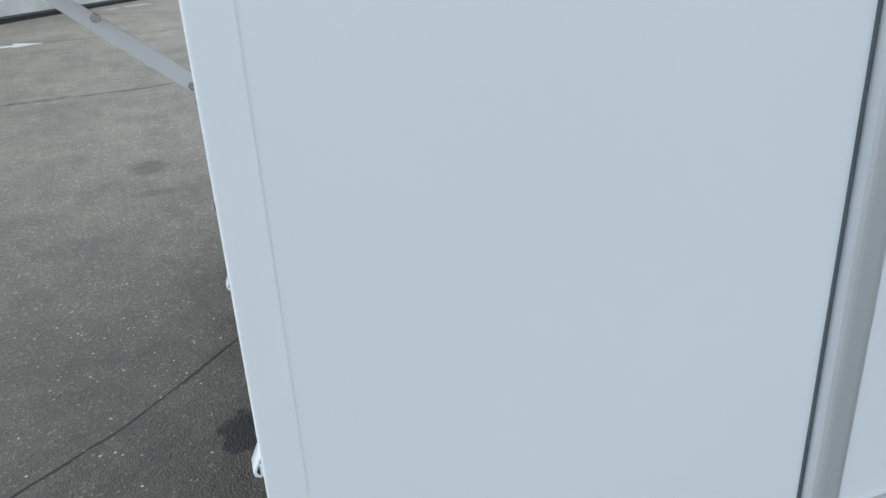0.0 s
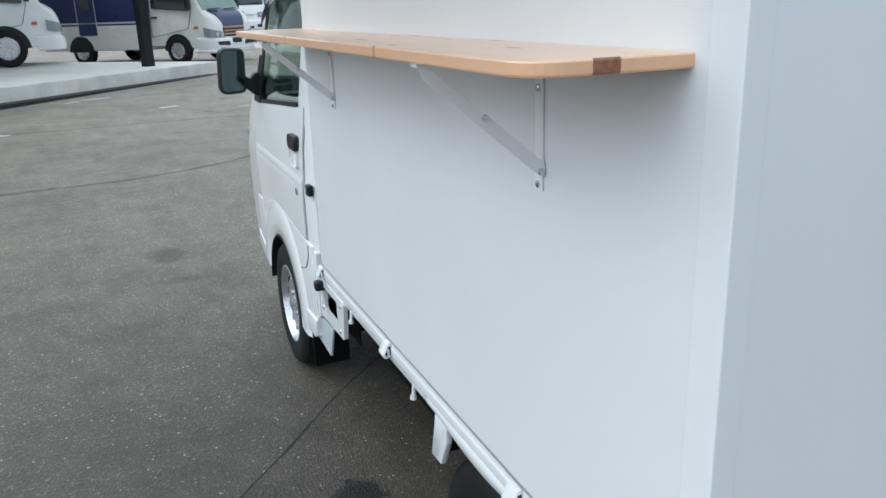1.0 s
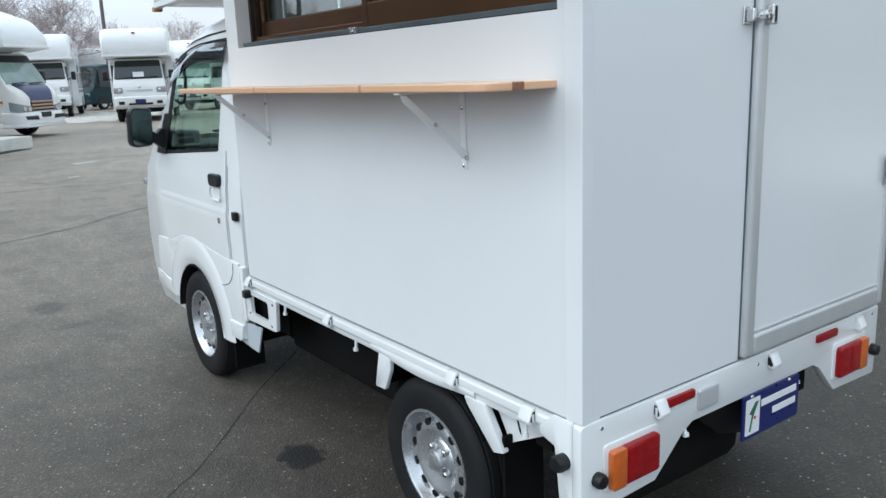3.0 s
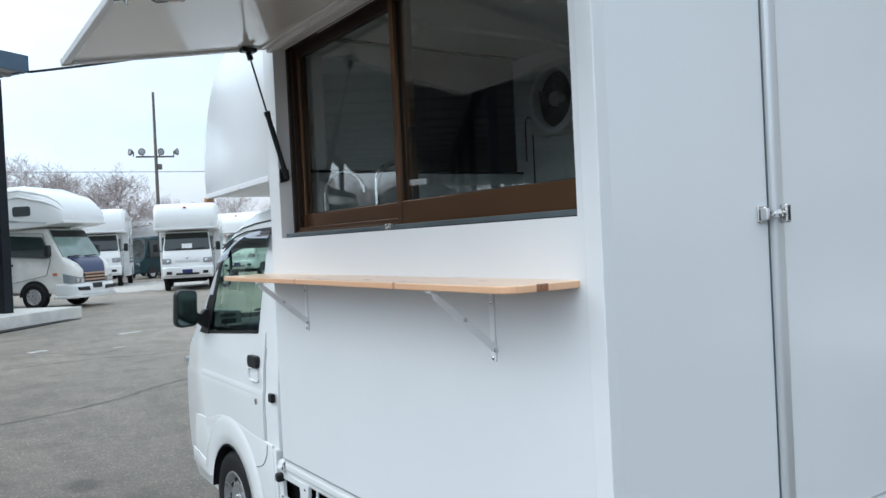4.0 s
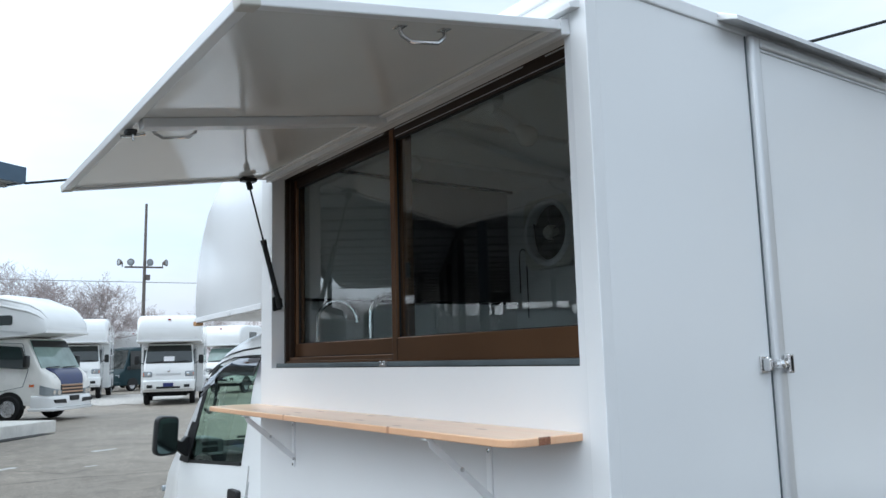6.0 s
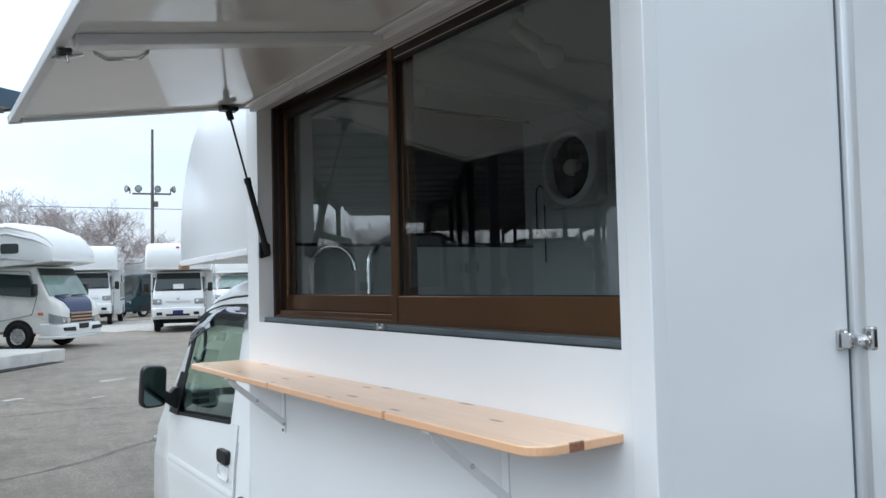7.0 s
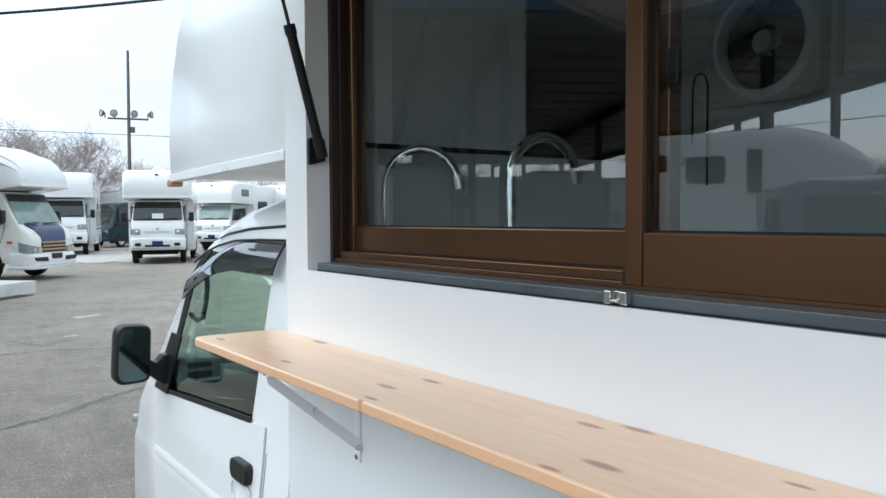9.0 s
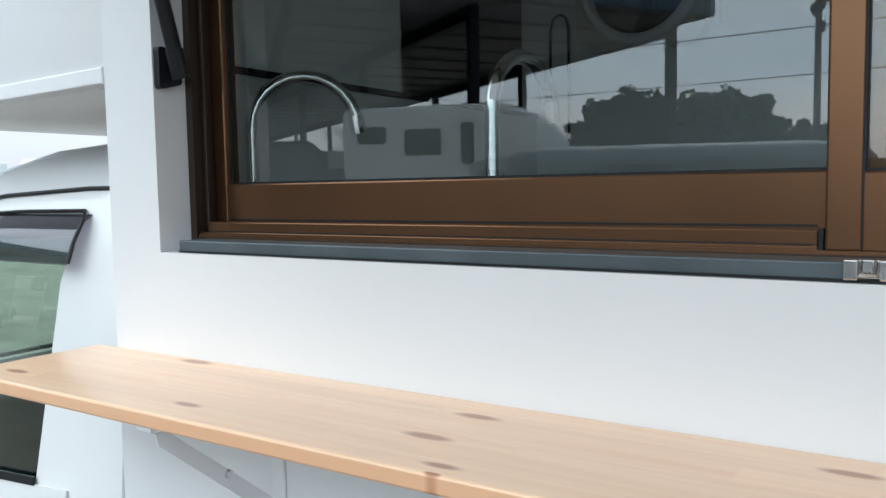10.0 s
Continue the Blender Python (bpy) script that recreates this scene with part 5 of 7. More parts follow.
# ---- the yard ----
def asphalt():
    m = bpy.data.materials.new("worn_asphalt")
    m.use_nodes = True
    t = m.node_tree
    p = t.nodes["Principled BSDF"]
    L = t.links.new
    co = t.nodes.new("ShaderNodeTexCoord")

    def noise_tex(scale, detail=4.0, rough=0.55, vec=None):
        n = t.nodes.new("ShaderNodeTexNoise")
        n.inputs["Scale"].default_value, n.inputs["Detail"].default_value, n.inputs["Roughness"].default_value = scale, detail, rough
        L(vec or co.outputs["Object"], n.inputs["Vector"])
        return n.outputs["Fac"]

    def ramp(fac, *stops):
        r = t.nodes.new("ShaderNodeValToRGB")
        while len(r.color_ramp.elements) < len(stops):
            r.color_ramp.elements.new(0.5)
        for el, (pos, c) in zip(r.color_ramp.elements, stops):
            el.position, el.color = pos, (*c, 1) if len(c) == 3 else c
        L(fac, r.inputs[0])
        return r.outputs[0]

    def blend(kind, fac, a, b):
        n = t.nodes.new("ShaderNodeMixRGB")
        n.blend_type = kind
        for i, v in enumerate((fac, a, b)):
            if isinstance(v, (int, float)):
                n.inputs[i].default_value = v
            elif isinstance(v, tuple):
                n.inputs[i].default_value = (*v, 1)
            else:
                L(v, n.inputs[i])
        return n.outputs[0]

    v = t.nodes.new("ShaderNodeTexVoronoi")
    v.inputs["Scale"].default_value = 135.0
    L(co.outputs["Object"], v.inputs["Vector"])
    # base colour holds painted shade by the truck, brightening along y ahead
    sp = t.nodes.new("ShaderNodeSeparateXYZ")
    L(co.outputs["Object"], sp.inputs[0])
    ahead_y = t.nodes.new("ShaderNodeMapRange")
    ahead_y.inputs["From Min"].default_value, ahead_y.inputs["From Max"].default_value = 0.0, 14.0
    L(sp.outputs["Y"], ahead_y.inputs["Value"])
    lit_share = ramp(ahead_y.outputs[0], (0.06, (0, 0, 0)), (0.18, (0.18, 0.18, 0.18)), (0.36, (0.46, 0.46, 0.46)), (0.6, (0.62, 0.62, 0.62)), (0.88, (1, 1, 1)))
    shaded_grey = ramp(noise_tex(0.5, 6.0), (0.3, (0.043, 0.037, 0.029)), (0.7, (0.08, 0.069, 0.055)))
    lit_grey = ramp(noise_tex(0.35, 6.0), (0.3, (0.28, 0.246, 0.204)), (0.7, (0.38, 0.335, 0.28)))
    base = blend("MIX", lit_share, shaded_grey, lit_grey)
    stone = ramp(v.outputs["Color"], (0.15, (0.5, 0.5, 0.5)), (0.8, (1.03, 1.02, 1.0)), (0.96, (2.5, 2.45, 2.4)))
    c = blend("MULTIPLY", 0.85, base, stone)
    chip = t.nodes.new("ShaderNodeTexVoronoi")
    chip.inputs["Scale"].default_value = 48.0
    L(co.outputs["Object"], chip.inputs["Vector"])
    few = ramp(chip.outputs["Color"], (0.8, (0, 0, 0)), (0.83, (1, 1, 1)))
    near = ramp(chip.outputs["Distance"], (0.16, (1, 1, 1)), (0.26, (0, 0, 0)))
    c = blend("MIX", blend("MULTIPLY", 1.0, few, near), c, (0.42, 0.4, 0.37))
    c = blend("MULTIPLY", 0.6, c, ramp(noise_tex(9.0, 5.0), (0.35, (0.8, 0.8, 0.8)), (0.65, (1.1, 1.1, 1.1))))
    c = blend("MULTIPLY", 0.75, c, ramp(noise_tex(2.2, 7.0, 0.68), (0.34, (0.68, 0.67, 0.66)), (0.52, (1.0, 1.0, 1.0)), (0.68, (1.2, 1.19, 1.17))))
    # oil and faint old stains, with ragged soft edges
    ragged = noise_tex(17.0, 5.0, 0.62)
    for cx, cy, rx, ry, amount, edge, tone in ((-0.04, 1.466, 0.085, 0.105, 1.0, 0.12, (0.007, 0.0065, 0.006)), (-0.4, 4.47, 0.12, 0.15, 0.62, 0.3, (0.04, 0.032, 0.027)), (-0.36, 3.95, 0.13, 0.06, 0.5, 0.3, (0.045, 0.036, 0.03)), (-0.55, 4.1, 0.2, 0.1, 0.2, 0.8, (0.05, 0.04, 0.035))):
        off = t.nodes.new("ShaderNodeMapping")
        off.vector_type = "TEXTURE"
        off.inputs["Location"].default_value, off.inputs["Scale"].default_value = (cx, cy, 0), (rx, ry, 10.0)
        L(co.outputs["Object"], off.inputs[0])
        far = t.nodes.new("ShaderNodeVectorMath")
        far.operation = "LENGTH"
        L(off.outputs[0], far.inputs[0])
        wob = t.nodes.new("ShaderNodeMath")
        wob.operation, wob.inputs[1].default_value = "MULTIPLY_ADD", 1.5
        L(ragged, wob.inputs[0])
        L(far.outputs["Value"], wob.inputs[2])
        ease = t.nodes.new("ShaderNodeMapRange")
        ease.inputs["From Min"].default_value, ease.inputs["From Max"].default_value = 1.72 + edge, 1.72 - edge
        ease.inputs["To Max"].default_value = amount
        L(wob.outputs[0], ease.inputs["Value"])
        c = blend("MIX", ease.outputs[0], c, tone)
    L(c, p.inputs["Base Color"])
    p.inputs["Roughness"].default_value = 0.66
    p.inputs["Specular IOR Level"].default_value = 0.5
    b = t.nodes.new("ShaderNodeBump")
    b.inputs["Strength"].default_value, b.inputs["Distance"].default_value = 0.6, 0.0045
    L(v.outputs["Distance"], b.inputs["Height"])
    L(b.outputs[0], p.inputs["Normal"])
    return m


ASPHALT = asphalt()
SEAL = material("dark_crack", (0.03, 0.03, 0.029), 0.9, bump=0.4, bump_scale=90, vary=0.3)
WIDE_CRACK = material("weathered_crack", (0.125, 0.115, 0.102), 0.9, bump=0.5, bump_scale=60, vary=0.4, vary_scale=14)
FADED = material("faded_road_paint", (0.5, 0.5, 0.48), 0.8, bump=0.4, bump_scale=120, vary=0.35, vary_scale=25)
GRAVEL = material("pale_gravel", (0.46, 0.44, 0.41), 0.9, bump=0.9, bump_scale=22, vary=0.45, vary_scale=9)


def lie(x, y):
    """The ground's height: level by the truck, and rising gently ahead of it."""
    u = max(0.0, min(1.0, (y - 3.5) / 14.0))
    return 0.22 * (u * u * (3 - 2 * u) * 0.35 + 0.65 * u)


ys = [-400, -120, -40, -15] + [-8 + 0.5 * k for k in range(76)] + [31, 34, 40, 60, 120, 300, 900]
xs = [-900, -250, -80, -30] + [-16 + 2 * k for k in range(20)] + [30, 80, 250, 900]
gb = grid([[Vector((x, y, lie(x, y))) for x in xs] for y in ys])
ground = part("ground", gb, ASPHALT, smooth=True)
tagged(ground, "worn grey asphalt yard with fine pale stones", "ground", kind="structure")


def strip(name, pts, width, lift, mat, label, wob=0.006, seed=1):
    """A thin uneven band that lies on the ground along points."""
    rnd = random.Random(seed)
    rows_ = []
    dense = []
    for a, b in zip(pts, pts[1:]):
        n = max(2, int((Vector(b) - Vector(a)).length / 0.07))
        dense += [Vector(a).lerp(Vector(b), k / n) for k in range(n)]
    drift = 0.0
    for i, q in enumerate(dense):
        d = (dense[min(i + 1, len(dense) - 1)] - dense[max(i - 1, 0)]).normalized()
        nrm = Vector((-d.y, d.x))
        drift = drift * 0.85 + rnd.uniform(-wob, wob)
        w = width * rnd.uniform(0.45, 1.2) / 2
        rows_.append([Vector((*(q + nrm * (drift + s * w)), 0)) for s in (-1, 1)])
    for r in rows_:
        for v in r:
            v.z = lie(v.x, v.y) + lift
    ob = part(name, grid(rows_), mat)
    return tagged(ob, label, "ground mark", kind="structure")


strip("crack", [(-1.4, 0.6), (-0.66, 1.4), (-0.38, 1.63), (0.03, 2.1), (0.24, 2.32), (0.9, 3.0)], 0.008, 0.0015, SEAL, "dark crack across the asphalt", 0.006, 3)
strip("crack", [(-6.5, 3.9), (-3.0, 5.5), (-1.6, 6.92), (-0.6, 6.92), (0.1, 7.25), (1.6, 8.2), (3.5, 9.0)], 0.1, 0.0015, WIDE_CRACK, "wide weathered crack across the asphalt", 0.022, 5)
strip("crack", [(-3.0, 10.4), (0.6, 10.6), (1.3, 10.4), (4.5, 10.2)], 0.025, 0.0015, SEAL, "thin crack across the asphalt", 0.012, 8)


def blot(cx, cy, r, lift, mat, name, label, seed, rough=0.25, squeeze=1.0):
    rnd = random.Random(seed)
    bm = bmesh.new()
    vs = []
    n = 96
    ph = [rnd.uniform(0, 6.28) for _ in range(5)]
    for k in range(n):
        a = 2 * math.pi * k / n
        rr = r * (1 + rough * sum(math.sin((i + 2) * a + ph[i]) / (i + 1.5) for i in range(5)) + rnd.uniform(-0.1, 0.1))
        x, y = cx + rr * math.cos(a), cy + squeeze * rr * math.sin(a)
        vs.append(bm.verts.new((x, y, lie(x, y) + lift)))
    bm.faces.new(vs)
    return tagged(part(name, bm, mat), label, "ground mark", kind="structure")


for sd, (pa_, pb_, wd) in enumerate((((-1.27, 13.5), (-1.06, 13.7), 0.14), ((-1.0, 13.8), (-0.53, 13.95), 0.2), ((0.06, 12.02), (0.38, 12.22), 0.17), ((1.15, 11.53), (1.4, 11.62), 0.1), ((1.6, 13.3), (2.1, 13.5), 0.14), ((-2.9, 9.2), (-2.5, 9.3), 0.1))):
    strip("paint_mark", [pa_, pb_], wd, 0.002, FADED, "worn remains of white road paint", 0.02, sd + 1)
strip("crack", [(-3.2, 12.6), (-1.5, 13.05), (-0.69, 12.85), (0.03, 12.07), (0.6, 11.4), (0.81, 10.93), (1.25, 11.28)], 0.03, 0.0015, WIDE_CRACK, "thin crack across the asphalt", 0.02, 12)


# a worn painted arrow
arrow = prism([(-2.5, 10.25), (-2.08, 10.33), (-2.14, 10.22), (-1.79, 10.42), (-2.18, 10.62), (-2.12, 10.47), (-2.46, 10.41)], "z", 0.0, 0.002)
for v in arrow.verts:
    v.co.z += lie(v.co.x, v.co.y) + 0.001
tagged(part("painted_arrow", arrow, FADED), "worn white painted arrow on the asphalt", "ground mark", kind="structure")

blot(6.2, 33.0, 3.0, 0.01, GRAVEL, "gravel_patch", "pale gravel between the parked vehicles", 15, 0.12, 1.6)

# concrete island with the canopy
U, N_ = Vector((0.70, 0.714)), Vector((-0.714, 0.70))
CORNER = Vector((1.7, 17.62))


def spot(along, deep):
    """A place on the island: metres back along its kerb from its corner, and deep behind it."""
    return CORNER - U * along + N_ * deep


def slab_prism(a0, a1, d0, d1, z0, z1, bevel=0.0):
    return prism([tuple(spot(a0, d0)), tuple(spot(a1, d0)), tuple(spot(a1, d1)), tuple(spot(a0, d1))], "z", z0, z1, bevel)


island = thing("concrete_island", "pale concrete island with a kerb edge under the canopy", "pavement", kind="structure")
part("slab", slab_prism(0.0, 13.2, 0.16, 17.0, 0.0, 0.46), CONCRETE, island)
KERB = material("kerb_concrete", (0.68, 0.665, 0.63), 0.85, bump=0.4, bump_scale=70, vary=0.15, vary_scale=3)
for k in range(22):
    part("kerb_stone", slab_prism(0.6 * k + 0.0015, 0.6 * k + 0.5985, 0.0, 0.155, 0.0, 0.462 - 0.001 * (k % 3), 0.012), KERB, island)
part("gutter_strip", slab_prism(0.45, 13.2, -0.3, -0.005, 0.0, 0.225), SEAL, island)

FASCIA = material("blue_grey_fascia", (0.06, 0.105, 0.16), 0.45, vary=0.1)
canopy = thing("carport_canopy", "large dark steel carport canopy on square posts", "carport")
RZ = 5.35
U2, N2, END = Vector((0.846, 0.533)), Vector((-0.533, 0.846)), Vector((0.8, 16.6))


def bay(a0, a1, d0, d1, z0, z1, bevel=0.0):
    """A block of the canopy: metres along from its end, and deep from its front edge."""
    return prism([tuple(END - U2 * a + N2 * d) for a, d in ((a0, d0), (a1, d0), (a1, d1), (a0, d1))], "z", z0, z1, bevel)


part("roof", bay(0.1, 21.2, 0.1, 20.4, RZ, RZ + 0.12), ROOF_SHEET, canopy, "grey sheet roof")
for f in ((0.0, 21.3, 0.0, 0.1), (0.0, 0.1, 0.1, 20.4), (21.2, 21.3, 0.1, 20.4), (0.0, 21.3, 20.4, 20.5)):
    part("fascia", bay(*f, RZ - 0.02, RZ + 0.32), FASCIA, canopy, "dark blue fascia")
for a0, a1, deep in ((5.5, 8.4, 27.0), (8.41, 9.5, 33.0), (9.51, 21.2, 41.0)):
    part("roof", bay(a0, a1, 20.51, deep, RZ, RZ + 0.12), ROOF_SHEET, canopy, "grey sheet roof")
    for k in range(int((deep - 20.9) / 1.75) + 1):
        part("purlin", bay(a0 + 0.01, a1 - 0.01, 21.0 + 1.75 * k, 21.1 + 1.75 * k, RZ - 0.07, RZ - 0.002), PURLIN, canopy)
for a in (9.7, 15.2, 20.8):
    part("girder", bay(a - 0.1, a + 0.1, 20.52, 40.9, RZ - 0.35, RZ - 0.0705), DARK_STEEL, canopy)
    for d in (27.0, 33.8, 40.5):
        part("post", bay(a - 0.095, a + 0.095, d, d + 0.19, 0.2, RZ - 0.35, 0.01), DARK_STEEL, canopy, "dark steel post")
for k in range(12):
    part("purlin", bay(0.11, 21.19, 0.4 + 1.75 * k, 0.5 + 1.75 * k, RZ - 0.07, RZ - 0.002), PURLIN, canopy)
for a in (0.16, 5.5, 10.6, 15.7, 20.8):
    part("girder", bay(a - 0.1, a + 0.1, 0.76, 20.3, RZ - 0.35, RZ - 0.0705), DARK_STEEL, canopy)
    for d in (0.75, 7.3, 13.6, 19.9):
        part("post", bay(a - 0.095, a + 0.095, d, d + 0.19, 0.2, RZ - 0.35, 0.01), DARK_STEEL, canopy, "dark steel post")


# ---- vehicles ----
def wheel_at(parent, x, y, r=0.34, w=0.2, face=-1):
    t_ = part("wheel", lathe([(r * 0.62, -w / 2), (r * 0.9, -w / 2), (r, -w * 0.36), (r, w * 0.36), (r * 0.9, w / 2), (r * 0.62, w / 2)], "y", 24, True), RUBBER, parent, smooth=True)
    t_.location = (x, y, r)
    rim = part("rim", lathe([(r * 0.63, face * w * 0.46), (r * 0.57, face * w * 0.5), (r * 0.5, face * w * 0.36), (r * 0.3, face * w * 0.3), (r * 0.22, face * w * 0.42), (0.002, face * w * 0.45)], "y", 20), SILVER, t_, "silver rim", smooth=True)
    me = None
    for k in range(6):
        if me is None:
            h = part("rim_hole", prism([(r * 0.42 + r * 0.075 * math.cos(a), r * 0.1 * math.sin(a)) for a in np.linspace(0, 2 * math.pi, 9)[:-1]], "y", face * w * 0.3, face * w * 0.37), BLACK_PLASTIC, rim)
            me = h.data
        else:
            h = new("rim_hole", me)
            h.parent = rim
        h.matrix_basis = Matrix.Rotation(2 * math.pi * k / 6, 4, "Y")


def loft(sections):
    """A closed skin through sections (x, outline of (y, z))."""
    bm = bmesh.new()
    rings = [[bm.verts.new((x, y, z)) for y, z in ol] for x, ol in sections]
    n = len(rings[0])
    for a, b in zip(rings, rings[1:]):
        for i in range(n):
            j = (i + 1) % n
            bm.faces.new((a[i], a[j], b[j], b[i]))
    bm.faces.new(rings[0][::-1])
    bm.faces.new(rings[-1])
    return bm


def sect(half, z0, z1, r=0.12, tuck=0.0):
    return rounded([(-half, z0), (half, z0), (half - tuck, z1), (-half + tuck, z1)], [0.03, 0.03, r, r], 4)


def camper(m, label, group, main=WHITE_PAINT, low=CREAM, bonnet=WHITE_PAINT, screen=TEAL_GLASS, slats=False, dark_side=False, scale=1.0, length=4.9, slim=1.0, windows=None, card=False, wheel=0.31, tall=1.0, bunk_window=True, low_nose=False, hatches=()):
    """A cab-over camper: x ahead from its front axle, y to its left."""
    c = thing("camper_van", label, "camper van", group, at=m @ Matrix.Diagonal((scale, scale, scale * tall, 1)))
    back = -length + 0.9
    part("living_box", loft([(back, sect(0.98, 0.55, 2.75, 0.1)), (back + 0.08, sect(1.0, 0.5, 2.82, 0.12)), (-0.75, sect(1.0, 0.5, 2.85, 0.12))]), NAVY if dark_side else main, c, smooth=True)
    part("skirt", box(back + 0.05, -0.76, -1.004, 1.004, 0.34, 0.95, 0.03), low, c)
    alcove = [(-0.76, sect(1.0, 1.9, 2.93, 0.2)), (-0.2, sect(1.0, 1.93, 2.95, 0.25)), (0.2, sect(0.99, 1.95, 2.92, 0.28)), (0.5, sect(0.97, 1.97, 2.83, 0.3)), (0.75, sect(0.93, 2.0, 2.67, 0.28)), (0.93, sect(0.88, 2.03, 2.47, 0.2)), (1.0, sect(0.82, 2.06, 2.28, 0.1))]
    if low_nose:
        alcove = [(x, [(y, min(z, 2.0 + (z - 2.0) * (0.92 - 0.2 * max(0.0, x + 0.2))) if z > 2.0 else z) for y, z in ol]) for x, ol in alcove]
    if slats:
        alcove = [(x * 0.84 if x > 0 else x, ol) for x, ol in alcove]
        alcove = [(x, ol if x < 0 else [(y, z - (z - 2.0) * (0.1 + 0.12 * min(1.0, x))) if z > 2.0 else (y, z) for y, z in ol]) for x, ol in alcove]
    al = part("alcove", loft(alcove), main, c, "bulging white sleeping alcove over the cab", smooth=True)
    part("alcove_lip", box(0.72 if slats else 0.84, 0.86 if slats else 1.02, -0.86, 0.86, 2.02, 2.09, 0.02), main, al)
    for s in (-1, 1):
        if bunk_window:
            part("alcove_window", prism(rrect(-0.35, 0.1, 2.22, 2.45, 0.06), "y", s * 0.985, s * 1.006), DARK_GLASS, al, "dark small window")
        part("side_marking", prism([(-0.6, 2.1), (0.5, 2.02), (0.5, 2.05), (-0.6, 2.15)], "y", s * 0.985, s * 1.0), ALU, al)
    cab = part("cab", loft([(-0.8, sect(0.86, 0.42, 1.93, 0.08, 0.08)), (0.1, sect(0.86, 0.4, 1.93, 0.1, 0.1)), (0.28, sect(0.86, 0.38, 1.92, 0.1, 0.12)), (0.72, sect(0.855, 0.36, 1.2, 0.1, 0.04)), (0.9, sect(0.84, 0.36, 1.08, 0.12, 0.04)), (1.0, sect(0.78, 0.38, 0.92, 0.12, 0.06))]), low, c, smooth=True)
    part("windscreen", grid([[Vector((x, y * k, z)) for y in (-1, -0.5, 0, 0.5, 1)] for x, z, k in ((0.715, 1.225, 0.76), (0.58, 1.48, 0.735), (0.42, 1.75, 0.7), (0.345, 1.89, 0.68))], 0.012), screen, cab, "wide windscreen")
    part("wiper", tube([(0.74, -0.6, 1.235), (0.735, -0.1, 1.255)], 0.012, 5), BLACK_PLASTIC, cab)
    part("wiper", tube([(0.74, 0.05, 1.235), (0.735, 0.55, 1.255)], 0.012, 5), BLACK_PLASTIC, cab)
    part("bonnet", grid([[Vector((x, y * k, z)) for y in (-1, -0.5, 0, 0.5, 1)] for x, z, k in ((0.735, 1.215, 0.62), (0.83, 1.155, 0.58), (0.915, 1.095, 0.53), (0.965, 1.02, 0.49), (1.0, 0.93, 0.46), (1.018, 0.84, 0.42))], 0.015), bonnet, cab, smooth=True)
    part("sunshade", grid([[Vector((x, y * k, z)) for y in (-1, 0, 1)] for x, z, k in ((0.45, 1.72, 0.69), (0.37, 1.87, 0.672))], 0.01), BLACK_PLASTIC, cab, "dark strip at the windscreen's top")
    part("grille_backing", box(0.97, 1.02, -0.44, 0.44, 0.6, 0.83, 0.02), BLACK_PLASTIC if slats else WHITE_PAINT, cab)
    for k in range(3):
        part("grille_slat", box(1.0, 1.03 + 0.006 * k, -0.42, 0.42, 0.79 - 0.075 * k, 0.83 - 0.075 * k, 0.01), PINK_GREY if slats else WHITE_PAINT, cab)
    part("bumper", loft([(0.55, sect(0.875, 0.3, 0.6, 0.05)), (0.8, sect(0.875, 0.3, 0.6, 0.06)), (0.95, sect(0.84, 0.3, 0.6, 0.09)), (1.04, sect(0.76, 0.3, 0.58, 0.1)), (1.08, sect(0.66, 0.32, 0.54, 0.1))]), WHITE_PAINT, c, smooth=True)
    part("bumper_mouth", box(1.06, 1.086, *((-0.2, 0.2, 0.46, 0.57) if slats else (-0.36, 0.36, 0.35, 0.44)), 0.01), BLACK_PLASTIC, c)
    part("front_plate", box(1.087, 1.095, -0.165, 0.165, 0.45, 0.53, 0.003), SIGN_BLUE if not slats else BLACK_PLASTIC, c)
    for s in (-1, 1):
        hl = part("headlight", grid([[Vector((x, s * y, z + dz * k - (0.06 if slats else 0.0))) for x, y, z, dz in ((1.03, 0.44, 0.64, 0.13), (1.025, 0.6, 0.64, 0.15), (1.008, 0.75, 0.645, 0.17), (0.95, 0.835, 0.65, 0.19), (0.87, 0.863, 0.66, 0.2), (0.76, 0.872, 0.68, 0.21))] for k in (0, 0.33, 0.67, 1)], 0.02), CLEAR_LENS, c, "clear headlight", smooth=True)
        part("lamp_bowl", lathe([(0.001, 0.0), (0.05, 0.012), (0.06, 0.03)], "x", 14), CHROME, hl).location = (1.014, s * 0.55, 0.65 if slats else 0.71)
        part("lamp_bowl", lathe([(0.001, 0.0), (0.045, 0.012), (0.055, 0.03)], "x", 14), CHROME, hl).location = (0.998, s * 0.7, 0.665 if slats else 0.725)
        fog = [(s * 0.3, 0.4), (s * 0.72, 0.42), (s * 0.76, 0.5), (s * 0.34, 0.5)] if slats else [(s * 0.48, 0.38), (s * 0.7, 0.38), (s * 0.72, 0.46), (s * 0.5, 0.44)]
        part("fog_lamp", prism(rounded(fog, 0.02), "x", 0.98, 1.09 if slats else 1.052, 0.006), BLACK_PLASTIC, c)
        part("side_glass", prism(rounded([(-0.65, 1.28), (0.42, 1.2), (0.24, 1.72), (-0.6, 1.78)], 0.06), "y", s * 0.8, s * 0.872), DARK_GLASS, cab, "dark side window")
        part("door_handle", box(-0.66, -0.52, s * 0.86, s * 0.88, 1.06, 1.1, 0.008), BLACK_PLASTIC, cab)
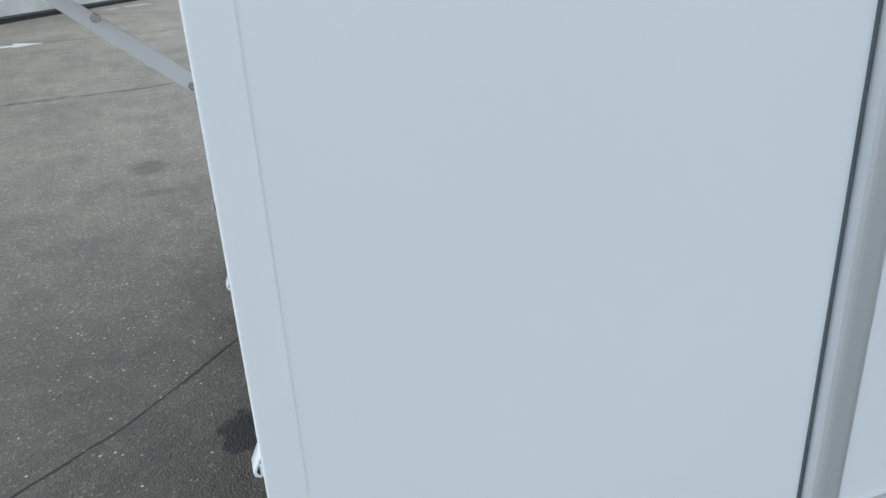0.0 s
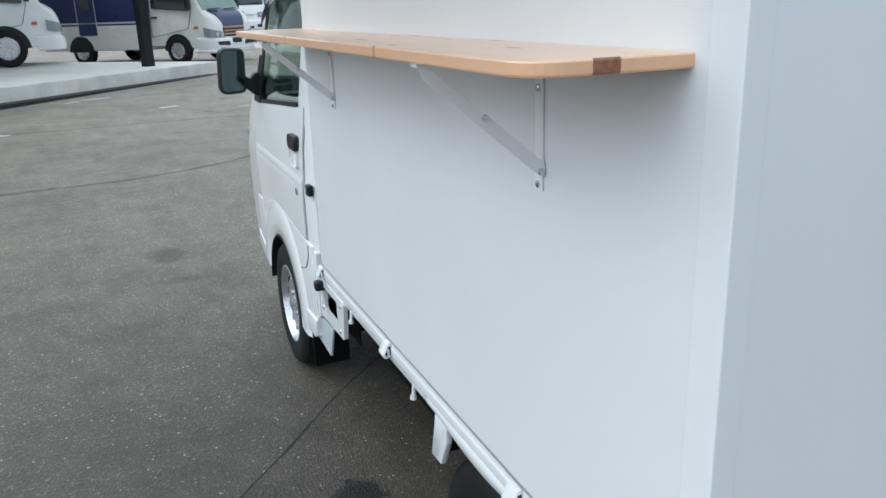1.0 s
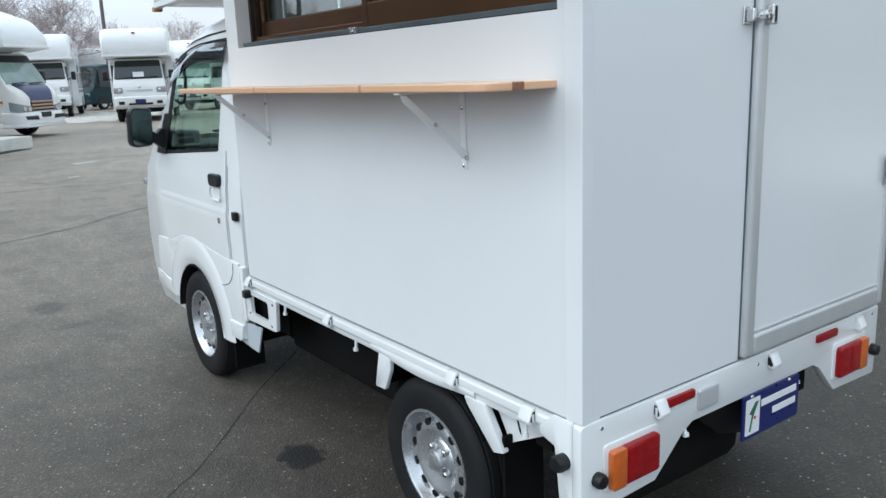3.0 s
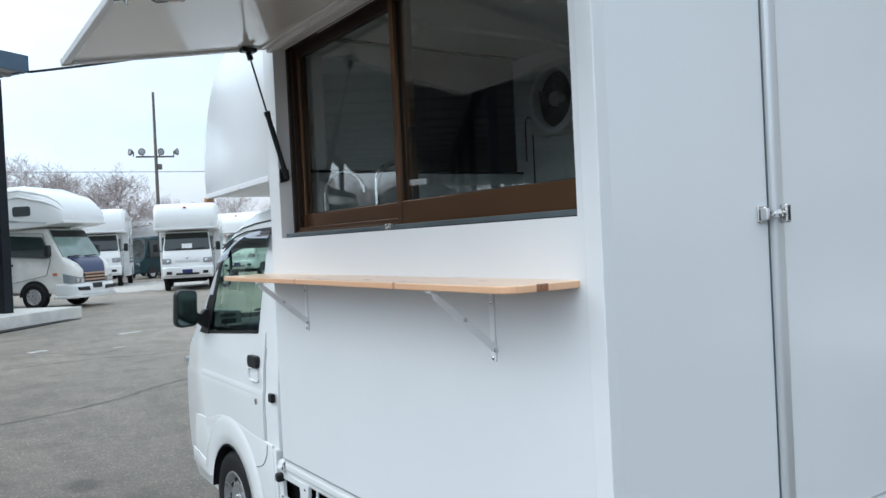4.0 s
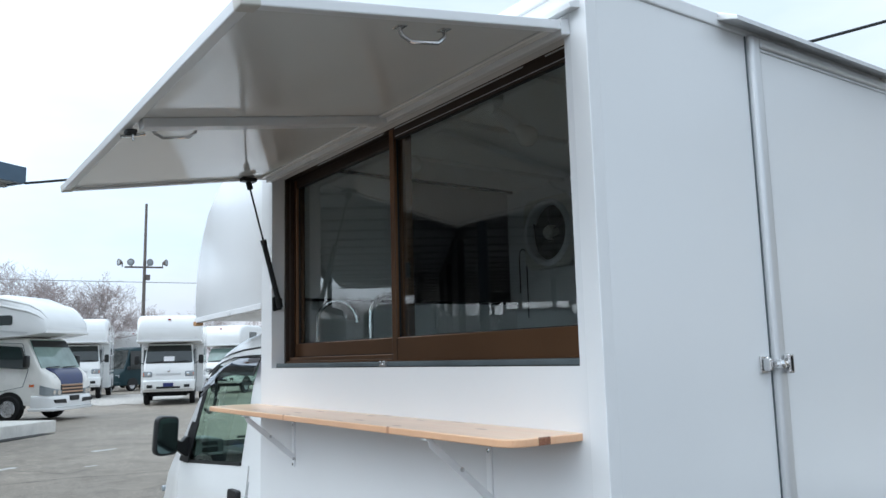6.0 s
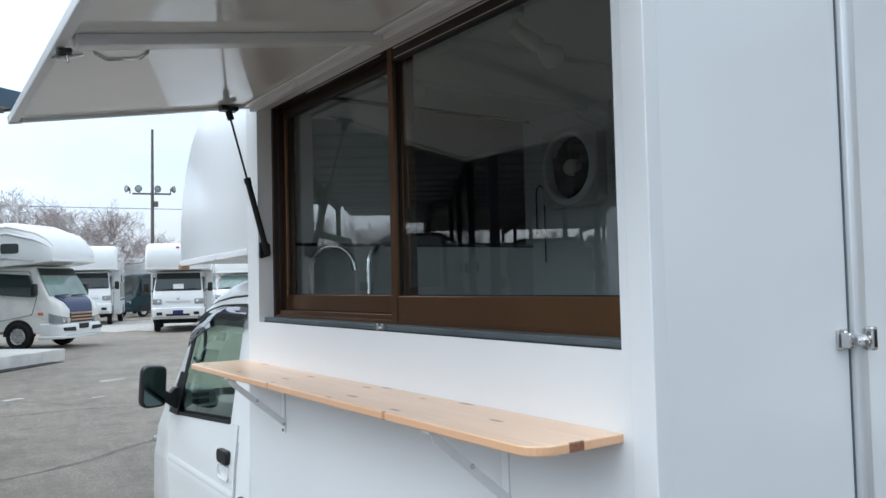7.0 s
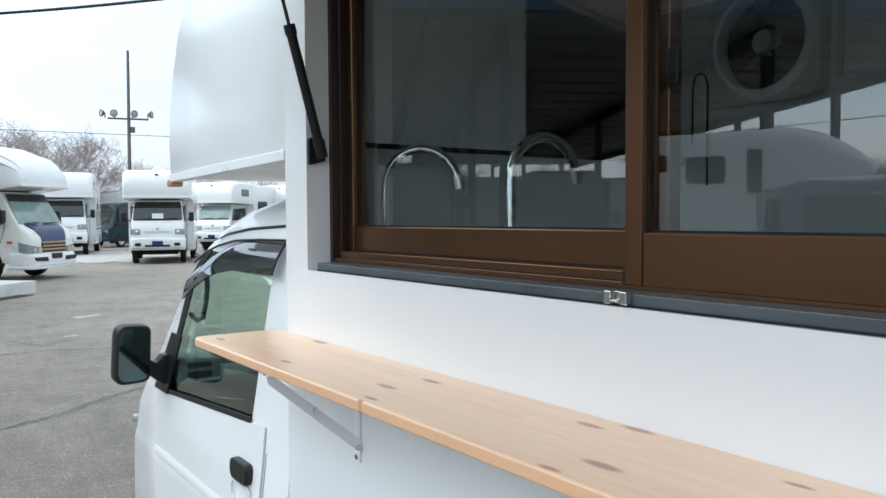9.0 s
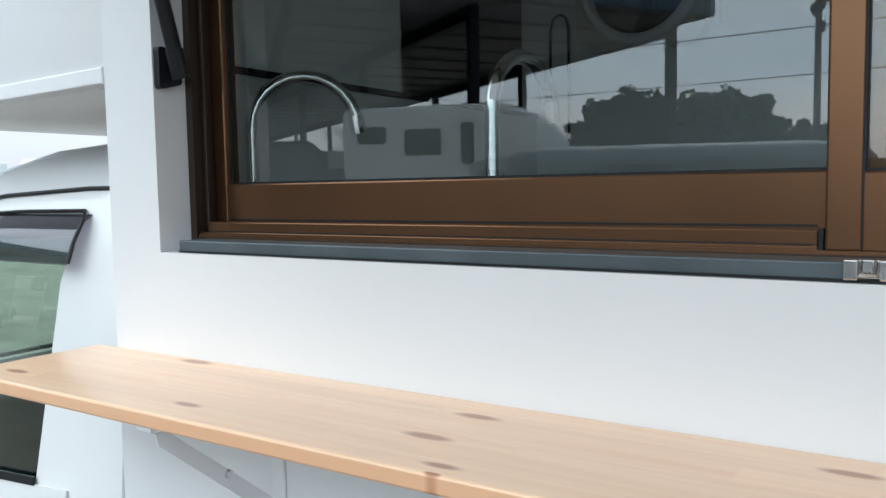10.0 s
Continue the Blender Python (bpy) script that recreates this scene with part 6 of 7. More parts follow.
        mi = part("mirror", box(0.44, 0.54, s * 0.99 - 0.075, s * 0.99 + 0.075, 1.24, 1.52, 0.03), BLACK_PLASTIC, c, smooth=True)
        part("mirror_arm", tube([(0.45, s * 0.84, 1.3), (0.48, s * 0.95, 1.4)], 0.02, 6), BLACK_PLASTIC, mi)
        part("arch", prism(arc(0.0, wheel, wheel + 0.075, 0, 180, 16), "y", s * 0.79, s * 0.868), BLACK_PLASTIC, c)
        part("arch", prism(arc(back + 1.25, wheel, wheel + 0.075, 0, 180, 16), "y", s * 0.9, s * 1.008), BLACK_PLASTIC, c)
        wheel_at(c, 0.0, s * 0.8, wheel, face=s)
        wheel_at(c, back + 1.25, s * 0.9, wheel, face=s)
        for wx0, wx1, wz0, wz1 in windows or ((-2.0, -1.2, 1.6, 2.1), (back + 0.3, back + 0.9, 1.65, 2.05)):
            bw = part("body_window", prism(rrect(wx0, wx1, wz0, wz1, 0.06), "y", s * 0.99, s * 1.012), DARK_GLASS, c, "dark camper window")
            part("window_rim", ring_prism(rrect(wx0 - 0.025, wx1 + 0.025, wz0 - 0.025, wz1 + 0.025, 0.07), rrect(wx0, wx1, wz0, wz1, 0.06), "y", s * 0.998, s * 1.016), ALU, bw)
    part("camper_door", prism(rrect(-2.75, -2.2, 0.7, 2.3, 0.05), "y", -1.008, -0.99), NAVY if dark_side else main, c)
    part("door_outline", ring_prism(rrect(-2.765, -2.185, 0.685, 2.315, 0.06), rrect(-2.75, -2.2, 0.7, 2.3, 0.05), "y", -1.012, -0.995), ALU, c)
    part("door_window", prism(rrect(-2.62, -2.33, 1.3, 2.1, 0.04), "y", -1.014, -1.0), DARK_GLASS, c)
    if card:
        part("card", grid([[Vector((x, y, z)) for y in (-0.18, 0.18)] for x, z in ((0.682, 1.31), (0.608, 1.46))], 0.004), SIGN_WHITE, cab, "white card behind the glass")
    if slim != 1.0:
        for ob in c.children:
            if ob.name.split(".")[0] not in ("living_box", "skirt", "alcove", "body_window", "camper_door", "door_window"):
                for v in ob.data.vertices:
                    v.co.y *= slim
                for ch in ob.children:
                    for v in ch.data.vertices:
                        v.co.y *= slim
                ob.location.y *= slim
    for s in (-1, 1):
        part("door_outline", ring_prism(rounded([(-0.72, 0.62), (0.34, 0.8), (0.46, 1.18), (0.3, 1.8), (-0.7, 1.85)], 0.06), rounded([(-0.708, 0.632), (0.33, 0.81), (0.448, 1.18), (0.292, 1.79), (-0.69, 1.838)], 0.06), "y", s * 0.855 * slim, s * 0.866 * slim), GREY_SILL, cab)
        part("side_indicator", box(0.5, 0.6, s * 0.85 * slim, s * 0.868 * slim, 0.8, 0.85, 0.008), ORANGE_LENS, cab)
    if slats:
        part("bumper_lip", loft([(0.5, sect(0.89, 0.24, 0.31, 0.02)), (0.9, sect(0.88, 0.24, 0.31, 0.02)), (1.06, sect(0.8, 0.24, 0.31, 0.02)), (1.13, sect(0.68, 0.25, 0.31, 0.02))]), WHITE_PAINT, c, smooth=True)
        for s in (-1, 1):
            # swept ridges moulded into the shell, each a run of places round the sections
            for run in ((9.86, 9.98, 10.3, 10.8, 11.3, 11.8), (10.7, 11.3, 12.0, 12.6, 13.1, 13.5)):
                line = []
                for (x, ol), g in zip(alcove, run):
                    k = int(g)
                    q = Vector(ol[k]).lerp(Vector(ol[min(k + 1, 14)]), g - k)
                    line.append((x, s * q.x, q.y))
                part("alcove_ridge", tube(line, [0.012, 0.03, 0.034, 0.034, 0.028, 0.008], 10), WHITE_PAINT, al, smooth=True)
    for x0, x1, z0, z1 in hatches:
        part("hatch_outline", ring_prism(rrect(x0, x1, z0, z1, 0.05), rrect(x0 + 0.014, x1 - 0.014, z0 + 0.014, z1 - 0.014, 0.04), "y", 0.998, 1.008), ALU, c)
    part("side_band", box(back + 0.1, -0.8, -1.008, 1.008, 0.97, 1.01, 0.002), ALU, c)
    return c


def cabover_camper(m, label, group, scale=1.0, length=5.0, screen=DARK_GLASS, card=False, stripe=False, paint=WHITE_PAINT):
    """A camper on a flat-faced light truck, with a boxy sleeping alcove: x ahead from its front axle, y to its left."""
    c = thing("camper_van", label, "camper van", group, at=m @ Matrix.Diagonal((scale, scale, scale, 1)))
    back = -length + 0.8
    part("living_box", loft([(back, sect(1.02, 0.55, 2.86, 0.1)), (back + 0.06, sect(1.05, 0.5, 2.92, 0.12)), (-0.9, sect(1.05, 0.5, 2.94, 0.12))]), paint, c, smooth=True)
    al = part("alcove", loft([(-0.9, sect(1.05, 2.06, 3.0, 0.12)), (0.35, sect(1.05, 2.08, 3.02, 0.16)), (0.62, sect(1.045, 2.1, 2.98, 0.2)), (0.78, sect(1.03, 2.12, 2.88, 0.22)), (0.87, sect(1.01, 2.15, 2.72, 0.2)), (0.9, sect(0.98, 2.2, 2.55, 0.12))]), paint, c, "boxy white sleeping alcove over the cab", smooth=True)
    part("alcove_lip", loft([(0.6, sect(1.06, 2.09, 2.15, 0.02)), (0.86, sect(1.03, 2.1, 2.18, 0.02)), (0.92, sect(0.97, 2.12, 2.18, 0.02))]), WHITE_TRIM, al, smooth=True)
    cab = part("cab", loft([(-0.88, sect(0.83, 0.5, 2.05, 0.08, 0.08)), (0.28, sect(0.83, 0.48, 2.06, 0.1, 0.1)), (0.4, sect(0.83, 0.46, 2.03, 0.1, 0.11)), (0.64, sect(0.835, 0.44, 1.42, 0.08, 0.03)), (0.73, sect(0.83, 0.44, 1.3, 0.1, 0.03)), (0.78, sect(0.8, 0.46, 1.12, 0.1, 0.04))]), paint, c, smooth=True)
    part("windscreen", grid([[Vector((x + 0.016, y * k, z)) for y in (-1, -0.7, -0.35, 0, 0.35, 0.7, 1)] for x, z, k in ((0.635, 1.41, 0.755), (0.57, 1.6, 0.74), (0.5, 1.8, 0.72), (0.43, 1.99, 0.69))], 0.012), screen, cab, "wide dark windscreen")
    part("dashboard_edge", grid([[Vector((x + 0.03, y, z)) for y in (-0.72, 0, 0.72)] for x, z in ((0.645, 1.395), (0.63, 1.43))], 0.006), BLACK_PLASTIC, cab, "black wiper panel")
    for ya, yb in ((-0.62, -0.08), (0.06, 0.6)):
        part("wiper", tube([(0.675, ya, 1.42), (0.66, yb, 1.47)], 0.011, 5), BLACK_PLASTIC, cab)
    part("grille", prism(rrect(-0.4, 0.4, 1.0, 1.06, 0.02), "x", 0.79, 0.803, 0.004), ALU, cab)
    part("badge", lathe([(0.002, 0.806), (0.045, 0.8), (0.05, 0.785)], "x", 14), CHROME, cab).location = (0, 0, 1.14)
    part("bumper", loft([(0.45, sect(0.85, 0.5, 0.84, 0.05)), (0.72, sect(0.85, 0.5, 0.84, 0.06)), (0.83, sect(0.82, 0.5, 0.83, 0.08)), (0.88, sect(0.74, 0.53, 0.8, 0.08))]), paint, c, smooth=True)
    part("bumper_mouth", box(0.872, 0.888, -0.38, 0.38, 0.55, 0.62, 0.01), BLACK_PLASTIC, c)
    part("front_plate", box(0.889, 0.897, -0.165, 0.165, 0.62, 0.74, 0.003), SIGN_BLUE, c, "dark blue dealer plate")
    part("underbody", box(back + 0.4, 0.7, -0.6, 0.6, 0.3, 0.52, 0.03), CHASSIS, c)
    part("skirt", box(back + 0.05, -0.92, -1.054, 1.054, 0.36, 0.9, 0.03), WHITE_TRIM, c)
    for s in (-1, 1):
        hl = part("headlight", loft([(0.7, [(s * y, z) for y, z in rrect(0.54, 0.826, 0.93, 1.14, 0.04)]), (0.79, [(s * y, z) for y, z in rrect(0.52, 0.8, 0.94, 1.12, 0.05)]), (0.802, [(s * y, z) for y, z in rrect(0.54, 0.77, 0.96, 1.1, 0.05)])]), CLEAR_LENS, c, "clear headlight", smooth=True)
        part("lamp_bowl", lathe([(0.001, 0.004), (0.05, 0.0), (0.062, -0.02)], "x", 14), CHROME, hl).location = (0.803, s * 0.62, 1.03)
        part("corner_indicator", box(0.74, 0.8, s * 0.785 - 0.014, s * 0.785 + 0.014, 0.97, 1.08, 0.006), ORANGE_LENS, hl)
        part("fog_lamp", prism([(s * 0.5, 0.58), (s * 0.68, 0.58), (s * 0.68, 0.68), (s * 0.5, 0.68)], "x", 0.84, 0.886), BLACK_PLASTIC, c)
        part("clearance_lamp", box(0.87, 0.9, s * 0.86 - 0.04, s * 0.86 + 0.04, 2.2, 2.27, 0.008), ALU, al)
        sg = part("side_glass", prism(rounded([(-0.62, 1.4), (0.5, 1.36), (0.36, 1.85), (-0.58, 1.9)], 0.06), "y", s * 0.78, s * 0.838), DARK_GLASS, cab, "dark side window")
        part("quarter_bar", prism([(0.1, 1.36), (0.13, 1.36), (0.1, 1.88), (0.07, 1.88)], "y", s * 0.836, s * 0.843), BLACK_PLASTIC, sg)
        part("door_outline", ring_prism(rounded([(-0.7, 0.66), (0.45, 0.7), (0.58, 1.3), (0.42, 1.93), (-0.68, 1.97)], 0.06), rounded([(-0.688, 0.672), (0.44, 0.71), (0.567, 1.3), (0.41, 1.918), (-0.668, 1.958)], 0.06), "y", s * 0.828, s * 0.839), GREY_SILL, cab)
        part("door_handle", box(-0.62, -0.48, s * 0.832, s * 0.856, 1.2, 1.24, 0.008), BLACK_PLASTIC, cab)
        mi = part("mirror", box(0.55, 0.62, s * 1.03 - 0.08, s * 1.03 + 0.08, 1.36, 1.66, 0.03), BLACK_PLASTIC, c, smooth=True)
        part("mirror_arm", tube([(0.52, s * 0.8, 1.36), (0.6, s * 0.92, 1.42), (0.6, s * 0.99, 1.5)], 0.016, 6), BLACK_PLASTIC, mi)
        part("alcove_window", prism(rrect(-0.5, 0.15, 2.4, 2.7, 0.06), "y", s * 1.04, s * 1.058), DARK_GLASS, al, "dark small window")
        for wx0, wx1, wz0, wz1 in ((-2.2, -1.3, 1.65, 2.2), (back + 0.35, back + 1.0, 1.7, 2.15)):
            bw = part("body_window", prism(rrect(wx0, wx1, wz0, wz1, 0.06), "y", s * 1.04, s * 1.062), DARK_GLASS, c, "dark camper window")
            part("window_rim", ring_prism(rrect(wx0 - 0.025, wx1 + 0.025, wz0 - 0.025, wz1 + 0.025, 0.07), rrect(wx0, wx1, wz0, wz1, 0.06), "y", s * 1.045, s * 1.066), ALU, bw)
        part("arch", prism(arc(0.0, 0.33, 0.41, 0, 180, 16), "y", s * 0.76, s * 0.842), BLACK_PLASTIC, c)
        part("arch", prism(arc(back + 1.2, 0.33, 0.4, 0, 180, 16), "y", s * 0.95, s * 1.06), BLACK_PLASTIC, c)
        wheel_at(c, 0.0, s * 0.74, 0.32, 0.18, face=s)
        wheel_at(c, back + 1.2, s * 0.94, 0.32, 0.2, face=s)
        part("side_band", box(back + 0.1, -0.95, s * 1.052 - 0.006, s * 1.052 + 0.006, 0.98, 1.03, 0.002), ALU, c)
    part("roof_lamp", box(0.79, 0.84, -0.05, 0.05, 2.83, 2.88, 0.01), RED_LENS, al, "small red lamp")
    part("roof_vent", box(-2.4, -1.8, -0.3, 0.3, 2.93, 3.03, 0.03), WHITE_TRIM, c)
    if stripe:
        for s in (-1, 1):
            part("stripe", prism([(-0.6, 2.25), (0.5, 2.2), (-0.2, 2.6)], "y", s * 1.04, s * 1.06), RED_MARK, al, "red wedge stripe")
    if card:
        part("card", grid([[Vector((x, y, z)) for y in (-0.17, 0.17)] for x, z in ((0.675, 1.46), (0.628, 1.62))], 0.004), SIGN_WHITE, cab, "white card behind the glass")
    return c


def van(m, label, paint, group, height=1.95, length=4.6):
    v = thing("parked_van", label, "van", group, at=m)
    b = -length + 0.85
    body = [(b, sect(0.8, 0.4, height - 0.1, 0.15, 0.08)), (b + 0.15, sect(0.85, 0.32, height, 0.2, 0.1)), (-0.5, sect(0.85, 0.3, height, 0.22, 0.12)), (0.05, sect(0.85, 0.3, height - 0.1, 0.2, 0.14)), (0.5, sect(0.84, 0.3, 1.12, 0.1, 0.06)), (0.78, sect(0.8, 0.3, 0.95, 0.12, 0.05)), (0.85, sect(0.74, 0.34, 0.8, 0.1, 0.05))]
    part("body", loft(body), paint, v, smooth=True)
    part("windscreen", grid([[Vector((x, y * k, z)) for y in (-1, 0, 1)] for x, z, k in ((0.49, 1.15, 0.7), (0.09, height - 0.16, 0.62))], 0.01), DARK_GLASS, v, "dark windscreen")
    for s in (-1, 1):
        for a0, a1 in ((-0.75, 0.15), (-1.9, -0.85), (b + 0.25, -2.0)):
            part("side_window", prism(rrect(a0, a1, 1.12, height - 0.22, 0.06), "y", s * 0.77, s * 0.83), DARK_GLASS, v, "dark side window")
        part("headlight", box(0.74, 0.84, s * 0.6 - 0.14, s * 0.6 + 0.14, 0.7, 0.86, 0.03), CLEAR_LENS, v)
        part("mirror", box(0.3, 0.42, s * 0.95 - 0.09, s * 0.95 + 0.09, 1.1, 1.28, 0.03), BLACK_PLASTIC, v)
        wheel_at(v, 0.0, s * 0.75, 0.31, 0.18, s)
        wheel_at(v, b + 0.8, s * 0.75, 0.31, 0.18, s)
        part("arch", prism(arc(0.0, 0.31, 0.38, 0, 180, 10), "y", s * 0.78, s * 0.856), BLACK_PLASTIC, v)
        part("arch", prism(arc(b + 0.8, 0.31, 0.38, 0, 180, 10), "y", s * 0.78, s * 0.856), BLACK_PLASTIC, v)
    part("bumper", box(0.7, 0.9, -0.8, 0.8, 0.3, 0.5, 0.06), paint, v, smooth=True)
    part("front_plate", box(0.9, 0.906, -0.165, 0.165, 0.38, 0.47, 0.003), SIGN_BLUE, v)
    return v


def heading(x, y, z, degrees):
    """Stands a vehicle with its front axle at a place; degrees: the way it faces, from the x axis, to the left."""
    return pose(x, y, z, 0, 0, degrees)


GZ = 0.22
camper(heading(1.85, 22.3, GZ, -42), "cream and navy camper with a bulging white alcove by the island", "row of campers", main=WHITE_PAINT, low=CREAM, bonnet=NAVY, slats=True, dark_side=True, scale=1.1)
cabover_camper(heading(5.2, 35.0, GZ, -105), "white camper with a boxy alcove parked in the far row", "row of campers", scale=1.1)
cabover_camper(heading(6.68, 26.75, GZ, -110), "white camper facing the yard, with a card behind its windscreen", "row of campers", card=True)
van(heading(8.7, 43.0, GZ, -148), "dark teal high-roof van in the far row", DARK_BLUE, "far vehicles", 2.3, 4.9)
camper(heading(-2.62, 20.57, 0.46, 4), "white camper parked on the island under the canopy", "row of campers", low=WHITE_PAINT, scale=1.12, wheel=0.36)
cabover_camper(heading(11.4, 34.0, GZ, -140), "white camper in the far row", "row of campers", screen=TEAL_GLASS)
cabover_camper(heading(15.2, 35.5, GZ, -142), "white camper in the far row", "row of campers", screen=TEAL_GLASS)
cabover_camper(heading(19.6, 34.5, GZ, -145), "white camper in the far row", "row of campers", screen=TEAL_GLASS)
cabover_camper(heading(11.0, 49.0, GZ, -120), "white camper with a red wedge stripe in the far row", "row of campers", scale=1.12, stripe=True)
# beside the yard, seen in the window's glass
camper(heading(-12.31, 7.71, 0.05, 245), "white camper with dark windows across the yard", "row of campers", low=WHITE_PAINT, screen=DARK_GLASS, scale=1.0, length=3.93, tall=1.08, bunk_window=False, low_nose=True, windows=((-2.77, -2.24, 2.22, 2.5), (-1.91, -1.25, 2.02, 2.45), (-0.9, -0.66, 1.86, 2.54)), hatches=((-1.05, -0.53, 0.75, 2.6), (-1.66, -1.23, 1.54, 1.79), (-1.66, -1.23, 1.25, 1.5)))
van(heading(-7.4, 13.0, 0.46, -50), "dark grey high-roof van parked under the canopy", DARK_GREY, "vehicles across the yard", 2.3, 4.8)
van(heading(-9.4, 10.9, 0.46, -50), "black van parked under the canopy", BLACK_PAINT, "vehicles across the yard", 2.1, 4.7)
van(heading(-5.3, 15.2, 0.46, -50), "dark grey high-roof van with a long body under the canopy", DARK_GREY, "vehicles across the yard", 2.5, 5.2)
van(heading(-9.2, 1.8, 0.0, 250), "grey-blue van across the yard", GREY_BLUE, "vehicles across the yard", 2.1, 4.7)

for k, (a_, d_, hd) in enumerate(((3.0, 23.5, 208), (9.3, 24.5, 210), (15.4, 23.0, 207), (21.6, 24.0, 209), (27.9, 23.5, 212), (34.2, 24.0, 208))):
    q = END - U2 * a_ + N2 * d_
    camper(heading(q.x, q.y, 0.2, hd), "white camper parked in a row behind the carport", "vehicles across the yard", low=(CREAM, WHITE_PAINT)[k % 2], screen=DARK_GLASS, scale=1.16)

# ---- lamp mast, wires, trees ----
mast = thing("floodlight_mast", "tall grey mast with four floodlights on a crossbar", "lamp post")
MX, MY = 9.93, 43.7
part("pole", tube([(MX, MY, 0.3), (MX + 0.05, MY, 10.5)], [0.115, 0.07], 10), POLE, mast)
part("crossbar", tube([(MX - 0.97, MY + 0.25, 6.92), (MX + 0.97, MY - 0.25, 6.92)], 0.05, 8), POLE, mast)
for k, swing in ((-1.08, -75), (-0.62, -25), (0.2, 15), (0.94, 50)):
    fl_ = part("floodlight", lathe([(0.05, 0.0), (0.15, -0.12), (0.2, -0.22), (0.17, -0.23), (0.165, -0.2), (0.01, -0.2)], "y", 14), POLE, mast, "round floodlight", smooth=True)
    part("lens", lathe([(0.16, -0.205), (0.1, -0.222), (0.002, -0.226)], "y", 14), CLEAR_LENS, fl_, "clear lens", smooth=True)
    fl_.matrix_basis = pose(MX + k, MY - 0.27 * k, 7.17, 0, 0, swing)
    part("stem", tube([(MX + k, MY - 0.27 * k, 6.92), (MX + k, MY - 0.27 * k, 7.17)], 0.03, 6), POLE, mast)
part("control_box", box(MX + 0.08, MX + 0.3, MY - 0.2, MY + 0.0, 6.2, 6.5, 0.02), POLE, mast)


def wire(pts, r, label="thin black overhead cable"):
    w = tagged(part("overhead_cable", tube(pts, r, 6), BLACK_PLASTIC), label, "cable", "overhead cables")
    return w


def sag(a, b, drop, n=16):
    a, b = Vector(a), Vector(b)
    return [a.lerp(b, k / n) - Vector((0, 0, 4 * drop * (k / n) * (1 - k / n))) for k in range(n + 1)]


wire(sag((-26, -25, 6.9), (-24.3, 40, 6.6), 0.5), 0.018)
wire(sag((-26, -25, 5.6), (-27, 40, 5.4), 0.5), 0.018)
wire(sag((-30, 55, 7.25), (45, 40, 6.6), 0.5), 0.016)


def bare_tree(x, y, z, h, seed):
    """A leafless cherry tree: a tapered trunk, limbs, and a crown of many fine twigs."""
    rnd = random.Random(seed)
    tree = thing("cherry_tree", "leafless cherry tree with a wide crown of fine twigs", "tree", "bare trees", at=pose(x, y, z))
    trunk, crown = bmesh.new(), bmesh.new()

    def grow(bm, p, d, length, r, depth):
        pts, rad = [p], [r]
        for k in range(3):
            d = (d + Vector((rnd.gauss(0, 0.13), rnd.gauss(0, 0.13), rnd.gauss(0.03, 0.08)))).normalized()
            p = p + d * length / 3
            pts.append(p)
            rad.append(r * (1 - 0.13 * (k + 1)))
        join(bm, tube(pts, rad, 6 if depth < 2 else (4 if depth < 4 else 3), False)) if depth < 1 else tubes.append((pts, rad, 5 if depth < 3 else 3))
        if depth >= 7:
            return
        for k in range(3 if depth < 6 else 2):
            side = Vector((rnd.gauss(0, 1), rnd.gauss(0, 1), rnd.gauss(0.1, 0.45))).normalized()
            nd = (d * rnd.uniform(0.55, 1.0) + side * rnd.uniform(0.55, 0.85)).normalized()
            at = pts[-1] if k < 2 else pts[rnd.choice((1, 2))]
            grow(bm, at, nd, length * rnd.uniform(0.66, 0.84), rad[-1] * rnd.uniform(0.6, 0.75), depth + 1)

    tubes = []
    grow(trunk, Vector((0, 0, 0)), Vector((0, 0, 1)), h * 0.26, h * 0.032, 0)
    verts, faces = [], []
    for pts, rad, seg in tubes:
        base = len(verts)
        side = (pts[1] - pts[0]).orthogonal().normalized()
        for p, r in zip(pts, rad):
            d = (pts[-1] - pts[0]).normalized()
            up = d.cross(side).normalized()
            for k in range(seg):
                a = 2 * math.pi * k / seg
                verts.append(p + (side * math.cos(a) + up * math.sin(a)) * max(r, 0.0075))
        for i in range(len(pts) - 1):
            for k in range(seg):
                j = (k + 1) % seg
                faces.append((base + i * seg + k, base + i * seg + j, base + (i + 1) * seg + j, base + (i + 1) * seg + k))
    part("trunk", trunk, BARK, tree)
    me = bpy.data.meshes.new("crown")
    me.from_pydata([tuple(v) for v in verts], [], faces)
    me.materials.append(BARK)
    cr = new("crown", me)
    cr.parent = tree
    crown.free()
    return tree


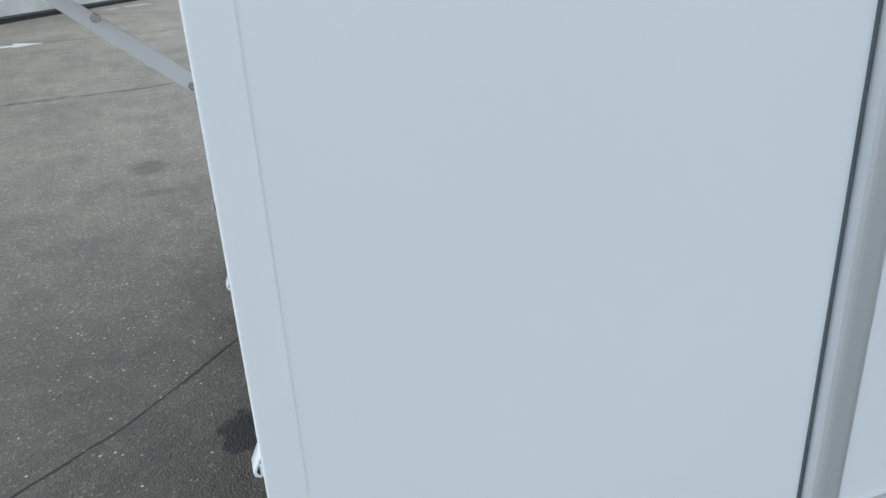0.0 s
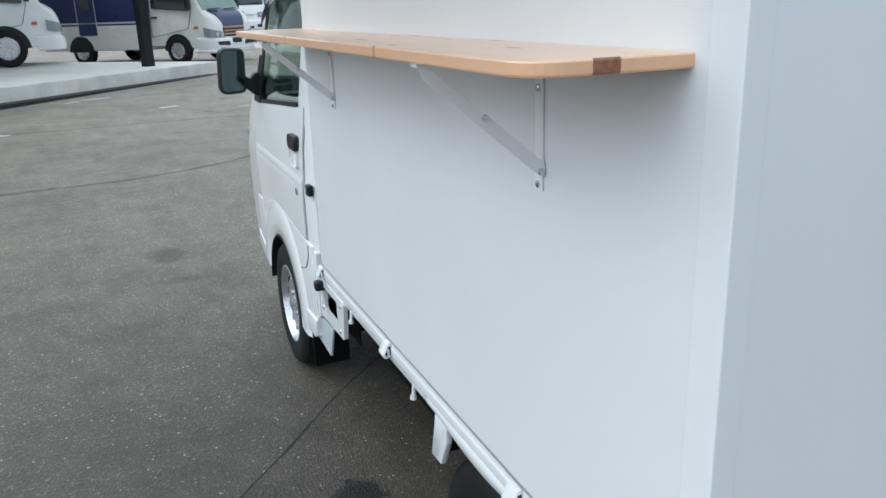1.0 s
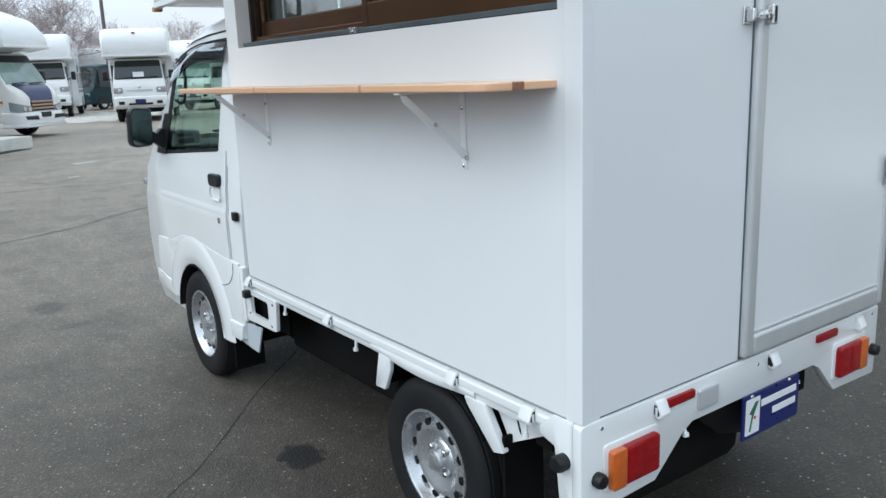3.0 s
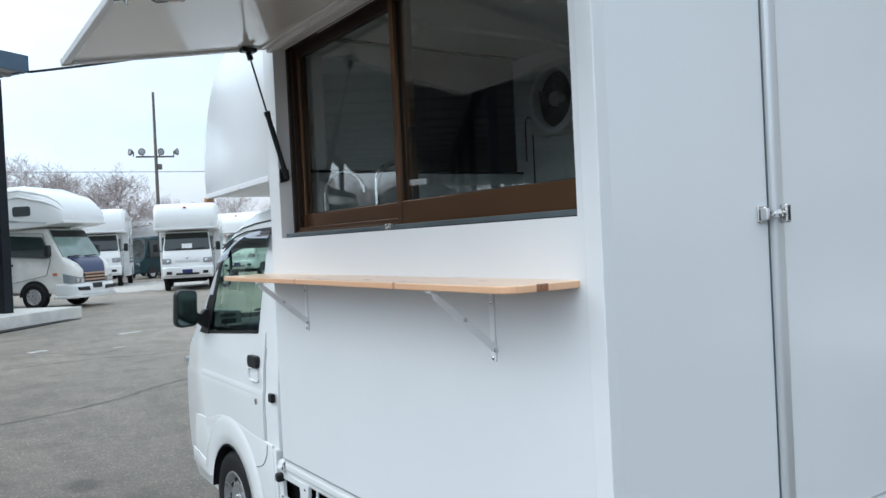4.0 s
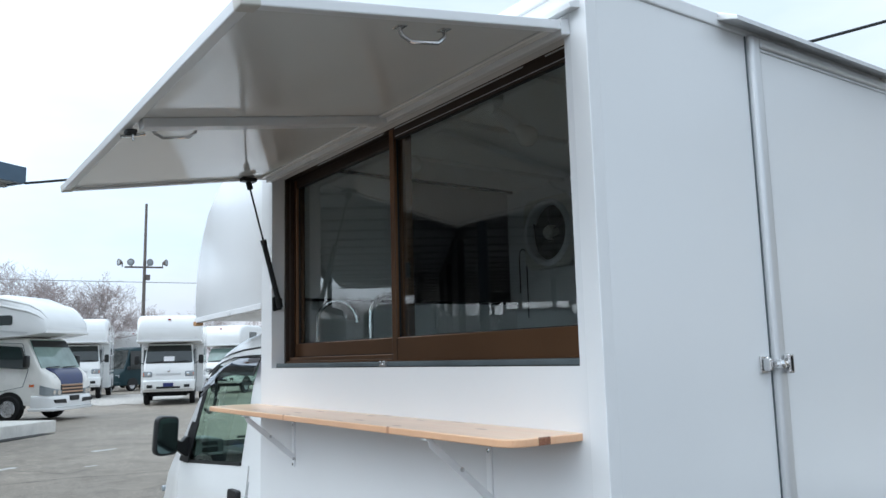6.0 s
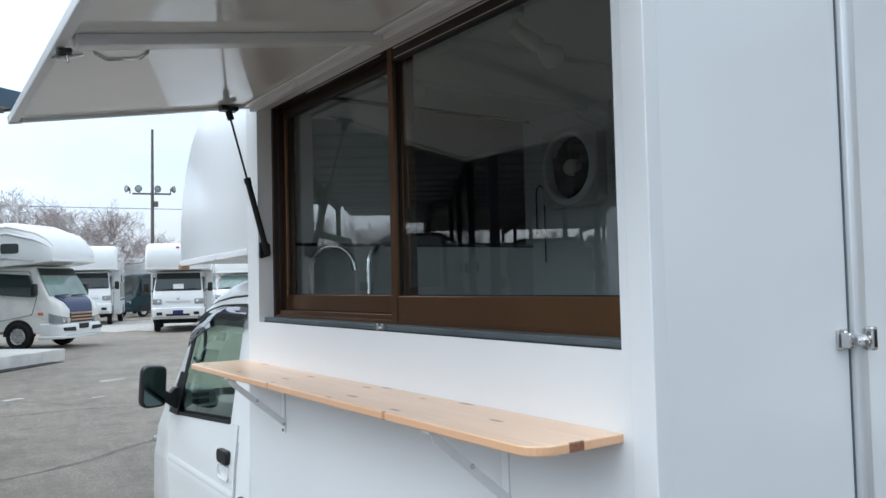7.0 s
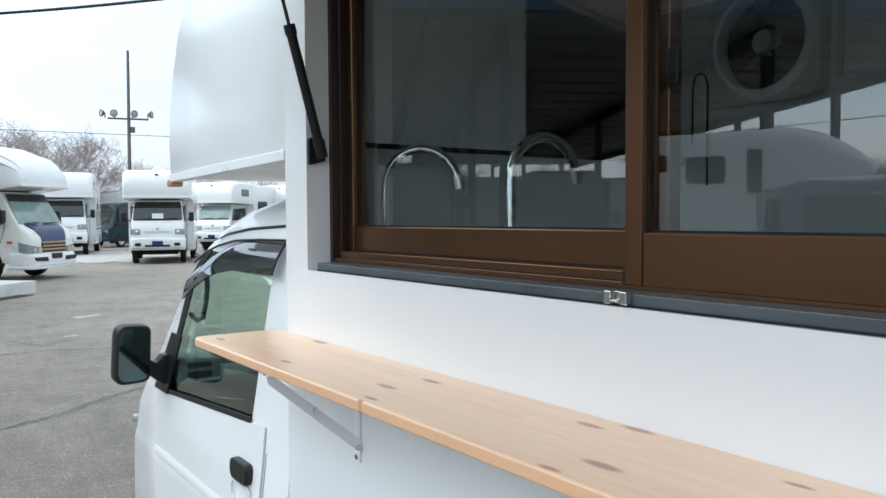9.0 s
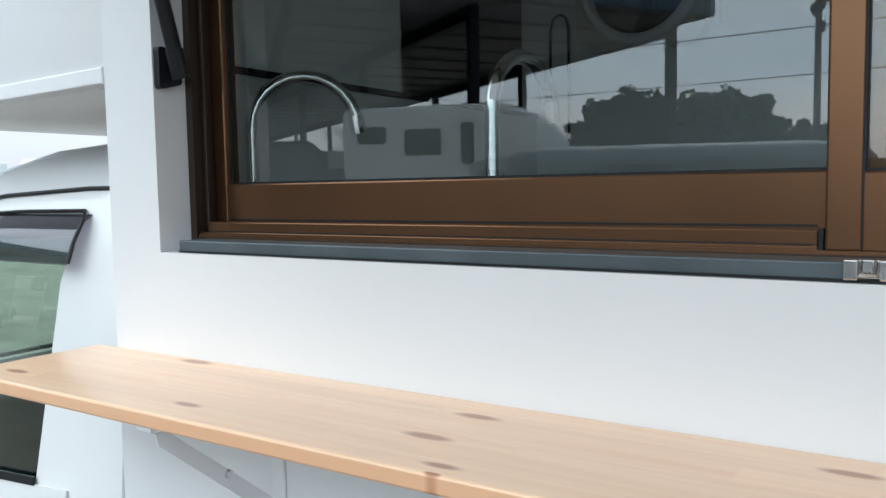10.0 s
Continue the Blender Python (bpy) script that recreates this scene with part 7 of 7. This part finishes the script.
first = bare_tree(1.0, 47.0, 0.3, 8.0, 11)
second = bare_tree(6.0, 50.0, 0.3, 7.4, 23)
third = bare_tree(-1.8, 45.0, 0.3, 7.8, 37)
for tx, ty, ts, ta, src in ((3.4, 46, 1.12, 80, third), (8.0, 47.5, 0.95, 15, second), (6.6, 48, 0.98, 110, first), (9.8, 49.5, 0.78, 205, third), (-3.4, 49, 1.12, 10, second), (-7.2, 50, 1.1, 260, third), (2.2, 50, 1.12, 160, second), (0.2, 52, 1.15, 290, third), (-11.5, 49, 1.0, 220, first), (4.6, 54, 1.05, 200, first), (-5.0, 48, 1.05, 140, first), (-9.0, 46, 1.0, 30, second), (8.2, 55, 0.95, 310, third), (14.0, 62, 0.9, 60, second), (21.0, 64, 0.95, 20, first), (11.0, 66, 0.85, 250, third), (-14, 46, 1.0, 300, second), (17, 70, 0.9, 100, third), (27, 66, 0.9, 170, second), (-19.5, 50, 1.0, 75, first), (-23.5, 50.5, 1.05, 190, second), (-27, 52, 1.0, 20, third), (-30.5, 48, 1.0, 130, first)):
    copy_thing(src, pose(tx, ty, 0.3, 0, 0, ta) @ Matrix.Scale(ts, 4))

# more of them behind the vehicles across the yard
for k in range(9):
    q = END - U2 * (1.0 + 4.4 * k) + N2 * ((28.5 if k < 1 or k > 4 else 44.0) + 1.5 * (k % 2))
    copy_thing((first, second, third)[k % 3], pose(q.x, q.y, 0.2, 0, 0, 67 * k) @ Matrix.Scale(0.86 + 0.05 * (k % 4), 4))


def leafy_tree(x, y, h, w, seed):
    rnd = random.Random(seed)
    tree = thing("round_tree", "dark green round-crowned tree across the yard", "tree", "green trees", at=pose(x, y, 0))
    part("trunk", tube([(0, 0, 0), (0.1, 0, h * 0.4), (0.0, 0.1, h * 0.7)], [0.2, 0.15, 0.06], 8), BARK, tree)
    verts, faces = [], []
    for _ in range(7000):
        u, v_, s = rnd.uniform(-1, 1), rnd.uniform(0, 6.28), rnd.uniform(0.55, 1.0) ** 0.5
        q = math.sqrt(1 - u * u)
        lump = 1 + 0.16 * math.sin(3 * v_ + seed) + 0.14 * math.sin(5 * u * 3 + 2 * v_)
        c = Vector((w * q * math.cos(v_) * s * lump, w * q * math.sin(v_) * s * lump, h * 0.6 + h * 0.38 * u * s * lump))
        a = Vector((rnd.gauss(0, 1), rnd.gauss(0, 1), rnd.gauss(0, 1))).normalized() * rnd.uniform(0.1, 0.2)
        b = a.orthogonal() * rnd.uniform(0.5, 0.9)
        k = len(verts)
        verts += [tuple(c - a), tuple(c + b), tuple(c + a), tuple(c - b)]
        faces.append((k, k + 1, k + 2, k + 3))
    me = bpy.data.meshes.new("crown")
    me.from_pydata(verts, [], faces)
    me.materials.append(LEAF)
    cr = new("crown", me)
    cr.parent = tree
    return tree


leafy_tree(-37, 14.1, 6.1, 2.7, 3)
leafy_tree(-37, 9.6, 5.8, 2.6, 5)
leafy_tree(-39, 6.4, 4.2, 1.6, 8)
# row of trees added to block bright horizon sky in the window's reflection
sky_screen = leafy_tree(-13.5, 47.5, 5.0, 3.2, 12)
for k in range(13):
    q = END + N2 * ((46 if k < 5 else 33) + 1.5 * math.sin(k * 2.3)) - U2 * (4.6 * k + 4)
    copy_thing(sky_screen, pose(q.x, q.y, 0.1, 0, 0, 67 * k) @ Matrix.Scale(0.9 + 0.1 * math.sin(k * 1.7), 4))
copy_thing(mast, pose(-24.3 - MX, 4.05 - MY, -0.3))

# a low building and pavement across the yard, past the truck
shed = thing("low_building", "two-storey building with a dark roof across the yard", "building")
part("wall", box(12.6, 26, -9, 4.1, 0.0, 5.9), WALL_TAN, shed)
part("roof", prism([(12.2, 5.9), (26.4, 5.9), (26.4, 6.2), (19.0, 7.0), (12.2, 6.2)], "y", -9.4, 4.5), DARK_STEEL, shed, "dark metal roof")
for k in range(4):
    for fz in (1.0, 3.7):
        part("window", box(12.56, 12.62, -7.6 + 2.9 * k, -5.9 + 2.9 * k, fz, fz + 1.2), DARK_GLASS, shed)
part("service_mast", tube([(14.0, 1.4, 6.3), (14.0, 1.4, 7.56)], 0.05, 8), POLE, shed)
tagged(part("pavement", box(7.5, 12.59, -6, 60, -0.1, 0.13, 0.02), CONCRETE), "pale concrete pavement along the building", "pavement", kind="structure")
wire(sag((0.78, 16.55, 5.33), (14.0, 1.4, 7.5), 0.62, 40), 0.026)
